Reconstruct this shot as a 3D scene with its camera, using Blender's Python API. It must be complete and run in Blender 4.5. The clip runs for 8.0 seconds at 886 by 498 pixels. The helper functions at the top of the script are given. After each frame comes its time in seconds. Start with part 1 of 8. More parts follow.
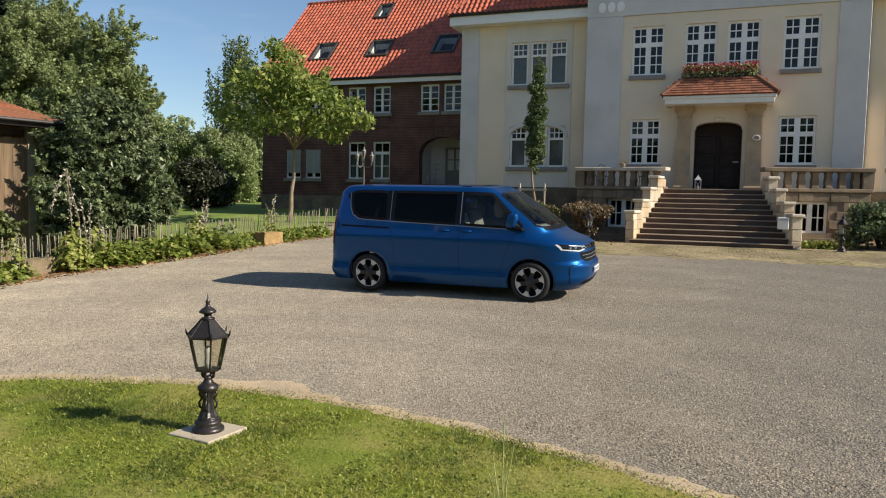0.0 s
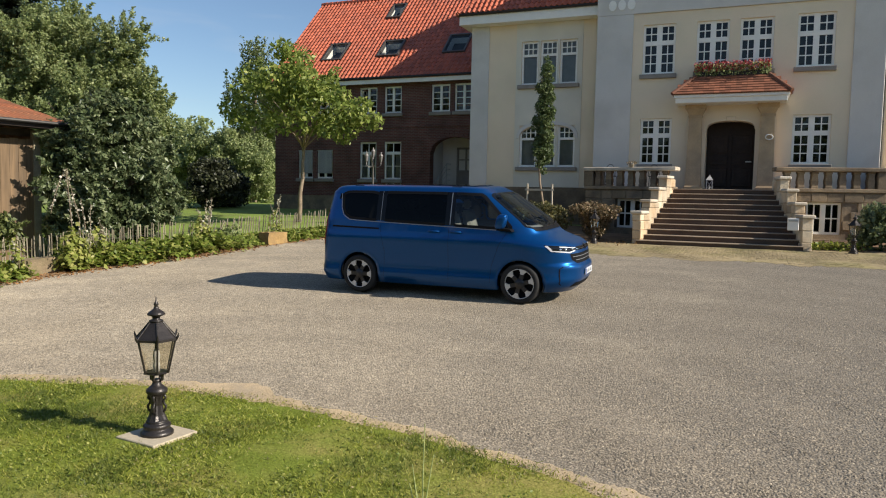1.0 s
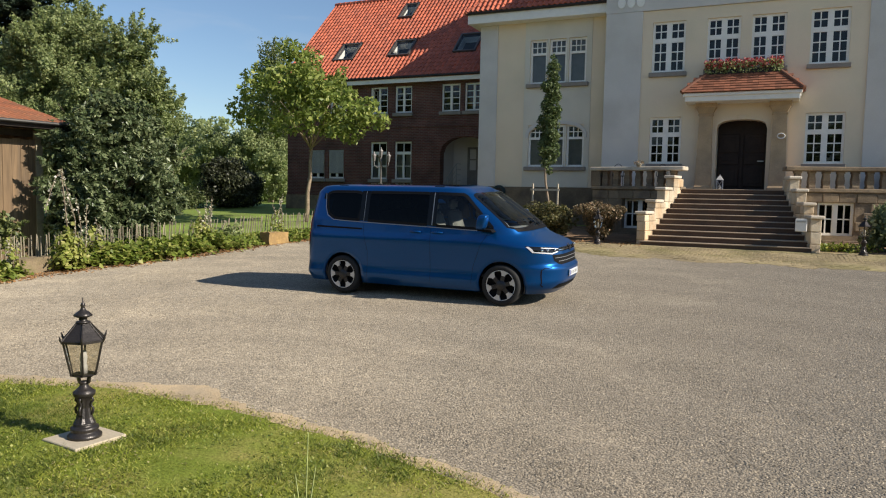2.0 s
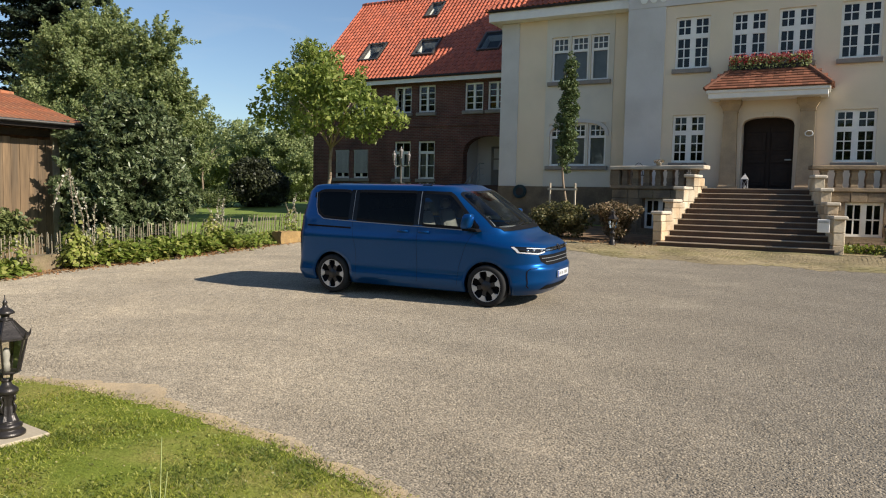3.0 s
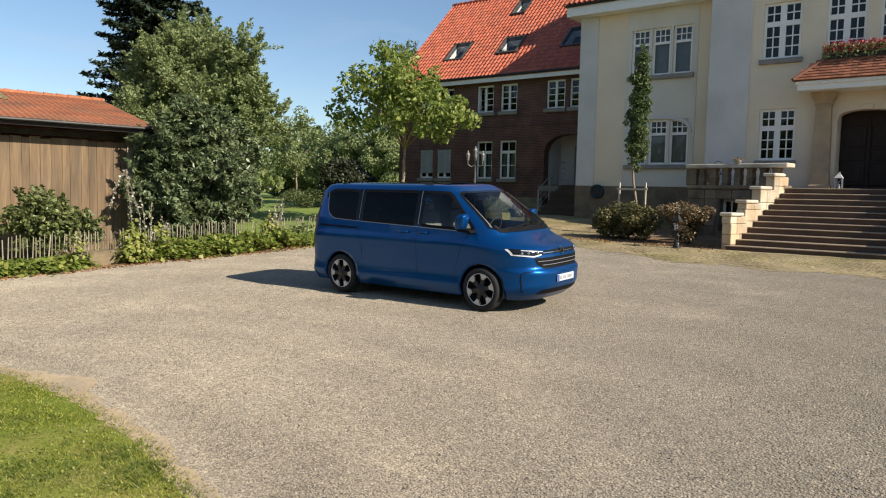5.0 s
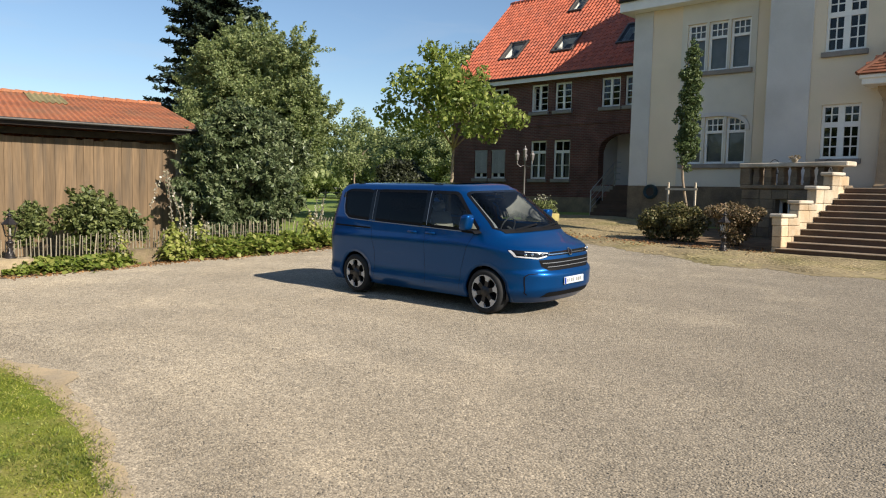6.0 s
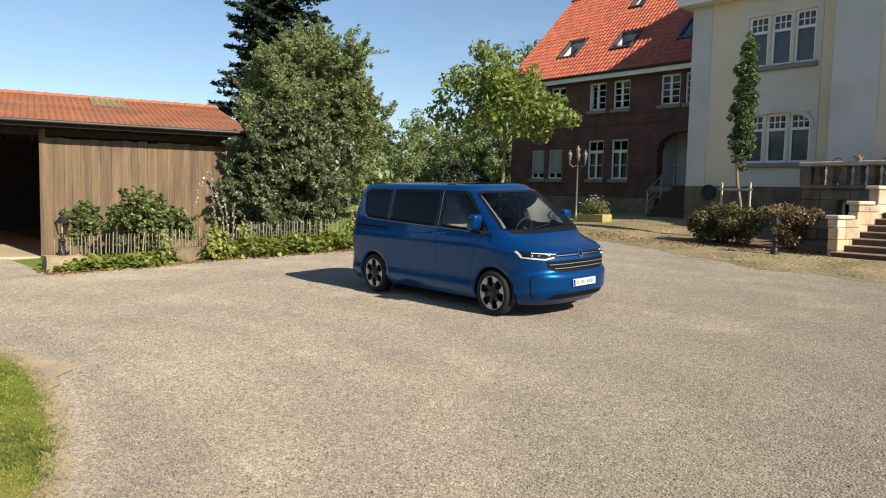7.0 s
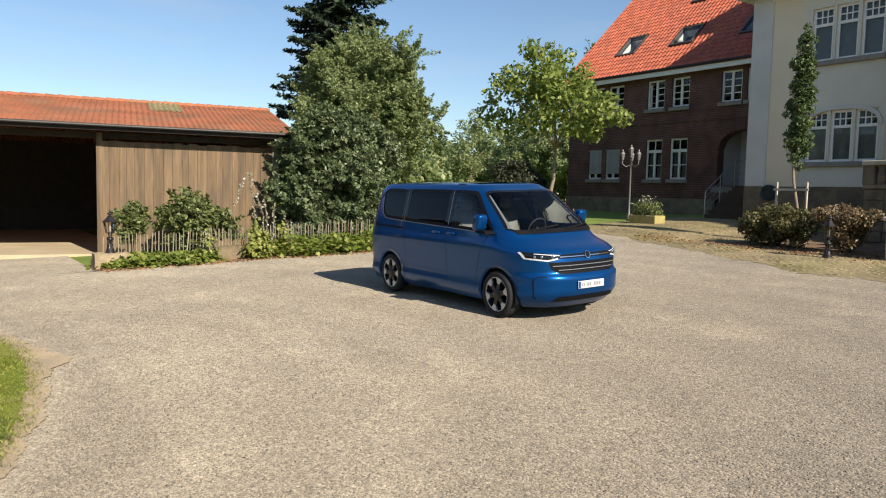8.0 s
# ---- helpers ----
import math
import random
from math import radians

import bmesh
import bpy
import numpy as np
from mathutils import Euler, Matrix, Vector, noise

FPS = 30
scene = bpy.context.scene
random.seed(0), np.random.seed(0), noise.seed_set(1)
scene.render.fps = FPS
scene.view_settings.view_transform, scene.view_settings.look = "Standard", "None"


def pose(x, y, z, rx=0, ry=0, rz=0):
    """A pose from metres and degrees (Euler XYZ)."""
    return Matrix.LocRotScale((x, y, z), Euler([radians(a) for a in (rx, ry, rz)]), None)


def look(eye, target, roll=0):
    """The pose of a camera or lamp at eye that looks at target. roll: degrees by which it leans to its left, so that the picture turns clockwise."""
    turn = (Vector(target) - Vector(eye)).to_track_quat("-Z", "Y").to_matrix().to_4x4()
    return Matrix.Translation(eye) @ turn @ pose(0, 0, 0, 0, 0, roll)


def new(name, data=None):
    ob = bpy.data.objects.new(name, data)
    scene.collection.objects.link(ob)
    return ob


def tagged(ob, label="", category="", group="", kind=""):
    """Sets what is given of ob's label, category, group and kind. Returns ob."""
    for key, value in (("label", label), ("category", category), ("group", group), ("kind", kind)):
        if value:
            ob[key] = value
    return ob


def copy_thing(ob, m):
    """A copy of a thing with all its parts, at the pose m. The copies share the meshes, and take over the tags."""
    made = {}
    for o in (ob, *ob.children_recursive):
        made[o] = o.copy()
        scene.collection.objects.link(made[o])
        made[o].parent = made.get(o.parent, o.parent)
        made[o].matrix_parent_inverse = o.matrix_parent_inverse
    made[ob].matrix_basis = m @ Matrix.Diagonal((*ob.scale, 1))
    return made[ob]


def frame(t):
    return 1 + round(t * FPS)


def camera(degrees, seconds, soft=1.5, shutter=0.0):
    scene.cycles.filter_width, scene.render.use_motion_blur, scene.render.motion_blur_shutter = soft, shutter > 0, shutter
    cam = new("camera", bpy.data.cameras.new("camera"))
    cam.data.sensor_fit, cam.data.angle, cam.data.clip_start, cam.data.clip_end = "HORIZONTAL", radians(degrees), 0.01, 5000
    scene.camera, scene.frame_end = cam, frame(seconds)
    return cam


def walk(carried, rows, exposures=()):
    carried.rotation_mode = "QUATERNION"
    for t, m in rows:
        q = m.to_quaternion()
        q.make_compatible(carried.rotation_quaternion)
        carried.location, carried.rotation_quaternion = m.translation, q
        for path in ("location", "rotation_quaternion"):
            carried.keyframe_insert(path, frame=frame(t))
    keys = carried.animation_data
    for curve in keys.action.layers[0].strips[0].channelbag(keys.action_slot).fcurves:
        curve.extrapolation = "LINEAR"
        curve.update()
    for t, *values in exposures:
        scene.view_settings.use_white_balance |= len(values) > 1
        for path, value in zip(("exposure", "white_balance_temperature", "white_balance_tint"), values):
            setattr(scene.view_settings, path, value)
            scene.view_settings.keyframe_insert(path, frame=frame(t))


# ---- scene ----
cam = camera(62.9, 8.0, soft=1.1)
METRES, EYE, TILT, LEAN, TURN = 7.62, 2.394, 0.0, 0.0, 21.0
ROWS = [
    (0.0, 0.0, 0.0, 0.0, 0.08, -4.04, -1.14),
    (0.5, 0.0345, 0.0085, 0.0016, 0.93, -4.06, -1.14),
    (1.0, 0.0761, 0.0184, 0.0029, 1.87, -4.08, -1.16),
    (2.5, 0.2324, 0.0638, 0.0049, 5.32, -4.14, -1.21),
    (3.0, 0.2954, 0.0839, 0.0046, 7.2, -4.18, -1.24),
    (3.5, 0.3553, 0.1045, 0.0049, 9.21, -4.23, -1.26),
    (4.0, 0.4215, 0.1285, 0.0067, 11.61, -4.28, -1.28),
    (4.5, 0.4834, 0.1534, 0.0079, 14.05, -4.32, -1.3),
    (6.0, 0.6752, 0.2514, 0.0112, 22.65, -4.46, -1.31),
    (6.5, 0.7322, 0.2858, 0.0114, 25.52, -4.49, -1.3),
    (7.0, 0.7917, 0.3241, 0.0118, 28.61, -4.52, -1.3),
    (7.5, 0.8468, 0.3625, 0.0116, 31.4, -4.53, -1.28),
    (8.0, 0.9032, 0.4076, 0.0117, 34.51, -4.55, -1.27),
]
walk(cam, [(t, pose(0, 0, EYE, TILT, LEAN, TURN) @ pose(METRES * x, METRES * y, METRES * z, 90 + pitch, roll, yaw)) for t, x, y, z, yaw, pitch, roll in ROWS], exposures=[(0.0, 0.44), (3.0, 0.44), (5.0, 0.47), (8.0, 0.49)])


# ---- world and sun ----
SUN_EL, SUN_AZ = 32.3, 1.0          # height of the sun, and its bearing from the x axis
world = bpy.data.worlds.new("sky")
scene.world = world
world.use_nodes = True
_nt = world.node_tree
_sky = _nt.nodes.new("ShaderNodeTexSky")
_sky.sky_type = "NISHITA"
_sky.sun_disc = False
_sky.sun_elevation, _sky.sun_rotation = radians(SUN_EL), radians(90 - SUN_AZ)
_sky.altitude, _sky.air_density, _sky.dust_density, _sky.ozone_density = 60, 1.0, 0.25, 3.0
# thin high cloud in the sky
_co = _nt.nodes.new("ShaderNodeTexCoord")
_mp = _nt.nodes.new("ShaderNodeMapping")
_mp.inputs["Scale"].default_value = (1.6, 1.6, 9.0)
_no = _nt.nodes.new("ShaderNodeTexNoise")
_no.inputs["Scale"].default_value, _no.inputs["Detail"].default_value, _no.inputs["Distortion"].default_value = 2.2, 7.0, 0.6
_rg = _nt.nodes.new("ShaderNodeMapRange")
_rg.inputs[1].default_value, _rg.inputs[2].default_value, _rg.inputs[3].default_value, _rg.inputs[4].default_value = 0.52, 0.8, 0.0, 0.3
_mx = _nt.nodes.new("ShaderNodeMix")
_mx.data_type = "RGBA"
_mx.inputs[7].default_value = (4.6, 5.1, 5.8, 1)
_nt.links.new(_co.outputs["Generated"], _mp.inputs[0])
_nt.links.new(_mp.outputs[0], _no.inputs["Vector"])
_nt.links.new(_no.outputs[0], _rg.inputs[0])
_nt.links.new(_rg.outputs[0], _mx.inputs[0])
_nt.links.new(_sky.outputs[0], _mx.inputs[6])
_nt.links.new(_mx.outputs[2], _nt.nodes["Background"].inputs[0])
_nt.nodes["Background"].inputs[1].default_value = 0.092
sun = new("sun", bpy.data.lights.new("sun", "SUN"))
sun.data.energy, sun.data.angle, sun.data.color = 5.0, radians(0.5), (1.0, 0.92, 0.80)
_d = Vector((math.cos(radians(SUN_EL)) * math.cos(radians(SUN_AZ)), math.cos(radians(SUN_EL)) * math.sin(radians(SUN_AZ)), math.sin(radians(SUN_EL))))
sun.matrix_world = look(Vector((0, 10, 20)) + _d * 60, (0, 10, 20))


# ---- materials ----
def mat(name, col, rough=0.8, metal=0.0, var=0.25, scale=3.0, fine=60.0, bump=0.0, bump_scale=None, second=None, second_scale=1.2, second_amt=0.5, rnd=0.0, stretch=None, **extra):
    """A procedural surface: base colour, blotches at two scales, a second tint in patches, fine relief."""
    m = bpy.data.materials.new(name)
    m.use_nodes = True
    nt = m.node_tree
    b = nt.nodes["Principled BSDF"]
    b.inputs["Roughness"].default_value, b.inputs["Metallic"].default_value = rough, metal
    for k, v in extra.items():
        b.inputs[k.replace("_", " ")].default_value = v
    co = nt.nodes.new("ShaderNodeTexCoord").outputs["Object"]
    if stretch:
        mp = nt.nodes.new("ShaderNodeMapping")
        mp.inputs["Scale"].default_value = stretch
        nt.links.new(co, mp.inputs[0])
        co = mp.outputs[0]

    def noise_node(s, detail=4.0):
        n = nt.nodes.new("ShaderNodeTexNoise")
        n.inputs["Scale"].default_value, n.inputs["Detail"].default_value = s, detail
        nt.links.new(co, n.inputs["Vector"])
        return n

    def mix(kind, fac, a, c):
        x = nt.nodes.new("ShaderNodeMix")
        x.data_type, x.blend_type = "RGBA", kind
        for sock, v in ((0, fac), (6, a), (7, c)):
            if isinstance(v, (int, float)):
                x.inputs[sock].default_value = v
            elif isinstance(v, tuple):
                x.inputs[sock].default_value = (*v[:3], 1)
            else:
                nt.links.new(v, x.inputs[sock])
        return x.outputs[2]

    def ramp(src, lo, hi, a=0.0, c=1.0):
        r = nt.nodes.new("ShaderNodeMapRange")
        r.inputs[1].default_value, r.inputs[2].default_value, r.inputs[3].default_value, r.inputs[4].default_value = lo, hi, a, c
        nt.links.new(src, r.inputs[0])
        return r.outputs[0]

    c = col
    if second:
        c = mix("MIX", ramp(noise_node(second_scale, 6).outputs[0], 0.45, 0.65, 0, second_amt), c, second)
    if var:
        v1 = ramp(noise_node(scale).outputs[0], 0.25, 0.75, 1 - var, 1 + var)
        v2 = ramp(noise_node(fine, 2).outputs[0], 0.25, 0.75, 1 - var * 0.8, 1 + var * 0.8)
        mul = nt.nodes.new("ShaderNodeMath")
        mul.operation = "MULTIPLY"
        nt.links.new(v1, mul.inputs[0])
        nt.links.new(v2, mul.inputs[1])
        v = mul.outputs[0]
        if rnd:
            oi = nt.nodes.new("ShaderNodeObjectInfo")
            geo = nt.nodes.new("ShaderNodeNewGeometry")
            add = nt.nodes.new("ShaderNodeMath")
            add.operation = "ADD"
            nt.links.new(oi.outputs["Random"], add.inputs[0])
            nt.links.new(geo.outputs["Random Per Island"], add.inputs[1])
            fr = nt.nodes.new("ShaderNodeMath")
            fr.operation = "FRACT"
            nt.links.new(add.outputs[0], fr.inputs[0])
            m2 = nt.nodes.new("ShaderNodeMath")
            m2.operation = "MULTIPLY"
            nt.links.new(v, m2.inputs[0])
            nt.links.new(ramp(fr.outputs[0], 0, 1, 1 - rnd, 1 + rnd), m2.inputs[1])
            v = m2.outputs[0]
        hsv = nt.nodes.new("ShaderNodeHueSaturation")
        nt.links.new(v, hsv.inputs["Value"])
        if isinstance(c, tuple):
            hsv.inputs["Color"].default_value = (*c[:3], 1)
        else:
            nt.links.new(c, hsv.inputs["Color"])
        c = hsv.outputs[0]
    if isinstance(c, tuple):
        b.inputs["Base Color"].default_value = (*c[:3], 1)
    else:
        nt.links.new(c, b.inputs["Base Color"])
    if bump:
        bp = nt.nodes.new("ShaderNodeBump")
        bp.inputs["Strength"].default_value, bp.inputs["Distance"].default_value = bump, 0.02
        nt.links.new(noise_node(bump_scale or fine, 5).outputs[0], bp.inputs["Height"])
        nt.links.new(bp.outputs[0], b.inputs["Normal"])
    return m


def leaf_mat(name, col, tip, rough=0.45, var=0.5, trans=0.35):
    """Leaves: tint from leaf to leaf, some light through the blade."""
    m = bpy.data.materials.new(name)
    m.use_nodes = True
    nt = m.node_tree
    b = nt.nodes["Principled BSDF"]
    b.inputs["Roughness"].default_value = rough
    b.inputs["Specular IOR Level"].default_value = 0.35
    geo = nt.nodes.new("ShaderNodeNewGeometry")
    r = nt.nodes.new("ShaderNodeValToRGB")
    r.color_ramp.elements[0].color = (*[v * (1 - var * 0.6) for v in col], 1)
    r.color_ramp.elements[1].color = (*tip, 1)
    e = r.color_ramp.elements.new(0.55)
    e.color = (*col, 1)
    nt.links.new(geo.outputs["Random Per Island"], r.inputs[0])
    nt.links.new(r.outputs[0], b.inputs["Base Color"])
    tr = nt.nodes.new("ShaderNodeBsdfTranslucent")
    nt.links.new(r.outputs[0], tr.inputs[0])
    mx = nt.nodes.new("ShaderNodeMixShader")
    mx.inputs[0].default_value = trans
    nt.links.new(b.outputs[0], mx.inputs[1])
    nt.links.new(tr.outputs[0], mx.inputs[2])
    nt.links.new(mx.outputs[0], nt.nodes["Material Output"].inputs[0])
    return m


def glass_mat(name, tint=(0.9, 0.95, 0.95), clear=0.75, rough=0.02, ior=1.55):
    """A thin pane: clear glass that lets light through and mirrors more at a slant."""
    m = bpy.data.materials.new(name)
    m.use_nodes = True
    nt = m.node_tree
    nt.nodes.remove(nt.nodes["Principled BSDF"])
    t = nt.nodes.new("ShaderNodeBsdfTransparent")
    t.inputs[0].default_value = (*[c * clear for c in tint], 1)
    g = nt.nodes.new("ShaderNodeBsdfGlossy")
    g.inputs["Roughness"].default_value = rough
    f = nt.nodes.new("ShaderNodeFresnel")
    f.inputs[0].default_value = ior
    mx = nt.nodes.new("ShaderNodeMixShader")
    nt.links.new(f.outputs[0], mx.inputs[0])
    nt.links.new(t.outputs[0], mx.inputs[1])
    nt.links.new(g.outputs[0], mx.inputs[2])
    nt.links.new(mx.outputs[0], nt.nodes["Material Output"].inputs[0])
    return m


def gravel_mat():
    m = mat("gravel", (0.276, 0.234, 0.174), 0.9, var=0.17, scale=0.35, fine=5.0, second=(0.315, 0.262, 0.186), second_scale=0.5, second_amt=0.6)
    nt = m.node_tree
    b = nt.nodes["Principled BSDF"]
    b.inputs["Diffuse Roughness"].default_value = 0.9
    co = nt.nodes.new("ShaderNodeTexCoord")
    src = b.inputs["Base Color"].links[0].from_socket
    vs = []
    for s in (42.0, 90.0, 190.0, 17.0):
        vo = nt.nodes.new("ShaderNodeTexVoronoi")
        vo.inputs["Scale"].default_value = s
        nt.links.new(co.outputs["Object"], vo.inputs["Vector"])
        vs.append(vo)
    sx = nt.nodes.new("ShaderNodeSeparateXYZ")       # slightly darker and browner tone to the east, with a wavering edge
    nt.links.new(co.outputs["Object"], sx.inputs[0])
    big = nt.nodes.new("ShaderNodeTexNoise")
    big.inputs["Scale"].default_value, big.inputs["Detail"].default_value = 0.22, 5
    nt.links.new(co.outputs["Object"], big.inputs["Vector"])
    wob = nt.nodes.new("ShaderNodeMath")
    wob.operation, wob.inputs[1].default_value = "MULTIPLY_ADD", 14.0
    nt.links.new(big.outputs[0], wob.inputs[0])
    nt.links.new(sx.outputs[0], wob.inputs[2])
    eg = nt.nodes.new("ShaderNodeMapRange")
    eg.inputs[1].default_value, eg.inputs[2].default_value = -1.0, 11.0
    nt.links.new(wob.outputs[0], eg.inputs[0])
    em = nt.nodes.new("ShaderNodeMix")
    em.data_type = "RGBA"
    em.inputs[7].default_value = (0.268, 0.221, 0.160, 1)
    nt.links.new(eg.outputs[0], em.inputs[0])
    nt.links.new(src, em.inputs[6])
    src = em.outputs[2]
    wv = nt.nodes.new("ShaderNodeTexWave")          # faint curving wheel tracks
    wv.wave_type, wv.rings_direction = "RINGS", "Z"
    mp = nt.nodes.new("ShaderNodeMapping")
    mp.inputs["Location"].default_value = (3.0, 1.0, 0)
    nt.links.new(co.outputs["Object"], mp.inputs["Vector"])
    nt.links.new(mp.outputs[0], wv.inputs["Vector"])
    wv.inputs["Scale"].default_value, wv.inputs["Distortion"].default_value, wv.inputs["Detail Scale"].default_value = 0.2, 9.0, 0.6
    tr = nt.nodes.new("ShaderNodeMapRange")
    tr.inputs[3].default_value, tr.inputs[4].default_value = 0.95, 1.05
    nt.links.new(wv.outputs["Fac"], tr.inputs[0])
    th = nt.nodes.new("ShaderNodeHueSaturation")
    nt.links.new(tr.outputs[0], th.inputs["Value"])
    nt.links.new(src, th.inputs["Color"])
    col = th.outputs[0]
    pn = nt.nodes.new("ShaderNodeTexNoise")         # small bare sandy patches
    pn.inputs["Scale"].default_value, pn.inputs["Detail"].default_value = 0.7, 6
    nt.links.new(co.outputs["Object"], pn.inputs["Vector"])
    pr = nt.nodes.new("ShaderNodeMapRange")
    pr.inputs[1].default_value, pr.inputs[2].default_value, pr.inputs[4].default_value = 0.58, 0.72, 0.4
    nt.links.new(pn.outputs[0], pr.inputs[0])
    pm = nt.nodes.new("ShaderNodeMix")
    pm.data_type = "RGBA"
    pm.inputs[7].default_value = (0.41, 0.335, 0.235, 1)
    nt.links.new(pr.outputs[0], pm.inputs[0])
    nt.links.new(col, pm.inputs[6])
    col = pm.outputs[2]
    for vo, amt in zip(vs, (0.29, 0.3, 0.18, 0.06)):
        sep = nt.nodes.new("ShaderNodeSeparateColor")
        nt.links.new(vo.outputs["Color"], sep.inputs[0])
        rg = nt.nodes.new("ShaderNodeMapRange")
        rg.inputs[3].default_value, rg.inputs[4].default_value = 1 - amt, 1 + amt
        nt.links.new(sep.outputs[0], rg.inputs[0])
        h = nt.nodes.new("ShaderNodeHueSaturation")
        nt.links.new(rg.outputs[0], h.inputs["Value"])
        nt.links.new(col, h.inputs["Color"])
        col = h.outputs[0]
    nt.links.new(col, b.inputs["Base Color"])
    bp = nt.nodes.new("ShaderNodeBump")
    bp.inputs["Strength"].default_value, bp.inputs["Distance"].default_value = 0.8, 0.016
    bp.invert = True
    nt.links.new(vs[0].outputs["Distance"], bp.inputs["Height"])
    nt.links.new(bp.outputs[0], b.inputs["Normal"])
    return m


def brick_mat(name, c1, c2, mortar, along="X"):
    """Courses of brick with recessed joints; every tenth course or so stands darker."""
    m = bpy.data.materials.new(name)
    m.use_nodes = True
    nt = m.node_tree
    b = nt.nodes["Principled BSDF"]
    b.inputs["Roughness"].default_value = 0.85
    co = nt.nodes.new("ShaderNodeTexCoord")
    sp = nt.nodes.new("ShaderNodeSeparateXYZ")
    nt.links.new(co.outputs["Object"], sp.inputs[0])
    ad = nt.nodes.new("ShaderNodeMath")
    nt.links.new(sp.outputs[0], ad.inputs[0])
    nt.links.new(sp.outputs[1], ad.inputs[1])
    cb = nt.nodes.new("ShaderNodeCombineXYZ")
    nt.links.new(ad.outputs[0], cb.inputs[0])
    nt.links.new(sp.outputs[2], cb.inputs[1])
    br = nt.nodes.new("ShaderNodeTexBrick")
    nt.links.new(cb.outputs[0], br.inputs["Vector"])
    br.inputs["Color1"].default_value, br.inputs["Color2"].default_value, br.inputs["Mortar"].default_value = (*c1, 1), (*c2, 1), (*mortar, 1)
    br.inputs["Scale"].default_value = 1.0
    br.inputs["Brick Width"].default_value, br.inputs["Row Height"].default_value = 0.25, 0.077
    br.inputs["Mortar Size"].default_value, br.inputs["Bias"].default_value = 0.013, -0.1
    no = nt.nodes.new("ShaderNodeTexNoise")
    no.inputs["Scale"].default_value, no.inputs["Detail"].default_value = 1.3, 6
    nt.links.new(co.outputs["Object"], no.inputs["Vector"])
    mp = nt.nodes.new("ShaderNodeMapRange")
    mp.inputs[1].default_value, mp.inputs[2].default_value, mp.inputs[3].default_value, mp.inputs[4].default_value = 0.3, 0.7, 0.7, 1.35
    nt.links.new(no.outputs[0], mp.inputs[0])
    h = nt.nodes.new("ShaderNodeHueSaturation")
    nt.links.new(br.outputs[0], h.inputs["Color"])
    nt.links.new(mp.outputs[0], h.inputs["Value"])
    nt.links.new(h.outputs[0], b.inputs["Base Color"])
    bp = nt.nodes.new("ShaderNodeBump")
    bp.inputs["Strength"].default_value, bp.inputs["Distance"].default_value = 0.7, 0.012
    bp.invert = True
    nt.links.new(br.outputs["Fac"], bp.inputs["Height"])
    nt.links.new(bp.outputs[0], b.inputs["Normal"])
    return m


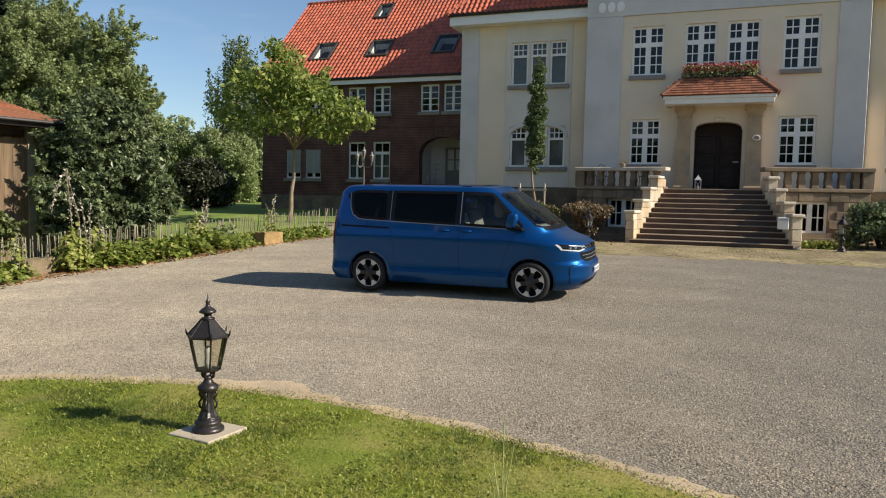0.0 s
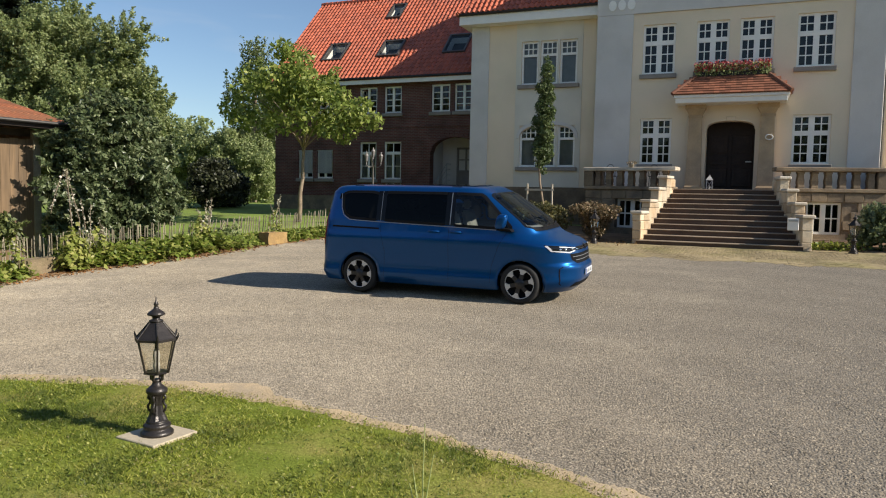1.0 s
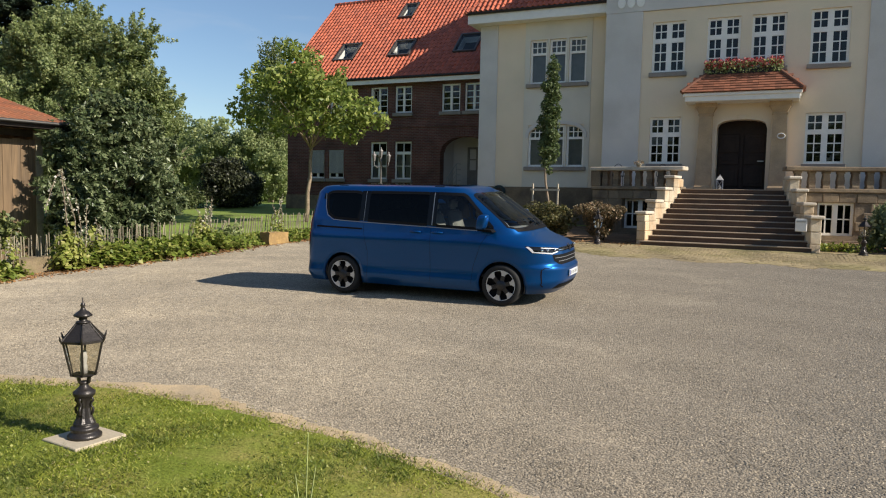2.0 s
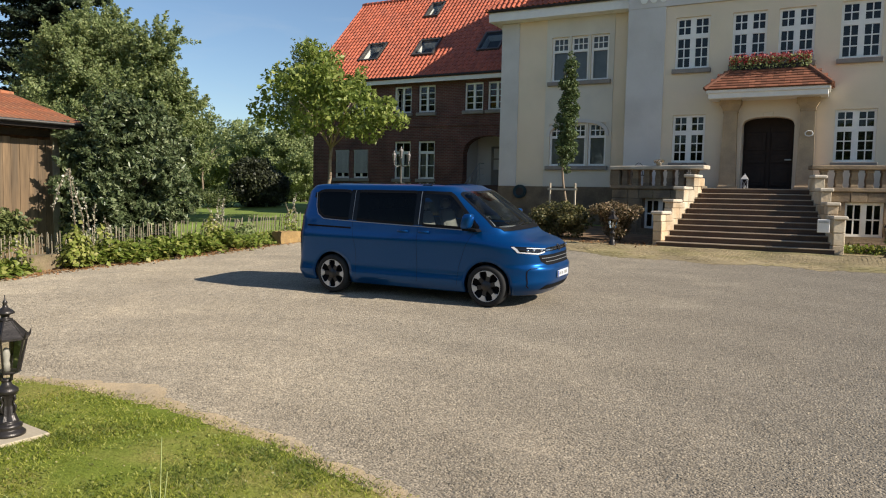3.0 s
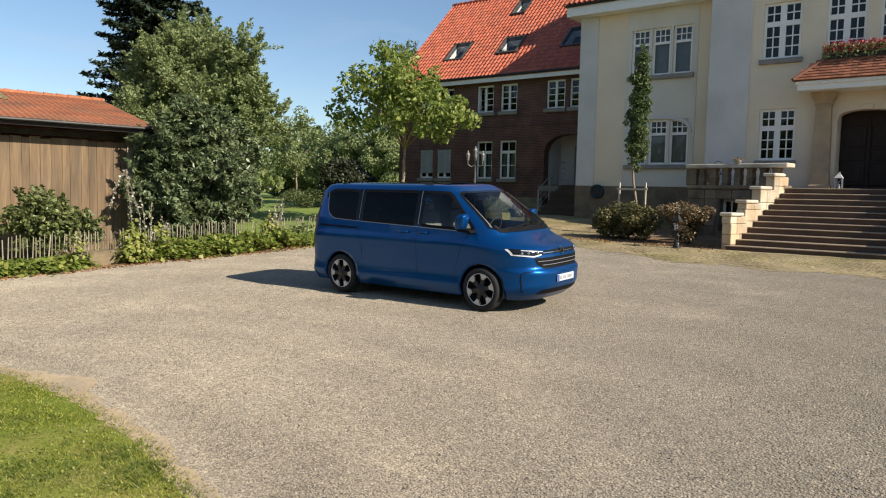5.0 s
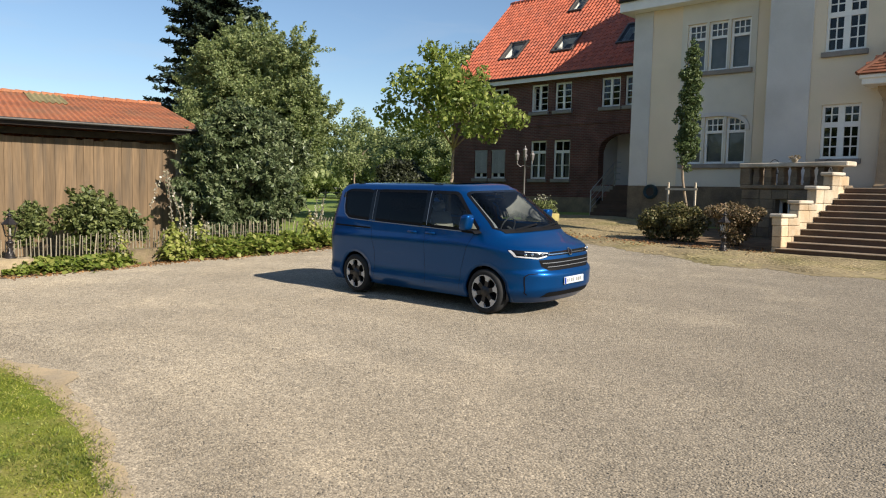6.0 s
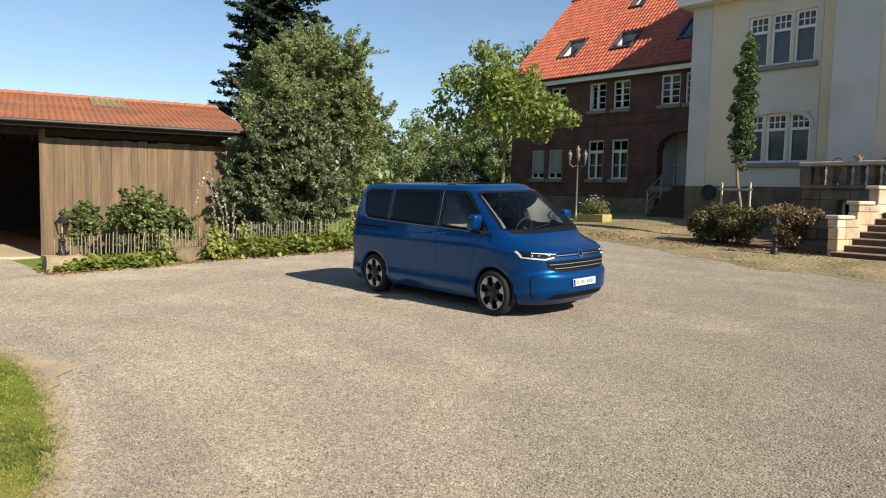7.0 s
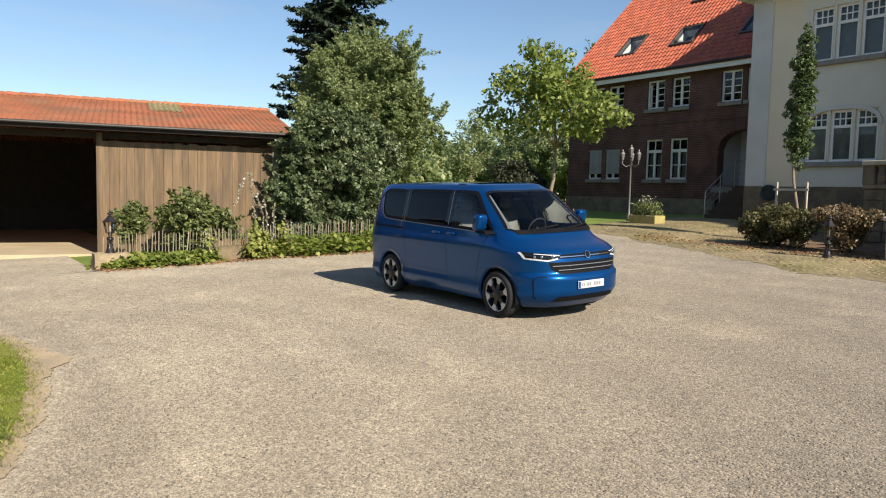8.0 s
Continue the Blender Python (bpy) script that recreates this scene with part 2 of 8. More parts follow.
M = {
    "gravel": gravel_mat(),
    "field": mat("meadow", (0.19, 0.265, 0.04), 0.9, var=0.3, scale=0.4, fine=25, second=(0.2, 0.22, 0.05), second_amt=0.6, bump=0.6, bump_scale=40),
    "lawn": mat("lawn_soil", (0.185, 0.225, 0.04), 1.0, var=0.4, scale=1.2, fine=40, second=(0.23, 0.185, 0.065), second_amt=0.75, bump=0.5, bump_scale=60, Specular_IOR_Level=0.0),
    "sand": mat("sandy_edge", (0.53, 0.395, 0.235), 0.95, var=0.2, scale=2, fine=50, second=(0.30, 0.245, 0.175), second_scale=4, second_amt=0.55, bump=0.5, bump_scale=70),
    "cobble": mat("mossy_cobble", (0.29, 0.225, 0.12), 0.95, var=0.3, scale=0.8, fine=9, second=(0.225, 0.19, 0.075), second_scale=0.7, second_amt=0.8, bump=0.5, bump_scale=14, rnd=0.12),
    "soil": mat("bed_soil", (0.17, 0.11, 0.06), 0.95, var=0.4, scale=3, fine=40, second=(0.24, 0.13, 0.07), bump=0.8, bump_scale=25),
    "yellow": mat("yellow_render", (0.79, 0.657, 0.488), 0.9, var=0.06, scale=0.7, fine=60, second=(0.70, 0.62, 0.45), second_scale=0.5, second_amt=0.5, bump=0.15, bump_scale=80),
    "grey": mat("grey_white_render", (0.64, 0.605, 0.56), 0.9, var=0.06, scale=0.8, fine=50, second=(0.52, 0.49, 0.45), second_scale=0.7, second_amt=0.6, bump=0.2, bump_scale=70),
    "cream": mat("pale_cream_render", (0.69, 0.635, 0.53), 0.9, var=0.06, scale=0.8, fine=50, second=(0.58, 0.54, 0.46), second_scale=0.7, second_amt=0.5, bump=0.2, bump_scale=70),
    "white": mat("white_paint", (0.84, 0.81, 0.75), 0.45, var=0.05, scale=4, fine=40),
    "brick": brick_mat("dark_red_brick", (0.145, 0.047, 0.033), (0.095, 0.034, 0.025), (0.15, 0.10, 0.082)),
    "stone": mat("rough_sandstone", (0.235, 0.175, 0.11), 0.9, var=0.25, scale=2.2, fine=30, second=(0.13, 0.1, 0.075), second_scale=1.6, second_amt=0.8, bump=0.6, bump_scale=18, rnd=0.2),
    "palestone": mat("pale_sandstone", (0.57, 0.50, 0.40), 0.85, var=0.15, scale=2.5, fine=35, second=(0.36, 0.27, 0.17), second_amt=0.6, bump=0.35, bump_scale=25),
    "sill": mat("grey_stone_sill", (0.26, 0.23, 0.2), 0.85, var=0.15, scale=3, fine=40, bump=0.2),
    # brown stone, darkened in colour for the shaded risers
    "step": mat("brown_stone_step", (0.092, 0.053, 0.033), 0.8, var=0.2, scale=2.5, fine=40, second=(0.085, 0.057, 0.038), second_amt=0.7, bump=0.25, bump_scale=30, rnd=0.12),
    "tile": mat("orange_clay_tile", (0.43, 0.104, 0.048), 0.5, var=0.12, scale=1.0, fine=30, second=(0.36, 0.11, 0.065), second_amt=0.5, rnd=0.2, bump=0.1),
    "oldtile": mat("weathered_clay_tile", (0.27, 0.10, 0.052), 0.8, var=0.2, scale=1.2, fine=25, second=(0.15, 0.085, 0.055), second_scale=2.2, second_amt=0.8, rnd=0.38, bump=0.2),
    "darkmetal": mat("dark_gutter_metal", (0.035, 0.028, 0.026), 0.5, metal=0.4, var=0.2, scale=3, fine=40),
    "zinc": mat("zinc_gutter", (0.09, 0.085, 0.08), 0.6, metal=0.8, var=0.15, scale=2, fine=30),
    "lead": mat("skylight_frame", (0.13, 0.115, 0.105), 0.45, metal=0.5, var=0.15),
    "wood_dark": mat("dark_door_wood", (0.026, 0.015, 0.010), 0.75, var=0.3, scale=4, fine=30, bump=0.2),
    # near-black room surfaces; the indoor gloom is put into this colour
    "inside": mat("painted_room_shade", (0.05, 0.045, 0.04), 0.9, var=0.2),
    "curtain": mat("pale_curtain_backing", (0.5, 0.48, 0.44), 0.95, var=0.12, scale=5, fine=30),
    "glass": glass_mat("window_glass", clear=0.55),
    "shutter": mat("grey_roller_shutter", (0.36, 0.35, 0.34), 0.7, var=0.08),
    "bark": mat("grey_bark", (0.26, 0.2, 0.14), 0.95, var=0.3, scale=6, fine=40, bump=0.6, bump_scale=20),
    "darkbark": mat("dark_bark", (0.06, 0.045, 0.03), 0.95, var=0.3, scale=6, fine=40, bump=0.6, bump_scale=20),
    "plank": mat("weathered_board", (0.19, 0.124, 0.068), 0.85, var=0.26, scale=4.0, fine=26, second=(0.125, 0.088, 0.055), second_scale=5.0, second_amt=0.9, rnd=0.1, stretch=(1.0, 1.0, 0.07), bump=0.3, bump_scale=25),
    "shedroof": mat("red_corrugated_roof", (0.36, 0.125, 0.052), 0.75, var=0.2, scale=1.0, fine=20, second=(0.26, 0.13, 0.065), second_scale=0.8, second_amt=0.7, rnd=0.12, bump=0.2),
    "iron": mat("black_cast_iron", (0.042, 0.036, 0.033), 0.36, metal=0.5, var=0.25, scale=8, fine=60, bump=0.15, bump_scale=60),
    "picket": mat("bleached_picket", (0.285, 0.245, 0.172), 0.9, var=0.22, scale=3, fine=30, second=(0.25, 0.2, 0.135), second_scale=4, second_amt=0.7, rnd=0.25, bump=0.2),
    "concrete": mat("pale_concrete", (0.49, 0.41, 0.29), 0.9, var=0.12, scale=1.5, fine=30, second=(0.33, 0.29, 0.22), bump=0.2),
    "yellowblock": mat("yellow_planter_stone", (0.36, 0.30, 0.11), 0.9, var=0.2, scale=3, fine=30, bump=0.3),
    "galv": mat("galvanised_steel", (0.5, 0.5, 0.5), 0.4, metal=0.8, var=0.1),
    "redflower": leaf_mat("red_geranium", (0.34, 0.035, 0.04), (0.55, 0.18, 0.17), trans=0.3),
    "laurel": leaf_mat("dark_laurel_leaf", (0.115, 0.153, 0.066), (0.335, 0.37, 0.195), rough=0.32, trans=0.32),
    "hazel": leaf_mat("mid_green_leaf", (0.25, 0.307, 0.118), (0.49, 0.525, 0.245), trans=0.45),
    "catalpa": leaf_mat("yellow_green_leaf", (0.2, 0.265, 0.055), (0.46, 0.49, 0.14), trans=0.45),
    "column": leaf_mat("column_tree_leaf", (0.085, 0.125, 0.04), (0.19, 0.225, 0.09), trans=0.3),
    "needle": leaf_mat("dark_needle", (0.042, 0.062, 0.036), (0.09, 0.12, 0.07), trans=0.1),
    "birch": leaf_mat("birch_leaf", (0.12, 0.155, 0.055), (0.24, 0.26, 0.11), trans=0.35),
    "copper": leaf_mat("copper_bush_leaf", (0.035, 0.040, 0.02), (0.10, 0.11, 0.05), trans=0.2),
    "rhodo": leaf_mat("dry_rhododendron_leaf", (0.15, 0.115, 0.055), (0.42, 0.28, 0.17), trans=0.25),
    "bed": leaf_mat("bed_leaf", (0.19, 0.25, 0.04), (0.44, 0.43, 0.12), trans=0.4),
    "blade": leaf_mat("grass_blade", (0.285, 0.325, 0.04), (0.53, 0.50, 0.13), trans=0.4),
}


# ---- building blocks ----
def ob_from(name, bm, material, smooth=False):
    me = bpy.data.meshes.new(name)
    bmesh.ops.recalc_face_normals(bm, faces=bm.faces)
    bm.to_mesh(me)
    bm.free()
    for mm in (material if isinstance(material, (list, tuple)) else [material]):
        me.materials.append(mm)
    if smooth:
        for p in me.polygons:
            p.use_smooth = True
    return new(name, me)


def part(name, bm, material, parent, label="", smooth=False, kind=""):
    ob = ob_from(name, bm, material, smooth)
    ob.parent = parent
    return tagged(ob, label=label, kind=kind)


def outward(ob, way=None, centre=None):
    """Turns a sheet of glass so that its face looks along way, or away from centre."""
    n = sum((p.normal * p.area for p in ob.data.polygons), Vector())
    if centre is not None:
        way = sum((p.center for p in ob.data.polygons), Vector()) / len(ob.data.polygons) - Vector(centre)
    if n.dot(Vector(way)) < 0:
        ob.data.flip_normals()
    return ob


def thing(name, at=(0, 0, 0), label="", category="", group="", kind="", turn=0):
    ob = new(name)
    ob.empty_display_size = 0.2
    ob.matrix_basis = pose(*at, 0, 0, turn)
    return tagged(ob, label, category, group, kind)


def raw(name, verts, faces, material, parent=None, smooth=False):
    me = bpy.data.meshes.new(name)
    me.from_pydata([tuple(v) for v in verts], [], [tuple(f) for f in faces])
    me.materials.append(material)
    if smooth:
        me.polygons.foreach_set("use_smooth", [True] * len(me.polygons))
    ob = new(name, me)
    ob.parent = parent
    return ob


def share(name, me, parent, m=None):
    ob = new(name, me)
    ob.parent = parent
    if m is not None:
        ob.matrix_basis = m
    return ob


def box(bm, x0, x1, y0, y1, z0, z1, m=None, bevel=0.0):
    vs = [bm.verts.new((x, y, z)) for x in (x0, x1) for y in (y0, y1) for z in (z0, z1)]
    fs = [bm.faces.new([vs[i] for i in f]) for f in ((0, 1, 3, 2), (4, 6, 7, 5), (0, 4, 5, 1), (2, 3, 7, 6), (0, 2, 6, 4), (1, 5, 7, 3))]
    if bevel:
        es = list({e for f in fs for e in f.edges})
        r = bmesh.ops.bevel(bm, geom=es, offset=bevel, segments=1, affect="EDGES")
        vs = list({v for f in r["faces"] for v in f.verts} | {v for v in vs if v.is_valid})
    if m is not None:
        bmesh.ops.transform(bm, matrix=m, verts=vs)
    return vs


def boxes(*dims, bevel=0.0):
    bm = bmesh.new()
    for d in dims:
        box(bm, *d, bevel=bevel)
    return bm


def tube(bm, pts, radii, n=8, cap=True):
    """A round bar through pts."""
    rings = []
    pts = [Vector(p) for p in pts]
    for i, p in enumerate(pts):
        d = (pts[min(i + 1, len(pts) - 1)] - pts[max(i - 1, 0)]).normalized()
        a = d.cross(Vector((0.31, 0.9, 0.27))).normalized()
        b = d.cross(a)
        r = radii[i] if isinstance(radii, (list, tuple)) else radii
        rings.append([bm.verts.new(p + (a * math.cos(2 * math.pi * k / n) + b * math.sin(2 * math.pi * k / n)) * r) for k in range(n)])
    for r0, r1 in zip(rings, rings[1:]):
        for k in range(n):
            bm.faces.new((r0[k], r0[(k + 1) % n], r1[(k + 1) % n], r1[k]))
    if cap:
        bm.faces.new(rings[0][::-1])
        bm.faces.new(rings[-1])


def lathe(bm, prof, n=16, at=(0, 0, 0), flute=0.0):
    """A turned form: prof is (radius, height) pairs."""
    rings = []
    for r, z in prof:
        rings.append([bm.verts.new((at[0] + r * (1 + flute * (k % 2)) * math.cos(2 * math.pi * k / n), at[1] + r * (1 + flute * (k % 2)) * math.sin(2 * math.pi * k / n), at[2] + z)) for k in range(n)])
    for r0, r1 in zip(rings, rings[1:]):
        for k in range(n):
            bm.faces.new((r0[k], r0[(k + 1) % n], r1[(k + 1) % n], r1[k]))
    bm.faces.new(rings[0][::-1])
    bm.faces.new(rings[-1])


def prism(bm, poly, axis, a0, a1):
    """A flat outline of 2D points drawn out along an axis: 'y' takes (x, z), 'x' takes (y, z), 'z' takes (x, y)."""
    def at(p, a):
        return {"y": (p[0], a, p[1]), "x": (a, p[0], p[1]), "z": (p[0], p[1], a)}[axis]
    v0 = [bm.verts.new(at(p, a0)) for p in poly]
    v1 = [bm.verts.new(at(p, a1)) for p in poly]
    bm.faces.new(v0)
    bm.faces.new(v1[::-1])
    for i in range(len(poly)):
        j = (i + 1) % len(poly)
        bm.faces.new((v0[i], v0[j], v1[j], v1[i]))


def pierced(x0, x1, z0, z1, y0, y1, holes):
    """A wall along x from y0 to y1 with rectangular holes (x0, x1, z0, z1) right through it."""
    bm = bmesh.new()
    xs = sorted({x0, x1, *[min(max(v, x0), x1) for h in holes for v in h[:2]]})
    zs = sorted({z0, z1, *[min(max(v, z0), z1) for h in holes for v in h[2:]]})
    def solid(i, j):
        if not (0 <= i < len(xs) - 1 and 0 <= j < len(zs) - 1):
            return False
        cx, cz = (xs[i] + xs[i + 1]) / 2, (zs[j] + zs[j + 1]) / 2
        return not any(h[0] < cx < h[1] and h[2] < cz < h[3] for h in holes)
    def quad(*p):
        bm.faces.new([bm.verts.new(q) for q in p])
    for i in range(len(xs) - 1):
        for j in range(len(zs) - 1):
            if not solid(i, j):
                continue
            a, b, c, d = xs[i], xs[i + 1], zs[j], zs[j + 1]
            quad((a, y0, c), (b, y0, c), (b, y0, d), (a, y0, d))
            quad((b, y1, c), (a, y1, c), (a, y1, d), (b, y1, d))
            if not solid(i - 1, j):
                quad((a, y1, c), (a, y0, c), (a, y0, d), (a, y1, d))
            if not solid(i + 1, j):
                quad((b, y0, c), (b, y1, c), (b, y1, d), (b, y0, d))
            if not solid(i, j - 1):
                quad((a, y1, c), (b, y1, c), (b, y0, c), (a, y0, c))
            if not solid(i, j + 1):
                quad((a, y0, d), (b, y0, d), (b, y1, d), (a, y1, d))
    bmesh.ops.remove_doubles(bm, verts=bm.verts, dist=1e-4)
    return bm


# ---- ground ----
def gz(x, y):
    """Height of the ground: it climbs gently to the house, more so to the west."""
    yy = max(-6.0, min(y, 33.0))
    z = 0.13 + 0.035 * yy + 0.0004 * yy * abs(yy)
    if x < -5:
        z += 0.01 * max(x + 5, -14)
    z -= 0.0105 * max(0.0, yy - 13) * min(1.0, max(0.0, (x + 10) / 5))
    z += 0.12 * min(1.0, max(0.0, (yy - 22) / 3)) * min(1.0, max(0.0, (-9 - x) / 3))
    return z


def lawn_rise(x, y):
    """The lawn swells a little inside its edge."""
    return 0.09 * min(1.0, max(0.0, (lawn_edge(x) - y) / 1.4))


def sheet(name, f0, f1, x0, x1, nx, ny, lift, material, label, rough=0.0, kind="structure", category=""):
    """A sheet of ground between the lines y = f0(x) and y = f1(x)."""
    v, f = [], []
    for i in range(nx + 1):
        x = x0 + (x1 - x0) * i / nx
        a, b = f0(x), f1(x)
        for j in range(ny + 1):
            y = a + (b - a) * j / ny
            v.append((x, y, gz(x, y) + lift + rough * noise.noise((x * 1.3, y * 1.3, 0.0)) + (lawn_rise(x, y) if name == "lawn" else 0)))
    for i in range(nx):
        for j in range(ny):
            k = i * (ny + 1) + j
            f.append((k, k + ny + 1, k + ny + 2, k + 1))
    ob = raw(name, v, f, material, smooth=True)
    return tagged(ob, label, category or "ground", kind=kind)


def ground_sheet():
    steps = [-1500, -600, -250, -120, -80, -60] + [-50 + 2 * i for i in range(46)] + [45, 60, 90, 150, 400, 1500]
    ys = [-1500, -400, -120, -50, -30, -20] + [-14 + 2 * i for i in range(32)] + [52, 60, 75, 100, 180, 500, 1500]
    v = [(x, y, gz(x, y) - 0.03) for x in steps for y in ys]
    n = len(ys)
    f = [(i * n + j, (i + 1) * n + j, (i + 1) * n + j + 1, i * n + j + 1) for i in range(len(steps) - 1) for j in range(n - 1)]
    tagged(raw("ground", v, f, M["field"], smooth=True), "green mown meadow round the yard and garden", "ground", kind="structure")


def lawn_edge(x):
    d = x + 4.3
    return 6.12 - (0.075 if d < 0 else 0.046) * d * d - 0.45 * max(0.0, -5.3 - d) ** 2 - 0.06 * max(0.0, d - 8.0) ** 2 + 0.05 * noise.noise((x * 1.7, 0, 0)) + (0.03 if x > -7.8 else 0.01) * noise.noise((x * 6, 3, 0))


ground_sheet()
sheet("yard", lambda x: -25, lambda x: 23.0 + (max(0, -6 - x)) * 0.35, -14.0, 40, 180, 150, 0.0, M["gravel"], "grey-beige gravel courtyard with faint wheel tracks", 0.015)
sheet("sandy_border", lambda x: lawn_edge(x) - 0.3, lambda x: lawn_edge(x) + 0.16 + 0.1 * min(1.0, max(0.0, (-3.5 - x) / 3)) + (0.1 * noise.noise((x * 2.3, 8, 0)) + 0.06 * noise.noise((x * 9, 2, 0)) + 0.03 * noise.noise((x * 30, 5, 0))) * (1.0 if x > -7.8 else 0.25) + 0.28 * math.exp(-((x + 4.3) / 0.42) ** 2), -12.8, 12.5, 900, 6, 0.015, M["sand"], "trodden sandy edge between the lawn and the gravel", 0.015)
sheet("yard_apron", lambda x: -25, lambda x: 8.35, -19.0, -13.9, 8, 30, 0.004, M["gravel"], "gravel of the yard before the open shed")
sheet("lawn", lambda x: min(-8.6 + 0.012 * (x - 1) ** 2, lawn_edge(x) - 0.2), lambda x: lawn_edge(x) - 0.05 - 0.06 * noise.noise((x * 11, 4, 0)), -13.2, 13.0, 240, 90, 0.025, M["lawn"], "mown green lawn with yellowing patches", 0.02)
def strip_front(x):
    """Where the mossy cobbles before the house end in the gravel."""
    return float(np.interp(x, [-14.5, -9.0, -6.5, -4.3, -2.5, 20], [24.6, 22.8, 21.95, 20.95, 20.2, 20.0])) + 0.4 * noise.noise((x * 0.8, 0, 0)) + 0.3 * noise.noise((x * 2.6, 4, 0)) + 0.2 * noise.noise((x * 8, 9, 0))


sheet("cobble_strip", strip_front, lambda x: 24.15 + min(6.7, max(0, -7.2 - x) * 4), -14.5, 16, 420, 14, 0.005, M["cobble"], "mossy cobbled strip at the foot of the house", 0.015)


# ---- house parts ----
def window(parent, x0, x1, z0, z1, y, style, sill="sill", glow=None, sill_out=0.12):
    """A timber window set in a wall that faces -y. y is the wall's face; the frame stands 0.10 m behind it."""
    w, h = x1 - x0, z1 - z0
    yf = y + 0.10
    bars, panes = [], []           # bars and panes in the window's own (u, v)
    t = 0.085
    if style == "cross":           # two casements, a transom, small lights
        zt = h * 0.63
        bars += [(0, w, 0, t), (0, w, h - t, h), (0, t, 0, h), (w - t, w, 0, h), (w / 2 - 0.1, w / 2 + 0.1, 0, h), (0, w, zt - 0.085, zt + 0.085)]
        cells = []
        for a, b in ((t, w / 2 - 0.1), (w / 2 + 0.1, w - t)):
            cells += [(a, b, t, zt - 0.085, 3, 2), (a, b, zt + 0.085, h - t, 2, 2)]
    elif style == "tall":          # small lights above one large pane
        zt = h * 0.68
        bars += [(0, w, 0, t), (0, w, h - t, h), (0, t, 0, h), (w - t, w, 0, h), (0, w, zt - 0.05, zt + 0.05)]
        cells = [(t, w - t, t, zt - 0.05, 1, 1), (t, w - t, zt + 0.05, h - t, 2, 3)]
    elif style == "ladder":        # two casements of four lights each
        bars += [(0, w, 0, t), (0, w, h - t, h), (0, t, 0, h), (w - t, w, 0, h), (w / 2 - 0.06, w / 2 + 0.06, 0, h)]
        cells = [(t, w / 2 - 0.06, t, h - t, 4, 1), (w / 2 + 0.06, w - t, t, h - t, 4, 1)]
    elif style == "open":          # the same, one casement swung into the room
        bars += [(0, w, 0, t), (0, w, h - t, h), (0, t, 0, h), (w - t, w, 0, h), (w / 2 - 0.06, w / 2 + 0.06, 0, h)]
        cells = [(w / 2 + 0.06, w - t, t, h - t, 4, 1)]
    elif style == "kitchen":       # two upper lights, below two casements
        zt = h * 0.7
        bars += [(0, w, 0, t), (0, w, h - t, h), (0, t, 0, h), (w - t, w, 0, h), (0, w, zt - 0.07, zt + 0.07), (w / 2 - 0.05, w / 2 + 0.05, 0, zt)]
        cells = [(t, w / 2 - 0.05, t, zt - 0.07, 2, 1), (w / 2 + 0.05, w - t, t, zt - 0.07, 2, 1), (t, w - t, zt + 0.07, h - t, 1, 2)]
    else:                          # plain pair of casements
        bars += [(0, w, 0, t), (0, w, h - t, h), (0, t, 0, h), (w - t, w, 0, h), (w / 2 - 0.06, w / 2 + 0.06, 0, h)]
        cells = [(t, w / 2 - 0.06, t, h - t, 3, 1), (w / 2 + 0.06, w - t, t, h - t, 3, 1)]
    bm = bmesh.new()
    rails = []
    k = 0
    loops = [[bm.verts.new((x0 + u, y0, z0 + v)) for u, v in ((i, i), (w - i, i), (w - i, h - i), (i, h - i))] for i, y0 in ((0, yf - 0.01), (t, yf - 0.01), (t, yf + 0.07), (0, yf + 0.07))]
    for la, lb in zip(loops, loops[1:] + loops[:1]):
        for i in range(4):
            bm.faces.new((la[i], la[(i + 1) % 4], lb[(i + 1) % 4], lb[i]))
    inner = []
    for a, b, c, d in bars[4:]:
        k += 1
        inner.append(("mullion" if d - c > b - a else "transom", boxes((x0 + max(a, t), x0 + min(b, w - t), yf - 0.012 - 0.004 * k, yf + 0.06, z0 + max(c, t), z0 + min(d, h - t)))))
    for a, b, c, d, nr, nc in cells:
        for i in range(1, nc):
            u = a + (b - a) * i / nc
            rails.append((x0 + u - 0.019, x0 + u + 0.019, yf + 0.005, yf + 0.05, z0 + c, z0 + d))
        for j in range(1, nr):
            v = c + (d - c) * j / nr
            rails.append((x0 + a, x0 + b, yf + 0.008, yf + 0.052, z0 + v - 0.019, z0 + v + 0.019))
        for i in range(nc):
            for j in range(nr):
                panes.append((a + (b - a) * i / nc, a + (b - a) * (i + 1) / nc, c + (d - c) * j / nr, c + (d - c) * (j + 1) / nr))
    win = part("window", bm, M["white"], parent)
    for nm, q in inner:
        part(nm, q, M["white"], win)
    for q in rails:
        part("glazing_bar", boxes(q), M["white"], win)
    for a, b, c, d in panes:
        p = bmesh.new()
        tilt = random.uniform(-0.004, 0.004)
        vs = [(x0 + a, yf + 0.03 + tilt, z0 + c), (x0 + b, yf + 0.03 - tilt, z0 + c), (x0 + b, yf + 0.03 - tilt * 2, z0 + d), (x0 + a, yf + 0.03 + tilt, z0 + d)]
        p.faces.new([p.verts.new(q) for q in vs])
        pane = outward(part("pane", p, M["glass"], win), (0, -1, 0))
        pane.visible_shadow = False
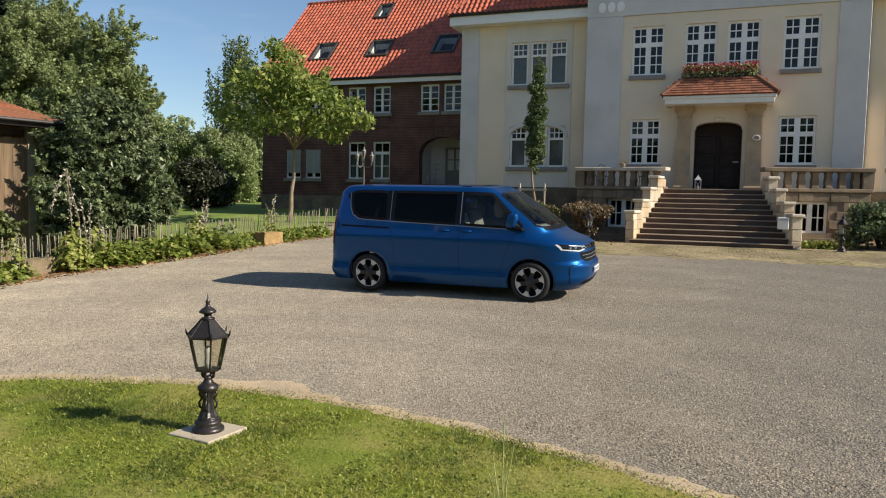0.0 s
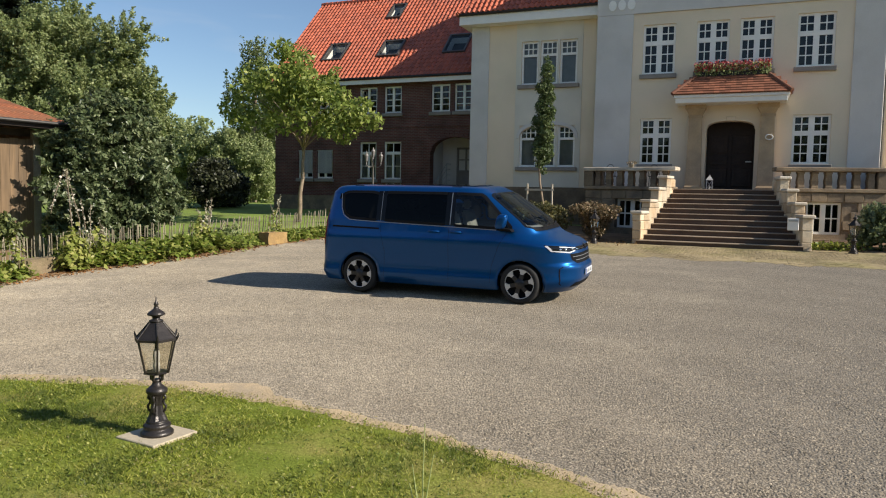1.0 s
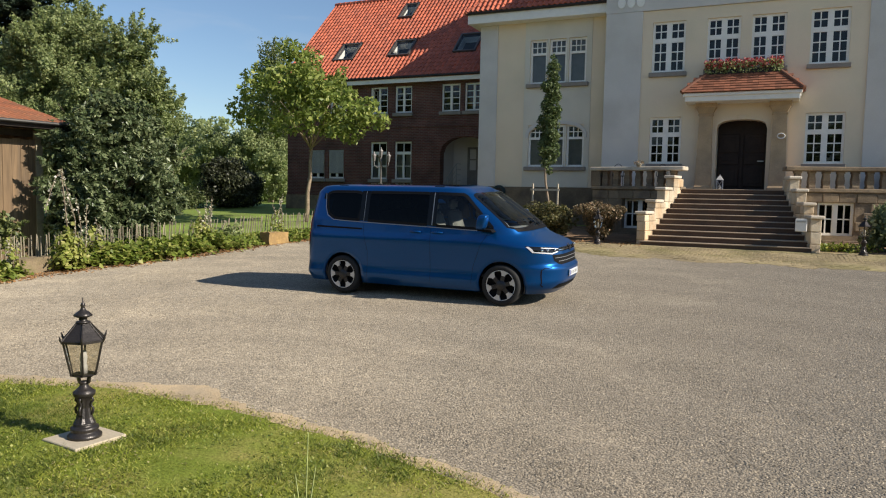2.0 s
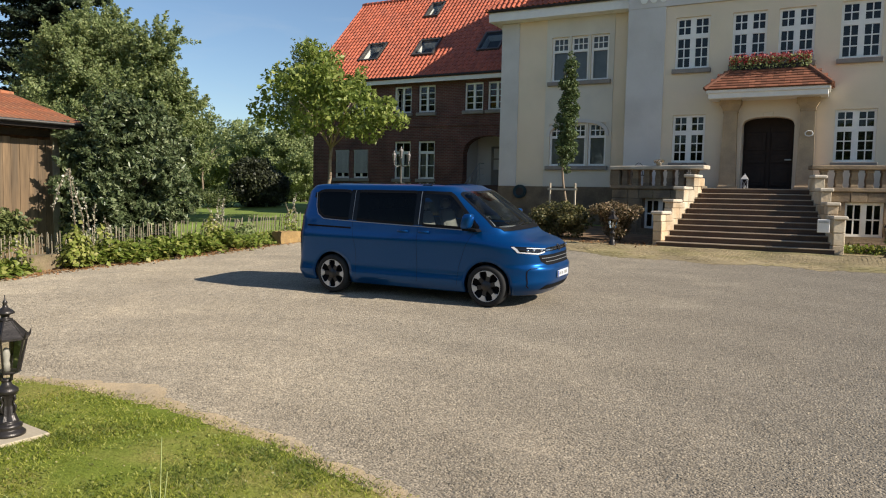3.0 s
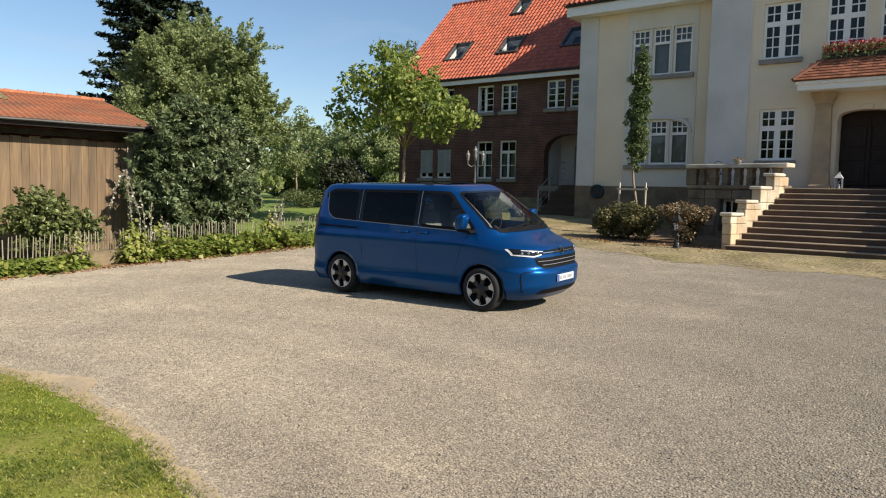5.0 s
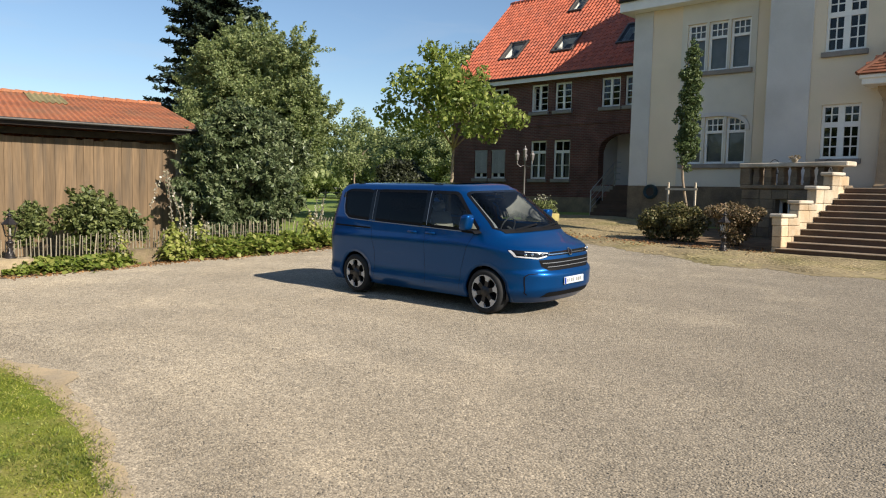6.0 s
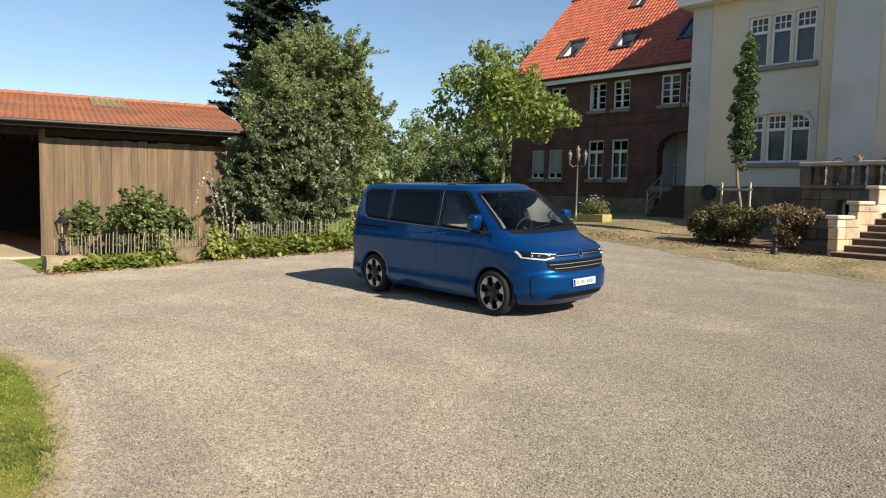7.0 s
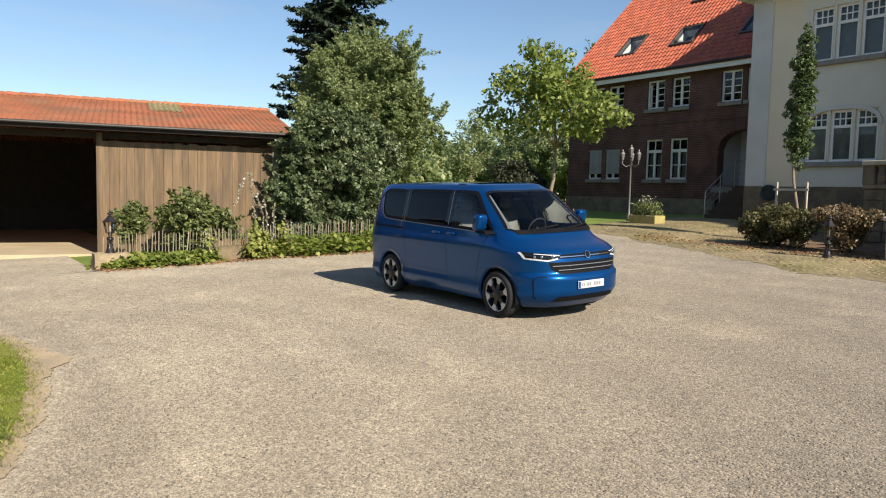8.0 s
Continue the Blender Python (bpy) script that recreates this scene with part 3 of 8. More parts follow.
    if style == "open":
        d, xa, q = w / 2 - 0.1, x0 + t, yf + 0.075
        lf = [(xa, xa + 0.045, q, q + 0.06, z0 + t, z1 - t), (xa, xa + 0.045, q + d - 0.06, q + d, z0 + t, z1 - t), (xa, xa + 0.045, q, q + d, z0 + t, z0 + t + 0.07), (xa, xa + 0.045, q, q + d, z1 - t - 0.07, z1 - t)]
        lf += [(xa + 0.005, xa + 0.04, q, q + d, z0 + h * k / 4 - 0.018, z0 + h * k / 4 + 0.018) for k in (1, 2, 3)]
        part("open_casement", boxes(*lf), M["white"], win, "white casement swung open into the room")
    if sill:
        part("sill", boxes((x0 - 0.08, x1 + 0.08, y - sill_out, y + 0.1, z0 - 0.17, z0 - 0.004), bevel=0.012), M[sill], win)
    return win


def pantiles(name, parent, origin, ux, uv, nx, ny, tw, tl, material, parts_from=None, keep=None, flat=False):
    """Rows of S-shaped clay tiles on a slope: origin at the eave, ux along it, uv up the slope. keep(u, v) says where the slope has tiles."""
    o, ux, uv = Vector(origin), Vector(ux).normalized(), Vector(uv).normalized()
    n = ux.cross(uv).normalized()
    if n.z < 0:
        n = -n
    prof = [(-0.5, 0.0), (-0.38, 0.035), (-0.22, 0.055), (-0.06, 0.035), (0.06, 0.008), (0.28, -0.008), (0.5, 0.0)]
    if flat:
        prof = [(a, 0.0) for a in (-0.47, -0.2, 0.2, 0.47)]
    def tile(cu, cv):
        vs = []
        for s, (lift) in ((0.0, 0.03), (1.08, 0.004)):
            for a, hgt in prof:
                vs.append(o + ux * (cu + a * tw * 1.04) + uv * (cv + s * tl) + n * (hgt * 1.35 * tw / 0.25 + lift))
        for a, hgt in prof:
            vs.append(o + ux * (cu + a * tw * 1.04) + uv * cv + n * (hgt * tw / 0.25 + 0.004))
        q = len(prof)
        fs = [(i, i + 1, q + i + 1, q + i) for i in range(q - 1)] + [(2 * q + i, 2 * q + i + 1, i + 1, i) for i in range(q - 1)]
        return vs, fs
    allv, allf = [], []
    single = []
    for j in range(ny):
        for i in range(nx):
            cu, cv = (i + 0.5) * tw, j * tl
            if keep and not keep(cu, cv + tl * 0.5):
                continue
            if parts_from and parts_from(cu, cv) and len(single) < 290:
                single.append((cu, cv))
                continue
            jit = random.uniform(-0.004, 0.004)
            vs, fs = tile(cu + jit, cv + jit)
            k = len(allv)
            allv += vs
            allf += [tuple(a + k for a in f) for f in fs]
    if allv:
        ob = raw(name + "s", allv, allf, material, parent, smooth=False)
        tagged(ob, kind="stuff")
    if single:
        vs, fs = tile(0, 0)
        me = bpy.data.meshes.new(name)
        me.from_pydata([tuple(v - o) for v in vs], [], fs)
        me.materials.append(material)
        for cu, cv in single:
            p = o + ux * (cu + random.uniform(-0.004, 0.004)) + uv * cv
            share(name, me, parent, Matrix.Translation(p))


def slab(poly, thick, up=True):
    """A flat plate under the outline of 3D points."""
    bm = bmesh.new()
    p = [Vector(q) for q in poly]
    n = (p[1] - p[0]).cross(p[2] - p[0]).normalized()
    if n.z < 0:
        n = -n
    a = [bm.verts.new(q) for q in p]
    b = [bm.verts.new(q - n * thick) for q in p]
    bm.faces.new(a)
    bm.faces.new(b[::-1])
    for i in range(len(p)):
        j = (i + 1) % len(p)
        bm.faces.new((a[i], a[j], b[j], b[i]))
    return bm


def arch_fill(bm, x0, x1, zs, zt, y0, y1, n=10, p=2.0):
    """The two spandrels that turn a rectangular hole's top into a flat arch, from springing zs to crown zt."""
    c = (x0 + x1) / 2
    for a, b in ((x0, c), (c, x1)):
        for i in range(n):
            u0, u1 = a + (b - a) * i / n, a + (b - a) * (i + 1) / n
            h0 = zs + (zt - zs) * max(0, 1 - abs((u0 - c) / (x1 - c)) ** p) ** (1 / p)
            h1 = zs + (zt - zs) * max(0, 1 - abs((u1 - c) / (x1 - c)) ** p) ** (1 / p)
            if min(h0, h1) < zt - 1e-3:
                prism(bm, [(u0, h0), (u1, h1), (u1, zt + 0.002), (u0, zt + 0.002)], "y", y0, y1)


# ---- manor house ----
YM, YB, YK = 29.63, 30.5, 33.1       # faces of the middle block, the bays, the brick wing
XL, XR = -5.35, 4.6                 # the middle block's corners


M["porchstone"] = mat("brown_sandstone", (0.48, 0.345, 0.205), 0.85, var=0.15, scale=2.5, fine=35, second=(0.29, 0.22, 0.15), second_amt=0.6, bump=0.3, bump_scale=25)


def manor():
    h = thing("manor_house", (0, 0, 0), "pale yellow rendered manor house with grey pilasters and white windows", "house")
    wins = [(-3.58, -2.37, 7.32, 9.21), (-1.61, -0.46, 7.34, 9.21), (-0.09, 1.05, 7.34, 9.21), (1.82, 3.04, 7.34, 9.24), (-3.56, -2.39, 3.87, 5.63), (1.81, 3.05, 3.87, 5.65)]
    low = [(-3.55, -2.45, 1.5, 2.55), (2.0, 3.2, 1.45, 2.6)]
    door = (-1.13, 0.58, 2.9, 5.48)
    bm = pierced(XL, XR, 2.885, 9.65, YM, YM + 0.45, wins + [door])
    arch_fill(bm, door[0], door[1], 5.16, 5.48, YM, YM + 0.45, 14, 2.6)
    part("front_wall", bm, M["yellow"], h)
    part("plinth", pierced(XL, XR, 0.9, 2.885, YM + 0.02, YM + 0.45, low), M["stone"], h)
    # grey rendered corner strips and the frieze above
    for a, b in ((XL - 0.01, -3.96), (3.6, XR + 0.01)):
        part("pilaster", boxes((a, b, YM - 0.06, YM + 0.02, 2.95, 9.66), bevel=0.015), M["grey"], h, "grey-white rendered corner strip")
    part("frieze", boxes((XL - 0.02, XR + 0.02, YM - 0.07, YM + 0.45, 9.66, 12.6)), M["grey"], h, "grey-white rendered frieze")
    for i in range(3):
        b = bmesh.new()
        prism(b, [(-4.78 + 0.36 * i + 0.15 * math.cos(a * math.pi / 8), 10.02 + 0.2 * math.sin(a * math.pi / 8)) for a in range(16)], "y", YM - 0.1, YM - 0.065)
        part("rosette", b, M["white"], h)
    part("cornice", boxes((XL - 0.25, XR + 0.25, YM - 0.35, YM + 0.45, 12.6, 12.85), (XL - 0.12, XR + 0.12, YM - 0.2, YM + 0.45, 12.45, 12.6)), M["white"], h)
    for s in (XL, XR):
        part("side_wall", boxes((s - (0.0 if s < 0 else 0.4), s + (0.4 if s < 0 else 0.0), YM + 0.45, 44, 0.9, 12.6)), M["yellow"], h)
    part("back_wall", boxes((-11, 10.6, 44, 44.4, 0.9, 12.6)), M["yellow"], h)
    # dark back and floors stand in for the shade of the hall
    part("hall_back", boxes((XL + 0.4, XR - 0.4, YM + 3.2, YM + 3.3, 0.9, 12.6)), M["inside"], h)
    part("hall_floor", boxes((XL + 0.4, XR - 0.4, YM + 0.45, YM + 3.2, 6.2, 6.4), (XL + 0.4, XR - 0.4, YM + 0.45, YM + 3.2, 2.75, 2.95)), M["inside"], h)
    # a low pitch behind the cornice, and an added steep gabled roof set back, unseen
    part("front_roof", slab([(XL - .35, YM - .35, 12.85), (XR + .35, YM - .35, 12.85), (XR + .35, 34.5, 13.9), (XL - .35, 34.5, 13.9)], 0.1), M["oldtile"], h)
    # ridge height and front gable are chosen for the shadow on the brick wing
    ridge, mid = 20.7, (XL + XR) / 2
    for x in (XL - 0.4, XR + 0.4):
        part("roof", slab([(x, 34.4, 12.7), (mid, 34.4, ridge), (mid, 44.4, ridge), (x, 44.4, 12.7)], 0.12), M["oldtile"], h)
    for y in (34.5, 44.0):
        g = bmesh.new()
        prism(g, [(XL, 12.6), (XR, 12.6), (mid, ridge - 0.3)], "y", y, y + 0.3)
        part("gable", g, M["yellow"], h)
    for w in wins:
        window(h, *w, YM, "cross", sill="sill")
    for w in low:
        window(h, *w, YM + 0.02, "cross", sill=None)
    # front door, set back in its porch
    panels = []
    d = bmesh.new()
    box(d, door[0], door[1], YM + 0.75, YM + 0.83, 2.89, 5.5)
    for a, b in ((-1.06, -0.36), (-0.19, 0.51)):
        for c, e in ((3.05, 3.75), (3.88, 4.2), (4.33, 5.0)):
            panels.append(boxes((a, b, YM + 0.71, YM + 0.749, c, e), bevel=0.015))
            box(panels[-1], a + 0.12, b - 0.12, YM + 0.69, YM + 0.711, c + 0.12, e - 0.12, bevel=0.008)
    dd = part("front_door", d, M["wood_dark"], h, "dark carved wooden double door in a deep recess")
    for q in panels:
        part("door_panel", q, M["wood_dark"], dd)
    part("meeting_stile", boxes((-0.32, -0.24, YM + 0.69, YM + 0.749, 2.9, 5.2)), M["wood_dark"], dd)
    part("handle", boxes((0.28, 0.5, YM + 0.63, YM + 0.69, 3.97, 4.02), bevel=0.01), M["galv"], dd)
    part("recess", boxes((door[0] - 0.1, door[0], YM + 0.45, YM + 0.83, 2.95, 5.6), (door[1], door[1] + 0.1, YM + 0.45, YM + 0.83, 2.95, 5.6), (door[0] - 0.1, door[1] + 0.1, YM + 0.45, YM + 0.83, 5.52, 5.62)), M["yellow"], h)
    a = bmesh.new()
    cx, half = (door[0] + door[1]) / 2, (door[1] - door[0]) / 2
    def rim(e, t):                       # the opening's outline, e metres outside it
        c, q = math.cos(t), math.sin(t)
        return cx - (half + e) * math.copysign(abs(c) ** 0.77, c), 5.16 + (0.32 + e) * abs(q) ** 0.77
    for i in range(16):
        t0, t1 = math.pi * i / 16, math.pi * (i + 1) / 16
        prism(a, [rim(0.0, t0), rim(0.1, t0), rim(0.1, t1), rim(0.0, t1)], "y", YM - 0.03, YM + 0.01)
    box(a, cx - 0.17, cx + 0.17, YM - 0.05, YM + 0.01, 5.47, 5.64, bevel=0.02)
    part("door_arch", a, M["yellow"], h)
    # porch canopy on two stone pilasters
    for a, b in ((-1.795, -1.23), (0.70, 1.263)):
        p = bmesh.new()
        def tier(z0, e0, z1, e1):        # one tapering length of the pilaster, e wider than its foot
            lo = [(a - e0, YM - 0.34 - e0), (b + e0, YM - 0.34 - e0), (b + e0, YM + 0.004), (a - e0, YM + 0.004)]
            hi = [(a - e1, YM - 0.34 - e1), (b + e1, YM - 0.34 - e1), (b + e1, YM + 0.004), (a - e1, YM + 0.004)]
            v0, v1 = [p.verts.new((*q, z0)) for q in lo], [p.verts.new((*q, z1)) for q in hi]
            p.faces.new(v0[::-1])
            p.faces.new(v1)
            for k in range(4):
                p.faces.new((v0[k], v0[(k + 1) % 4], v1[(k + 1) % 4], v1[k]))
        tier(2.88, 0.05, 3.0, 0.05)
        tier(3.0, 0.025, 3.06, 0.0)
        tier(3.06, 0.0, 5.62, -0.06)
        tier(5.62, -0.03, 5.68, -0.03)
        tier(5.68, -0.05, 5.9, 0.06)
        tier(5.9, 0.08, 6.06, 0.08)
        part("porch_pilaster", p, M["porchstone"], h, "pale sandstone porch pilaster")
    part("canopy", boxes((-2.2, 1.58, 28.68, YM, 6.06, 6.3), (-2.26, 1.64, 28.62, YM, 6.24, 6.36), bevel=0.015), M["white"], h, "white canopy over the front door")
    rf = bmesh.new()
    lo, up = [(-2.32, 28.56, 6.36), (1.7, 28.56, 6.36), (1.7, YM, 6.36), (-2.32, YM, 6.36)], [(-1.55, 29.25, 7.06), (0.95, 29.25, 7.06), (0.95, YM, 7.06), (-1.55, YM, 7.06)]
    va, vb = [rf.verts.new(p) for p in lo], [rf.verts.new(p) for p in up]
    for i in range(4):
        rf.faces.new((va[i], va[(i + 1) % 4], vb[(i + 1) % 4], vb[i]))
    rf.faces.new(vb)
    rf.faces.new(va[::-1])
    cr = part("canopy_roof", rf, M["oldtile"], h)
    slope = Vector((0, 0.69, 0.70))
    pantiles("tile", cr, (-2.34, 28.54, 6.37), (1, 0, 0), slope, 22, 7, 0.184, 0.142, M["oldtile"], parts_from=lambda u, v: True, keep=lambda u, v: v * 0.55 < u < 4.05 - v * 0.55, flat=True)
    pantiles("side_tile", cr, (1.73, 28.6, 6.37), (0, 1, 0), Vector((-0.74, 0, 0.70)), 6, 7, 0.184, 0.142, M["oldtile"], parts_from=lambda u, v: True, keep=lambda u, v: u > v * 0.6, flat=True)
    for p, q in (((-2.32, 28.56, 6.4), (-1.55, 29.25, 7.1)), ((1.7, 28.56, 6.4), (0.95, 29.25, 7.1))):
        hp = bmesh.new()
        tube(hp, [p, q], 0.07, 8)
        part("hip_tile", hp, M["oldtile"], cr)
    wl = bmesh.new()
    for k in range(20):
        t0, t1 = 2 * math.pi * k / 20, 2 * math.pi * (k + 1) / 20
        tube(wl, [(1.05 + 0.12 * math.cos(t), YM - 0.36, 4.83 + 0.09 * math.sin(t)) for t in (t0, t1)], 0.02, 6, cap=False)
    part("wall_lamp", wl, M["white"], h, "white ring-shaped wall lamp", smooth=True)
    # rain pipes in the corners
    for x in (XL - 0.1, XR + 0.1):
        p = bmesh.new()
        tube(p, [(x, YB - 0.1, 1.3), (x, YB - 0.1, 12.6)], 0.055, 8)
        for z in (3.2, 5.4, 7.6, 9.8):
            lathe(p, [(0.068, 0), (0.068, 0.05)], 8, (x, YB - 0.1, z))
        part("rain_pipe", p, M["darkmetal"], h)
    # side bays, one each side, with the same triple windows
    for s in (-1, 1):
        bay(h, s)


def bay(h, s):
    """A lower bay beside the middle block. s = -1: west, 1: east (the same, mirrored)."""
    mx = lambda a, b: (a, b) if s < 0 else (-0.75 - b, -0.75 - a)
    lo, hi = mx(-10.98, XL)
    W = [mx(-8.72, -7.98), mx(-7.89, -7.15), mx(-7.06, -6.32)]
    up = [(*w, 7.25, 9.07) for w in W]
    dn = [(*w, 3.79, 5.54) for w in W]
    bm = pierced(lo, hi, 2.93, 9.82, YB, YB + 0.45, up + dn)
    for i, w in enumerate(W):            # the lower three share one flat arch
        for k in range(8):
            c = (W[0][0] + W[2][1]) / 2
            half = abs(W[0][0] - W[2][1]) / 2
            u0, u1 = w[0] + (w[1] - w[0]) * k / 8, w[0] + (w[1] - w[0]) * (k + 1) / 8
            f = lambda u: 5.0 + 0.54 * math.sqrt(max(0, 1 - (abs(u - c) / half * 0.98) ** 2.6))
            prism(bm, [(u0, f(u0)), (u1, f(u1)), (u1, 5.545), (u0, 5.545)], "y", YB + 0.02, YB + 0.3)
    part("bay_wall", bm, M["yellow"], h)
    part("bay_plinth", boxes((lo - 0.02, hi, YB - 0.05, YB + 0.45, 0.9, 2.93)), M["stone"], h)
    a, b = mx(-10.99, -10.18)
    part("pilaster", boxes((a, b, YB - 0.05, YB + 0.002, 2.93, 9.82), bevel=0.015), M["grey"], h)
    a, b = mx(-8.95, -6.1)
    panel = pierced(a, b, 2.935, 9.819, YB - 0.025, YB + 0.003, up + dn)
    part("panel", panel, M["cream"], h, "pale cream rendered window panel")
    e = bmesh.new()
    c = (W[0][0] + W[2][1]) / 2
    for i in range(14):
        t0, t1 = math.pi * i / 14, math.pi * (i + 1) / 14
        q = lambda r, q2, t: (c - r * math.copysign(abs(math.cos(t)) ** 0.8, math.cos(t)), 5.0 + q2 * math.sin(t) ** 0.8)
        prism(e, [q(1.2, 0.56, t0), q(1.33, 0.7, t0), q(1.33, 0.7, t1), q(1.2, 0.56, t1)], "y", YB - 0.07, YB - 0.02)
    part("arch_moulding", e, M["grey"], h)
    for w in up + dn:
        window(h, *w, YB - 0.02, "tall", sill=None)
    for z in (7.25, 3.79):
        a, b = mx(-8.85, -6.2)
        part("sill", boxes((a, b, YB - 0.16, YB + 0.02, z - 0.17, z - 0.004), bevel=0.015), M["sill"], h)
    # pale sheets here mimic sky reflected in the panes, besides one curtain
    for w, z0, z1 in [(w, 7.0, 9.2) for w in W] + [(w, 3.7, 4.98) for w in W]:
        part("curtain", boxes((w[0] + 0.02, w[1] - 0.02, YB + 0.20, YB + 0.22, z0, z1)), M["curtain"], h)
    x = lo if s < 0 else hi
    part("bay_side_wall", boxes((x - (0 if s < 0 else 0.4), x + (0.4 if s < 0 else 0), YB + 0.45, 44, 0.9, 9.82)), M["grey"], h)
    # closes the bay with the same painted indoor dark
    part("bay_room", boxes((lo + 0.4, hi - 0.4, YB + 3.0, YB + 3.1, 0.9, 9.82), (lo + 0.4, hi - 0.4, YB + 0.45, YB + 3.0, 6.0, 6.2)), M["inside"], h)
    # boxed eave, gutter and a hipped tile roof
    o0, o1 = mx(-11.37, XL + 0.0)
    part("eave", boxes((o0, o1, YB - 0.6, 44.4, 9.82, 10.2)), M["white"], h, "white boxed eave")
    g = bmesh.new()
    tube(g, [(o0 - 0.05, YB - 0.66, 10.25), (o1, YB - 0.66, 10.25)], 0.075, 8)
    tube(g, [((o0 if s < 0 else o1) , YB - 0.66, 10.25), ((o0 if s < 0 else o1), 44, 10.25)], 0.075, 8)
    part("gutter", g, M["darkmetal"], h)
    ex, ix = (-11.45, XL) if s < 0 else (10.7, XR)
    zt = 10.25 + 5.2
    px = ex + (5.2 / 1.05) * (1 if s < 0 else -1)
    py = YB - 0.7 + 5.2 / 1.05
    A, B, C = (ex, YB - 0.7, 10.25), (ix, YB - 0.7, 10.25), (ix, py, zt)
    P, Q, R = (px, py, zt), (px, 44, zt), (ex, 44.4, 10.25)
    for poly in ((A, B, C, P), (A, P, Q, R), (P, C, (ix, 44, zt), Q)):
        part("bay_roof", slab(poly, 0.08), M["tile"], h)
    if s < 0:
        cs = 1 / math.hypot(1, 1.05)
        pantiles("bay_tile", h, (ex, YB - 0.72, 10.27), (1, 0, 0), (0, cs, 1.05 * cs), 28, 9, 0.227, 0.33, M["tile"], keep=lambda u, v: u > v * cs - 0.1)
        hpt = bmesh.new()
        tube(hpt, [A, P], 0.1, 8)
        part("hip_tile", hpt, M["tile"], h)


manor()


# ---- brick wing ----
M["skyglass"] = glass_mat("roof_window_glass", clear=0.92, ior=1.4)


def brick_wing():
    h = thing("brick_house", (0, 0, 0), "dark red brick house wing with an orange pantile roof", "house")
    up = [(-18.05, -17.04, 6.57, 7.9), (-16.63, -15.67, 6.57, 7.9), (-14.05, -13.06, 6.57, 7.9), (-12.83, -11.87, 6.57, 7.9), (-21.75, -20.8, 6.57, 7.9), (-20.5, -19.5, 6.57, 7.9)]
    low = [(-18.01, -17.05, 3.27, 5.15), (-16.61, -15.65, 3.27, 5.15)]
    shut = [(-21.74, -20.81, 3.28, 4.77), (-20.57, -19.61, 3.28, 4.77)]
    arch = (-14.07, -11.5, 3.0, 5.35)
    bm = pierced(-23.2, -10.9, 2.4, 8.12, YK, YK + 0.45, up + low + shut + [arch])
    arch_fill(bm, arch[0], arch[1], 4.55, 5.36, YK, YK + 0.45)
    part("front_wall", bm, M["brick"], h)
    pl = pierced(-23.25, -10.9, 0.9, 2.4, YK - 0.05, YK + 0.45, [(-14.07, -11.5, 2.0, 3.0)])
    part("plinth", pl, M["stone"], h)
    part("gable_wall", boxes((-23.2, -22.75, YK + 0.45, 43.0, 0.9, 8.12)), M["brick"], h)
    g = bmesh.new()
    prism(g, [(YK, 8.12), (43.1, 8.12), (38.1, 13.4)], "x", -23.2, -22.8)
    part("gable", g, M["brick"], h)
    part("back_wall", boxes((-23.2, -10.9, 43.0, 43.4, 0.9, 8.12)), M["brick"], h)
    # near-black sheets give the shade seen behind the panes
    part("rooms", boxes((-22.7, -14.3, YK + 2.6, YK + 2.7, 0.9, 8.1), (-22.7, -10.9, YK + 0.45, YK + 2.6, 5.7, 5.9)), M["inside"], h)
    # brick relief: string courses and the arch ring
    ring = bmesh.new()
    c, r = (arch[0] + arch[1]) / 2, (arch[1] - arch[0]) / 2
    for i in range(18):
        t0, t1 = math.pi * i / 18 + 0.01, math.pi * (i + 1) / 18 - 0.01
        f = lambda q, e, t: (c - q * math.cos(t), 4.55 + e * math.sin(t))
        prism(ring, [f(r, 0.81, t0), f(r + 0.26, 1.08, t0), f(r + 0.26, 1.08, t1), f(r, 0.81, t1)], "y", YK - 0.03, YK + 0.01)
    part("arch_ring", ring, M["brick"], h)
    part("string_course", boxes((-23.22, -10.9, YK - 0.04, YK + 0.01, 5.85, 5.94), (-23.22, -10.9, YK - 0.03, YK + 0.01, 6.28, 6.34), (-23.22, -10.9, YK - 0.03, YK + 0.01, 2.4, 2.5)), M["brick"], h)
    for w in up:
        window(h, *w, YK, "open" if w is up[0] else "ladder")
    for w in low:
        window(h, *w, YK, "kitchen")
        for a, b in ((w[0] + 0.08, w[0] + 0.34), (w[1] - 0.42, w[1] - 0.1)):
            part("curtain", boxes((a, b, YK + 0.24, YK + 0.26, w[2] + 0.02, w[3] - 0.5)), M["curtain"], h)
    for w in shut:
        window(h, *w, YK, "pair")
        rs = part("roller_shutter", boxes((w[0] + 0.01, w[1] - 0.01, YK + 0.02, YK + 0.07, w[3] - 0.06, w[3] - 0.002)), M["shutter"], h, "grey roller shutter let most of the way down")
        z = w[2] + 0.27
        while z < w[3] - 0.08:
            part("slat", boxes((w[0] + 0.05, w[1] - 0.05, YK + 0.03, YK + 0.06, z, z + 0.052), bevel=0.01), M["shutter"], rs)
            z += 0.055
    # porch inside the arch, with a half-glazed door and a lamp
    part("porch_wall", boxes((-14.3, -10.9, YK + 1.7, YK + 1.85, 2.8, 5.6), (-14.3, -14.1, YK + 0.45, YK + 1.7, 2.8, 5.6), (-11.1, -10.9, YK + 0.45, YK + 1.7, 2.8, 5.6)), M["grey"], h)
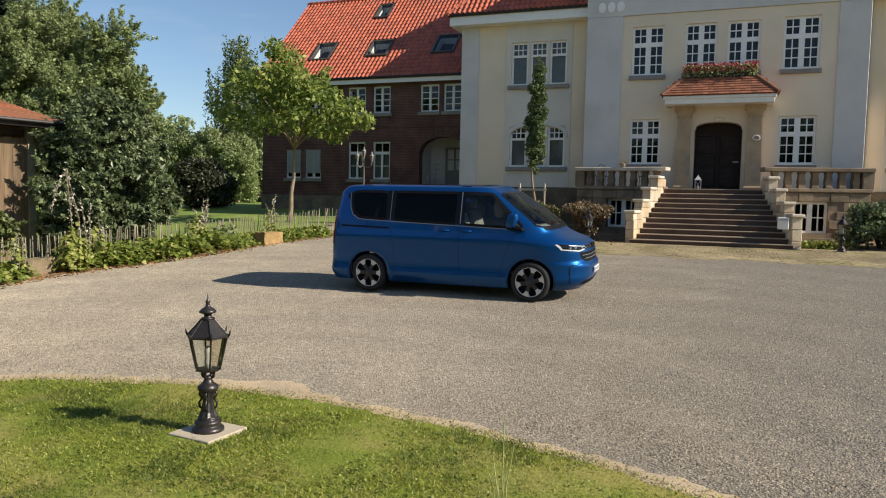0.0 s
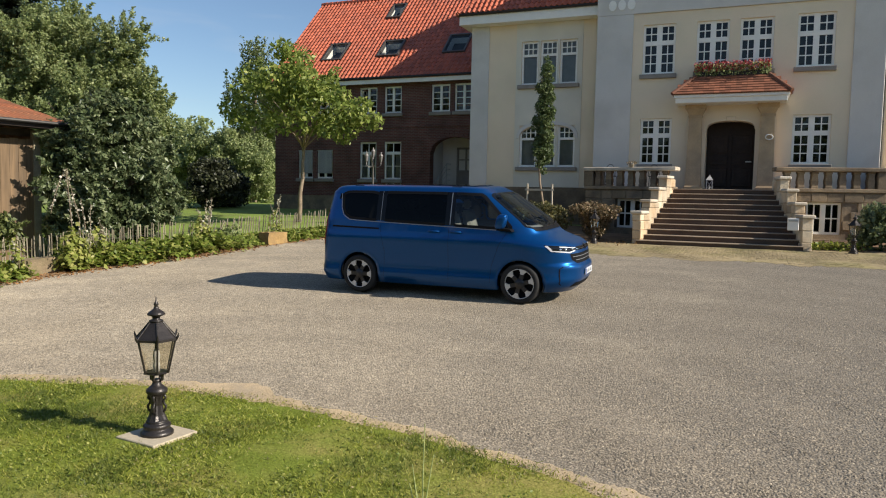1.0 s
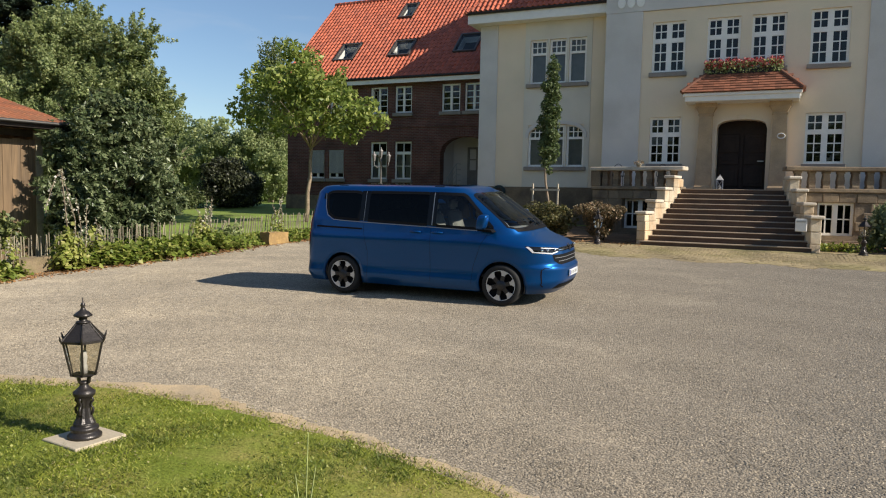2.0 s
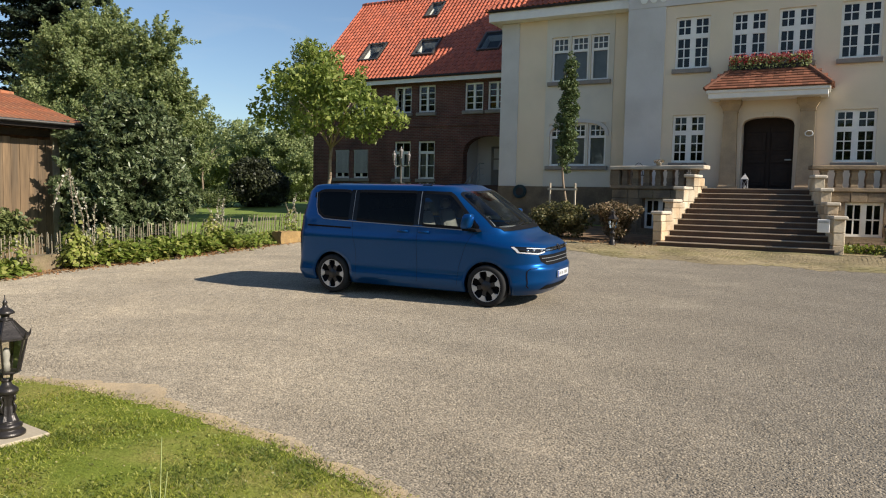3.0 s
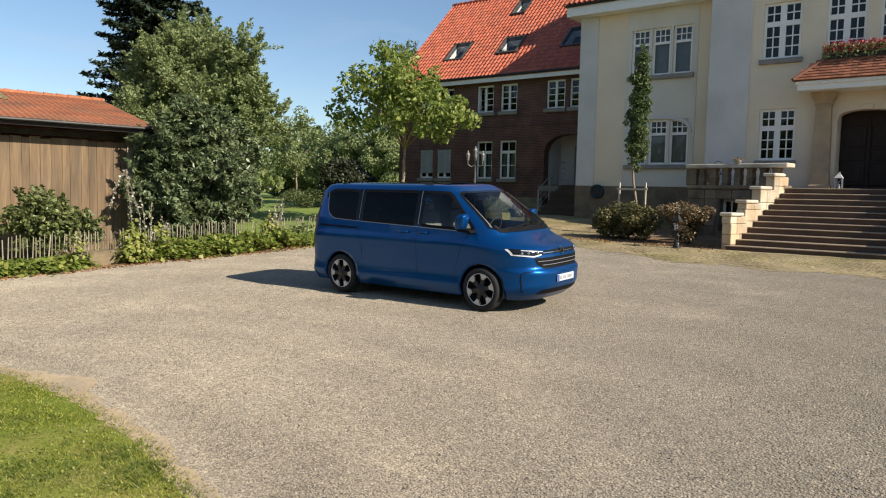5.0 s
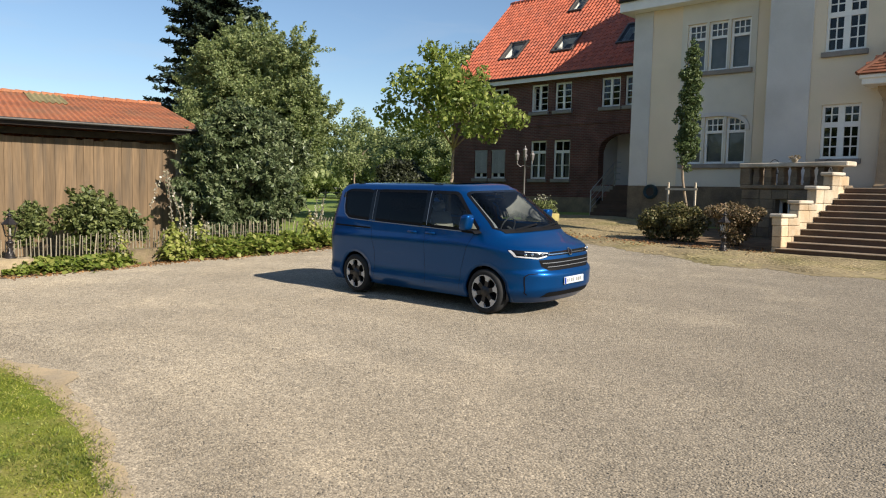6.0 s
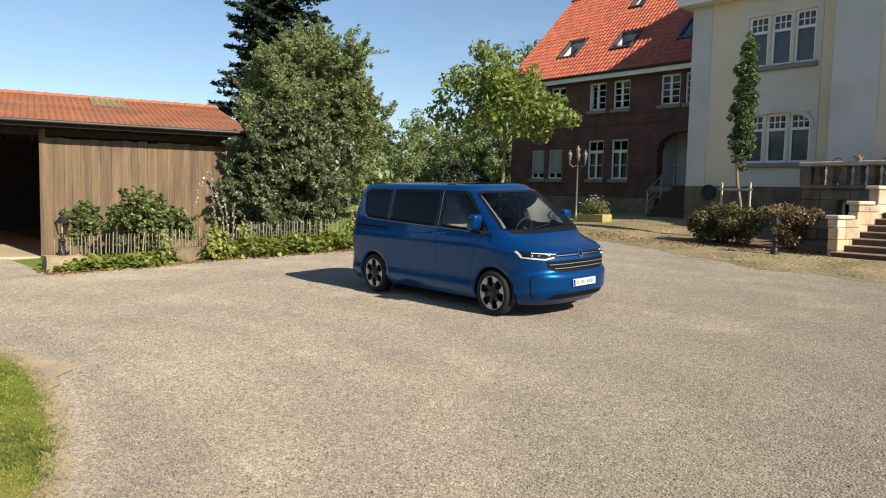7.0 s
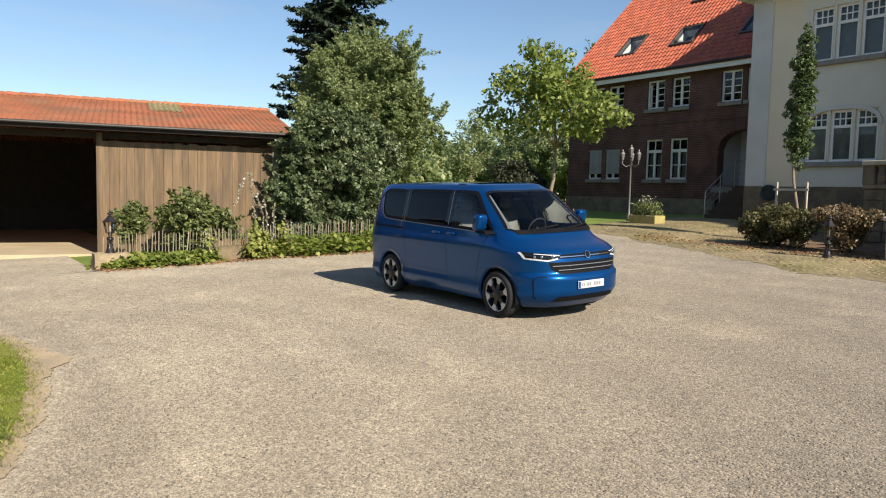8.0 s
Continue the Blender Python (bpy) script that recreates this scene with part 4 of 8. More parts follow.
    part("porch_floor", boxes((-14.3, -10.9, YK - 0.04, YK + 1.7, 2.7, 2.95)), M["sill"], h)
    dm = boxes((-13.3, -13.2, YK + 1.62, YK + 1.72, 2.95, 4.95), (-12.4, -12.3, YK + 1.62, YK + 1.72, 2.95, 4.95), (-13.3, -12.3, YK + 1.62, YK + 1.72, 4.85, 4.95), (-13.2, -12.4, YK + 1.64, YK + 1.7, 2.95, 3.8), (-12.84, -12.76, YK + 1.64, YK + 1.7, 3.8, 4.85), (-13.2, -12.4, YK + 1.64, YK + 1.7, 4.3, 4.36))
    part("porch_door", dm, M["sill"], h, "grey half-glazed door")
    part("porch_lamp", boxes((-11.9, -11.75, YK + 1.5, YK + 1.68, 4.75, 4.95), bevel=0.03), M["iron"], h)
    # eave board, gutter and roof
    part("eave_board", boxes((-23.45, -10.95, YK - 0.4, YK + 0.05, 8.06, 8.2), (-23.45, -10.95, YK - 0.44, YK - 0.38, 7.99, 8.21)), M["white"], h)
    gt = bmesh.new()
    tube(gt, [(-23.5, YK - 0.5, 8.26), (-10.95, YK - 0.5, 8.26)], 0.065, 8)
    part("gutter", gt, M["darkmetal"], h)
    ey, ez, ry, rz = YK - 0.5, 8.25, 38.1, 13.65
    ln = math.hypot(ry - ey, rz - ez)
    uv = Vector((0, (ry - ey) / ln, (rz - ez) / ln))
    nrm = Vector((0, -uv.z, uv.y))
    lights4 = [(x0, x1, (z0 - ez) / uv.z, (z1 - ez) / uv.z) for x0, x1, z0, z1 in ((-20.8, -19.69, 9.5, 10.54), (-17.53, -16.36, 9.57, 10.5), (-13.84, -12.69, 9.54, 10.6), (-18.37, -17.58, 12.18, 13.1))]
    slope = Matrix(((1, 0, 0, 0), (0, -nrm.y, uv.y, ey), (0, -nrm.z, uv.z, ez), (0, 0, 0, 1)))     # x along, y into the roof, z up the slope
    rb = pierced(-23.4, -9.5, 0, ln, 0, 0.1, [(a + 0.04, b - 0.04, c + 0.04, d - 0.04) for a, b, c, d in lights4])
    bmesh.ops.transform(rb, matrix=slope, verts=rb.verts)
    roof = part("roof", rb, M["tile"], h)
    part("roof_back", slab([(-23.4, 43.6, ez), (-9.5, 43.6, ez), (-9.5, ry, rz), (-23.4, ry, rz)], 0.1), M["tile"], h)
    bare = lambda u, v: not any(a - 0.1 < u - 23.45 < b + 0.1 and c - 0.12 < v < d + 0.1 for a, b, c, d in lights4)
    pantiles("tile", roof, (-23.45, ey, ez + 0.02), (1, 0, 0), uv, 57, 23, 0.228, ln / 23, M["tile"], parts_from=lambda u, v: v < 1.6 and u < 11, keep=bare)
    x = -23.5
    while x < -9.5:
        rdg = bmesh.new()
        tube(rdg, [(x, ry, rz + 0.03), (x + 0.38, ry, rz + 0.045)], [0.12, 0.135], 8)
        part("ridge_tile", rdg, M["tile"], roof)
        x += 0.36
    # four tilted roof windows with deep white reveals
    for a, b, c, d in lights4:
        def plate(*dims):
            q = boxes(*dims)
            bmesh.ops.transform(q, matrix=slope, verts=q.verts)
            return q
        sk = part("roof_window", plate((a - 0.03, a + 0.055, -0.1, 0.1, c, d), (b - 0.055, b + 0.03, -0.1, 0.1, c, d), (a - 0.03, b + 0.03, -0.102, 0.1, c - 0.03, c + 0.055), (a - 0.03, b + 0.03, -0.102, 0.1, d - 0.055, d + 0.03)), M["lead"], roof, "dark-framed tilted roof window")
        pn = bmesh.new()
        pn.faces.new([pn.verts.new(slope @ Vector(q)) for q in ((a + 0.05, -0.06, c + 0.05), (b - 0.05, -0.06, c + 0.05), (b - 0.05, -0.06, d - 0.05), (a + 0.05, -0.06, d - 0.05))])
        outward(part("pane", pn, M["skyglass"], sk), nrm).visible_shadow = False
        part("lining", plate((a + 0.03, a + 0.08, 0.1, 0.42, c, d), (b - 0.08, b - 0.03, 0.1, 0.42, c, d), (a + 0.03, b - 0.03, 0.1, 0.42, c, c + 0.06), (a + 0.03, b - 0.03, 0.1, 0.42, d - 0.06, d)), M["white"], sk, "white window reveal")
        # dark backing plate in place of the attic's shade
        part("dark_room", plate((a - 0.1, b + 0.1, 0.42, 0.46, c - 0.1, d + 0.1)), M["inside"], sk)


brick_wing()


# ---- terrace and front stairs ----
def terrace():
    t = thing("terrace", (0, 0, 0), "sandstone terrace with a heavy balustrade before the front door", "terrace")
    for s in (-1, 1):
        end, inn = ((-5.15, 27.4), (-1.98, 26.75)) if s < 0 else ((4.55, 27.4), (1.33, 26.75))
        e, i = Vector((*end, 0)), Vector((*inn, 0))
        along = (i - e)
        ln = along.length
        ang = math.atan2(along.y, along.x)
        fr = Matrix.Translation(e) @ Matrix.Rotation(ang, 4, "Z")     # x runs from the outer end to the stairs
        front = 1 if s > 0 else -1                                    # which local y is outwards
        def bx(bm, a, b, d0, d1, z0, z1, bev=0.015):
            ys = sorted((front * d0, front * d1))
            box(bm, a, b, ys[0], ys[1], z0, z1, m=fr, bevel=bev)
        # retaining wall of coursed blocks
        core = bmesh.new()
        hole = (1.15, 2.3) if s < 0 else (1.28, 2.36)
        back = -0.14 if s < 0 else 0.0         # the west window sits deeper in its opening
        bx(core, 0.02, hole[0], -0.42, -0.02, 0.9, 2.83, 0)
        bx(core, hole[1], ln, -0.42, -0.02, 0.9, 2.83, 0)
        bx(core, hole[0], hole[1], -0.42, -0.02, 2.5, 2.83, 0)
        bx(core, hole[0], hole[1], -0.42, -0.02, 0.9, 1.45, 0)
        wall = part("retaining_wall", core, M["stone"], t)
        z = 1.0
        while z < 2.8:
            hgt = 0.3
            x = 0.0
            while x < ln - 0.05:
                w = min(random.uniform(0.35, 0.7), ln - x)
                if not (z + hgt > 1.45 and z < 2.5 and x + w > hole[0] and x < hole[1]):
                    b = bmesh.new()
                    bx(b, x + 0.008, x + w - 0.008, -0.05, random.uniform(0.0, 0.025), z + 0.008, min(z + hgt, 2.83) - 0.008, 0.012)
                    part("stone_block", b, M["stone"], wall)
                x += w
            z += hgt
        # window in the basement
        wd = bmesh.new()
        rails = []
        a, b = hole
        for q in ((a, b, 1.45, 1.53), (a, b, 2.42, 2.5), (a, a + 0.08, 1.53, 2.42), (b - 0.08, b, 1.53, 2.42), ((a + b) / 2 - 0.08, (a + b) / 2 + 0.08, 1.53, 2.42)):
            bx(wd, q[0], q[1], back - 0.22, back - 0.14, q[2], q[3], 0)
        for a2, b2 in ((a + 0.08, (a + b) / 2 - 0.08), ((a + b) / 2 + 0.08, b - 0.08)):
            m2 = (a2 + b2) / 2
            rails.append((m2 - 0.02, m2 + 0.02, back - 0.2, back - 0.15, 1.53, 2.42, 0))
            rails.append((a2, b2, back - 0.2, back - 0.152, 1.955, 1.995, 0))
        wn = part("basement_window", wd, M["white"], t)
        for q in rails:
            gb = bmesh.new()
            bx(gb, *q)
            part("glazing_bar", gb, M["white"], wn)
        gl = bmesh.new()
        gl.faces.new([gl.verts.new(fr @ Vector((u, front * (back - 0.185), z))) for u, z in ((a, 1.5), (b, 1.5), (b, 2.45), (a, 2.45))])
        outward(part("pane", gl, M["glass"], wn), (0, -1, 0))
        # near-black plate stands in for the cellar's shade
        dk = bmesh.new()
        bx(dk, a - 0.1, b + 0.1, -0.8, -0.75, 1.3, 2.6, 0)
        part("dark_cellar", dk, M["inside"], t)
        # balustrade
        base = bmesh.new()
        bx(base, -0.04, ln + 0.04, -0.44, 0.06, 2.83, 2.95)
        part("balustrade_base", base, M["stone"], t)
        rail = bmesh.new()
        bx(rail, -0.08, ln + 0.1, -0.46, 0.1, 3.5, 3.64, 0.025)
        # the west rail takes a paler stone to show it sunlit
        part("rail", rail, M["palestone"] if s < 0 else M["stone"], t, "sandstone rail coloured paler for the sun on it" if s < 0 else "grey-brown sandstone rail")
        n = 7
        for k in range(n):
            x = 0.45 + (ln - 0.75) * k / (n - 1)
            b = bmesh.new()
            w = 0.085
            bx(b, x - w * 1.25, x + w * 1.25, -0.3, -0.02, 2.95, 3.03, 0.01)
            prof = [(1.0, 3.03), (1.22, 3.12), (1.25, 3.2), (0.98, 3.34), (0.92, 3.42)]
            for (w0, z0), (w1, z1) in zip(prof, prof[1:]):
                ys = (front * -0.29, front * -0.03)
                vs = [b.verts.new(fr @ Vector(p)) for p in ((x - w * w0, ys[0], z0), (x + w * w0, ys[0], z0), (x + w * w0, ys[1], z0), (x - w * w0, ys[1], z0), (x - w * w1, ys[0], z1), (x + w * w1, ys[0], z1), (x + w * w1, ys[1], z1), (x - w * w1, ys[1], z1))]
                for f in ((0, 1, 5, 4), (1, 2, 6, 5), (2, 3, 7, 6), (3, 0, 4, 7)):
                    b.faces.new([vs[q] for q in f])
            bx(b, x - w * 1.25, x + w * 1.25, -0.3, -0.02, 3.42, 3.5, 0.01)
            part("baluster", b, M["stone"], t)
        pr = bmesh.new()
        bx(pr, -0.08, 0.28, -0.42, 0.04, 2.95, 3.5, 0.02)
        part("end_pier", pr, M["stone"], t)
        # wall that closes the terrace's end
        x0 = end[0]
        part("return_wall", boxes((min(x0, x0 - s * 0.35), max(x0, x0 - s * 0.35), 27.5, YM - 0.01, 0.9, 2.83), (min(x0, x0 - s * 0.3), max(x0, x0 - s * 0.3), 27.5, YM - 0.01, 2.95, 3.6)), M["stone"], t)
    dk = bmesh.new()
    prism(dk, [(-5.0, 27.5), (-2.0, 26.9), (-2.0, 26.75), (1.35, 26.75), (1.35, 26.9), (4.4, 27.5), (4.4, YM), (-5.0, YM)], "z", 2.76, 2.885)
    part("deck", dk, M["step"], t)


def stairs():
    st = thing("front_stairs", (0, 0, 0), "wide brown stone steps up to the front door", "stairs")
    n, z0, z1, y0, y1 = 11, 1.21, 2.885, 23.68, 26.75
    for k in range(n):
        zt = z0 + (z1 - z0) * k / (n - 1)
        za = z0 - 0.35 if k == 0 else zt - 0.17
        ya = y0 + (y1 - y0) * k / (n - 1)
        f = (k - 1) / (n - 2)
        l, r = (-2.74, 2.0) if k == 0 else (-2.56 + 0.64 * f, 1.96 - 0.62 * f)
        b = bmesh.new()
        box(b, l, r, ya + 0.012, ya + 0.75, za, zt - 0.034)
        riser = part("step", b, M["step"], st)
        # the tread's paler stone stands in for sun along its edge
        b = bmesh.new()
        nose = [(ya - 0.012 + 0.024 * (1 - math.cos(a)), zt - 0.024 + 0.024 * math.sin(a)) for a in [math.pi / 2 * i / 4 for i in range(5)]]
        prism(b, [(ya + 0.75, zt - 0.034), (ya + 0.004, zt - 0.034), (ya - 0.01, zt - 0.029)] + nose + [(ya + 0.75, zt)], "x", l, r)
        part("tread", b, M["tread"], riser, "worn tread, coloured paler for the sun on its edge")
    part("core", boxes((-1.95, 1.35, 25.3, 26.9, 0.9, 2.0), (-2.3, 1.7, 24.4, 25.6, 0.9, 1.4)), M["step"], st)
    for s in (-1, 1):
        for k, zt in enumerate((2.12, 2.49, 2.9, 3.31)):
            xc = -2.755 + 0.165 * k if s < 0 else 2.09 - 0.19 * k
            at = pose(xc, 23.74 + 0.8 * k, 0, 0, 0, s * 13)      # the flanks close in towards the door
            zc = 0.95
            while zc < zt - 0.2:              # rough courses
                zn = min(zc + random.uniform(0.26, 0.36), zt - 0.1)
                if zt - 0.1 - zn < 0.12:
                    zn = zt - 0.1
                e = random.uniform(-0.01, 0.01)
                cut = random.uniform(0.3, 0.6)
                for q0, q1 in ((0.0, cut), (cut, 0.9)):
                    bm = bmesh.new()
                    box(bm, -0.14 + e, 0.14 + e, q0 + 0.004 + (e if q0 == 0 else 0), q1 - 0.004, zc + 0.004, zn - 0.004, bevel=0.014)
                    bmesh.ops.transform(bm, matrix=at, verts=bm.verts)
                    part("pedestal_stone", bm, M["pedstone"], st)
                zc = zn
            cap = bmesh.new()
            box(cap, -0.19, 0.19, -0.07, 0.62, zt - 0.1, zt, bevel=0.025)
            bmesh.ops.transform(cap, matrix=at, verts=cap.verts)
            part("pedestal_cap", cap, M["palestone"], st)


M["pedstone"] = mat("rough_yellow_sandstone", (0.56, 0.47, 0.34), 0.88, var=0.18, scale=2.5, fine=35, second=(0.42, 0.27, 0.14), second_scale=1.4, second_amt=0.7, bump=0.5, bump_scale=18, rnd=0.22)
# paler than the risers to suggest sunlit treads
M["tread"] = mat("worn_sunlit_tread", (0.31, 0.235, 0.165), 0.5, var=0.2, scale=2.5, fine=40, second=(0.32, 0.25, 0.17), second_amt=0.7, bump=0.2, rnd=0.12)
terrace()
stairs()


# ---- plants ----
rng = np.random.default_rng(7)


def leaves(name, pts, nrm, size, material, parent, long=1.6, kind="", fold=0.25):
    """Many small leaves: each a pointed blade folded along its rib, at pts, facing nrm."""
    n = len(pts)
    nrm = nrm / (np.linalg.norm(nrm, axis=1, keepdims=True) + 1e-9)
    r = rng.normal(size=(n, 3))
    a = np.cross(nrm, r)
    a /= np.linalg.norm(a, axis=1, keepdims=True) + 1e-9
    b = np.cross(nrm, a)
    s = (size * rng.uniform(0.6, 1.3, n))[:, None]
    v = np.empty((n, 4, 3))
    v[:, 0] = pts - a * s * long * 0.5
    v[:, 1] = pts + b * s * 0.5 - nrm * s * fold - a * s * 0.1
    v[:, 2] = pts + a * s * long * 0.5 - nrm * s * fold * 0.6
    v[:, 3] = pts - b * s * 0.5 - nrm * s * fold - a * s * 0.1
    idx = np.arange(n)[:, None] * 4
    f = np.concatenate([idx + np.array([[0, 1, 2]]), idx + np.array([[0, 2, 3]])])
    me = bpy.data.meshes.new(name)
    me.vertices.add(n * 4)
    me.vertices.foreach_set("co", v.reshape(-1))
    me.loops.add(len(f) * 3)
    me.loops.foreach_set("vertex_index", f.reshape(-1).astype(np.int32))
    me.polygons.add(len(f))
    me.polygons.foreach_set("loop_start", np.arange(0, len(f) * 3, 3, dtype=np.int32))
    me.update(calc_edges=True)
    me.materials.append(material)
    ob = new(name, me)
    ob.parent = parent
    return tagged(ob, kind=kind)


def shell(centre, rad, n, inner=0.7, up=0.3):
    """Points in the outer part of an uneven ellipsoid, and the way that leaves face there."""
    d = rng.normal(size=(n, 3))
    d /= np.linalg.norm(d, axis=1, keepdims=True)
    k = (inner + (1.02 - inner) * np.sqrt(rng.random(n)) + np.abs(rng.normal(size=n)) * 0.13)[:, None]
    p = np.array(centre) + d * np.array(rad) * k
    nr = d + rng.normal(size=(n, 3)) * 0.8 + np.array([0, 0, up])
    return p, nr


def crown(name, clumps, per, size, material, parent, inner=0.55, long=1.6, up=0.3):
    P, N = [], []
    for c, r in clumps:
        m = int(per * (np.mean(r) ** 2))
        p, q = shell(c, r, max(m, 12), inner, up)
        P.append(p)
        N.append(q)
    return leaves(name, np.concatenate(P), np.concatenate(N), size, material, parent, long)


def clumps_in(env, n, r0, r1, flat=0.8, inside=0.35):
    """Clumps spread over the surface of the envelope's ellipsoids (centre, radii), some inside it."""
    out = []
    vol = np.array([np.prod(e[1]) ** (2 / 3) for e in env])
    pick = rng.choice(len(env), n, p=vol / vol.sum())
    for k in pick:
        c, r = env[k]
        d = rng.normal(size=3)
        d /= np.linalg.norm(d)
        q = rng.uniform(0.75, 1.0) if rng.random() > inside else rng.uniform(0.2, 0.75)
        rr = rng.uniform(r0, r1)
        out.append((np.array(c) + d * np.array(r) * q, (rr, rr, rr * flat)))
    return out


def sprays(env, n, length, width, per, up=0.6, lumps=60, lump_r=(0.5, 0.9)):
    """Leafy shoots that grow outwards and up from the envelope, thinning to a tip."""
    P, N = [], []
    env = clumps_in(env, lumps, *lump_r, flat=0.95, inside=0.12)
    vol = np.array([np.prod(e[1]) ** (2 / 3) for e in env])
    for k in rng.choice(len(env), n, p=vol / vol.sum()):
        c, r = np.array(env[k][0]), np.array(env[k][1])
        d = rng.normal(size=3)
        d /= np.linalg.norm(d)
        p0 = c + d * r * rng.uniform(0.62, 0.95)
        g = d / r * r.mean() + np.array([0, 0, up]) + rng.normal(size=3) * 0.35
        g /= np.linalg.norm(g)
        ln = length * rng.uniform(0.55, 1.4)
        s = rng.random(per) ** 0.8
        P.append(p0 + np.outer(s, g) * ln + rng.normal(size=(per, 3)) * (width * (1.05 - 0.85 * s))[:, None])
        N.append(g * 0.4 + rng.normal(size=(per, 3)) * 0.7 + np.array([0, 0, 0.5]))
    return np.concatenate(P), np.concatenate(N)


def limbs(bm, base, top, r0, n, reach, seed=0, lean=(0, 0)):
    """A tapering trunk with branches that fork upwards."""
    rd = random.Random(seed)
    b, t = Vector(base), Vector(top)
    pts = [b.lerp(t, i / 6) + Vector((rd.uniform(-1, 1), rd.uniform(-1, 1), 0)) * 0.02 * (t - b).length * (0 < i < 6) for i in range(7)]
    tube(bm, pts, [r0 * (1.25 if i == 0 else 1) * (1 - 0.55 * i / 6) for i in range(7)], 8)
    for k in range(n):
        a = 2 * math.pi * (k + rd.uniform(-0.3, 0.3)) / n
        s = t.lerp(b, rd.uniform(0, 0.25))
        e = t + Vector((math.cos(a) * reach, math.sin(a) * reach, reach * rd.uniform(0.35, 1.1)))
        m = s.lerp(e, 0.5) + Vector((0, 0, reach * 0.12))
        tube(bm, [s, m, e], [r0 * 0.42, r0 * 0.28, r0 * 0.1], 6)
        for q in range(2):
            e2 = m + Vector((rd.uniform(-1, 1), rd.uniform(-1, 1), rd.uniform(0.2, 0.8))) * reach * 0.6
            tube(bm, [m, m.lerp(e2, 0.6) + Vector((0, 0, 0.05)), e2], [r0 * 0.22, r0 * 0.14, r0 * 0.05], 5)


def tree(name, at, label, category, trunk_top, r0, env, nclump, rc, per, leaf, material, bark="bark", nl=7, reach=1.6, inner=0.5, long=1.6, inside=0.35, top_at=None, up=0.3, shoots=None):
    x, y = at
    z = gz(x, y)
    t = thing(name, (x, y, z - 0.05), label, category)
    bm = bmesh.new()
    tp = top_at or (0, 0, trunk_top)
    limbs(bm, (0, 0, 0), tp, r0, nl, reach, seed=len(name) + int(abs(x) * 10))
    part("trunk", bm, M[bark], t, smooth=True)
    cl = clumps_in(env, nclump, rc[0], rc[1], inside=inside)
    if shoots:
        P, N = sprays(env, *shoots)
        for c, r in cl:
            p, q = shell(c, r, max(12, int(per * np.mean(r) ** 2)), inner, up)
            P, N = np.concatenate([P, p]), np.concatenate([N, q])
        leaves("crown", P, N, leaf, M[material], t, long)
    else:
        crown("crown", cl, per, leaf, M[material], t, inner=inner, long=long, up=up)
    return t


# the broad yellow-green tree on a bare stem before the brick wing
tree("round_tree", (-16.75, 25.8), "yellow-green broad-crowned tree on a slim bare trunk", "tree", 3.7, 0.10, [((-0.4, 0, 5.0), (2.8, 2.7, 1.3)), ((-0.1, 0, 6.0), (1.9, 1.9, 1.2)), ((1.9, -0.4, 4.2), (1.7, 1.6, 0.8))], 105, (0.24, 0.52), 460, 0.135, "catalpa", reach=1.9, nl=7, top_at=(0.15, 0.1, 3.7), inside=0.25)
# the slim columnar tree before the bay
tree("columnar_tree", (-6.5, 26.1), "slim columnar green tree tied to a wooden frame", "tree", 5.6, 0.05, [((0, 0, 2.65), (0.18, 0.18, 0.5)), ((0, 0, 3.6), (0.37, 0.35, 1.1)), ((0.05, 0, 4.7), (0.31, 0.3, 1.2)), ((0.05, 0, 5.65), (0.19, 0.19, 0.8))], 165, (0.09, 0.2), 3300, 0.06, "column", nl=4, reach=0.2, inside=0.55)
# the dark evergreen mass beside the shed and the paler tree behind it
tree("laurel_bush", (-16.2, 15.7), "huge dense dark green laurel bush beside the shed", "bush", 1.6, 0.16, [((0.1, 0, 1.9), (0.98, 1.75, 1.5)), ((-0.2, 0.1, 3.1), (1.05, 1.45, 1.1)), ((0.0, 0.6, 1.7), (0.95, 1.1, 1.4)), ((-1.7, 1.8, 2.7), (1.45, 1.5, 1.65)), ((-0.3, -1.0, 0.95), (0.7, 0.7, 0.9))], 150, (0.2, 0.4), 1300, 0.08, "laurel", bark="darkbark", reach=1.0, inside=0.7, long=2.2, shoots=(1750, 0.34, 0.08, 50, 0.25, 84, (0.3, 0.55)))
tree("green_tree", (-23.2, 20.6), "tall dense green broadleaf tree with pointed tops", "tree", 3.6, 0.24, [((-1.8, 0.2, 4.7), (2.7, 2.7, 2.9)), ((-2.0, 0.8, 6.9), (1.4, 1.4, 1.9)), ((0.5, 1.3, 4.5), (1.4, 1.6, 2.0)), ((0.75, 1.2, 6.7), (0.5, 0.5, 1.3)), ((1.6, 1.3, 5.2), (0.9, 0.5, 0.3)), ((1.2, 1.2, 6.0), (0.7, 0.5, 0.3)), ((1.7, 1.0, 4.3), (0.8, 0.5, 0.3)), ((-0.1, 0.8, 2.3), (1.3, 1.3, 1.6)), ((0.8, -0.5, 3.1), (1.1, 1.2, 1.4))], 240, (0.25, 0.5), 1200, 0.072, "hazel", bark="darkbark", reach=1.5, inside=0.6, long=1.9, shoots=(2100, 0.75, 0.12, 74, 0.6, 110, (0.35, 0.7)))


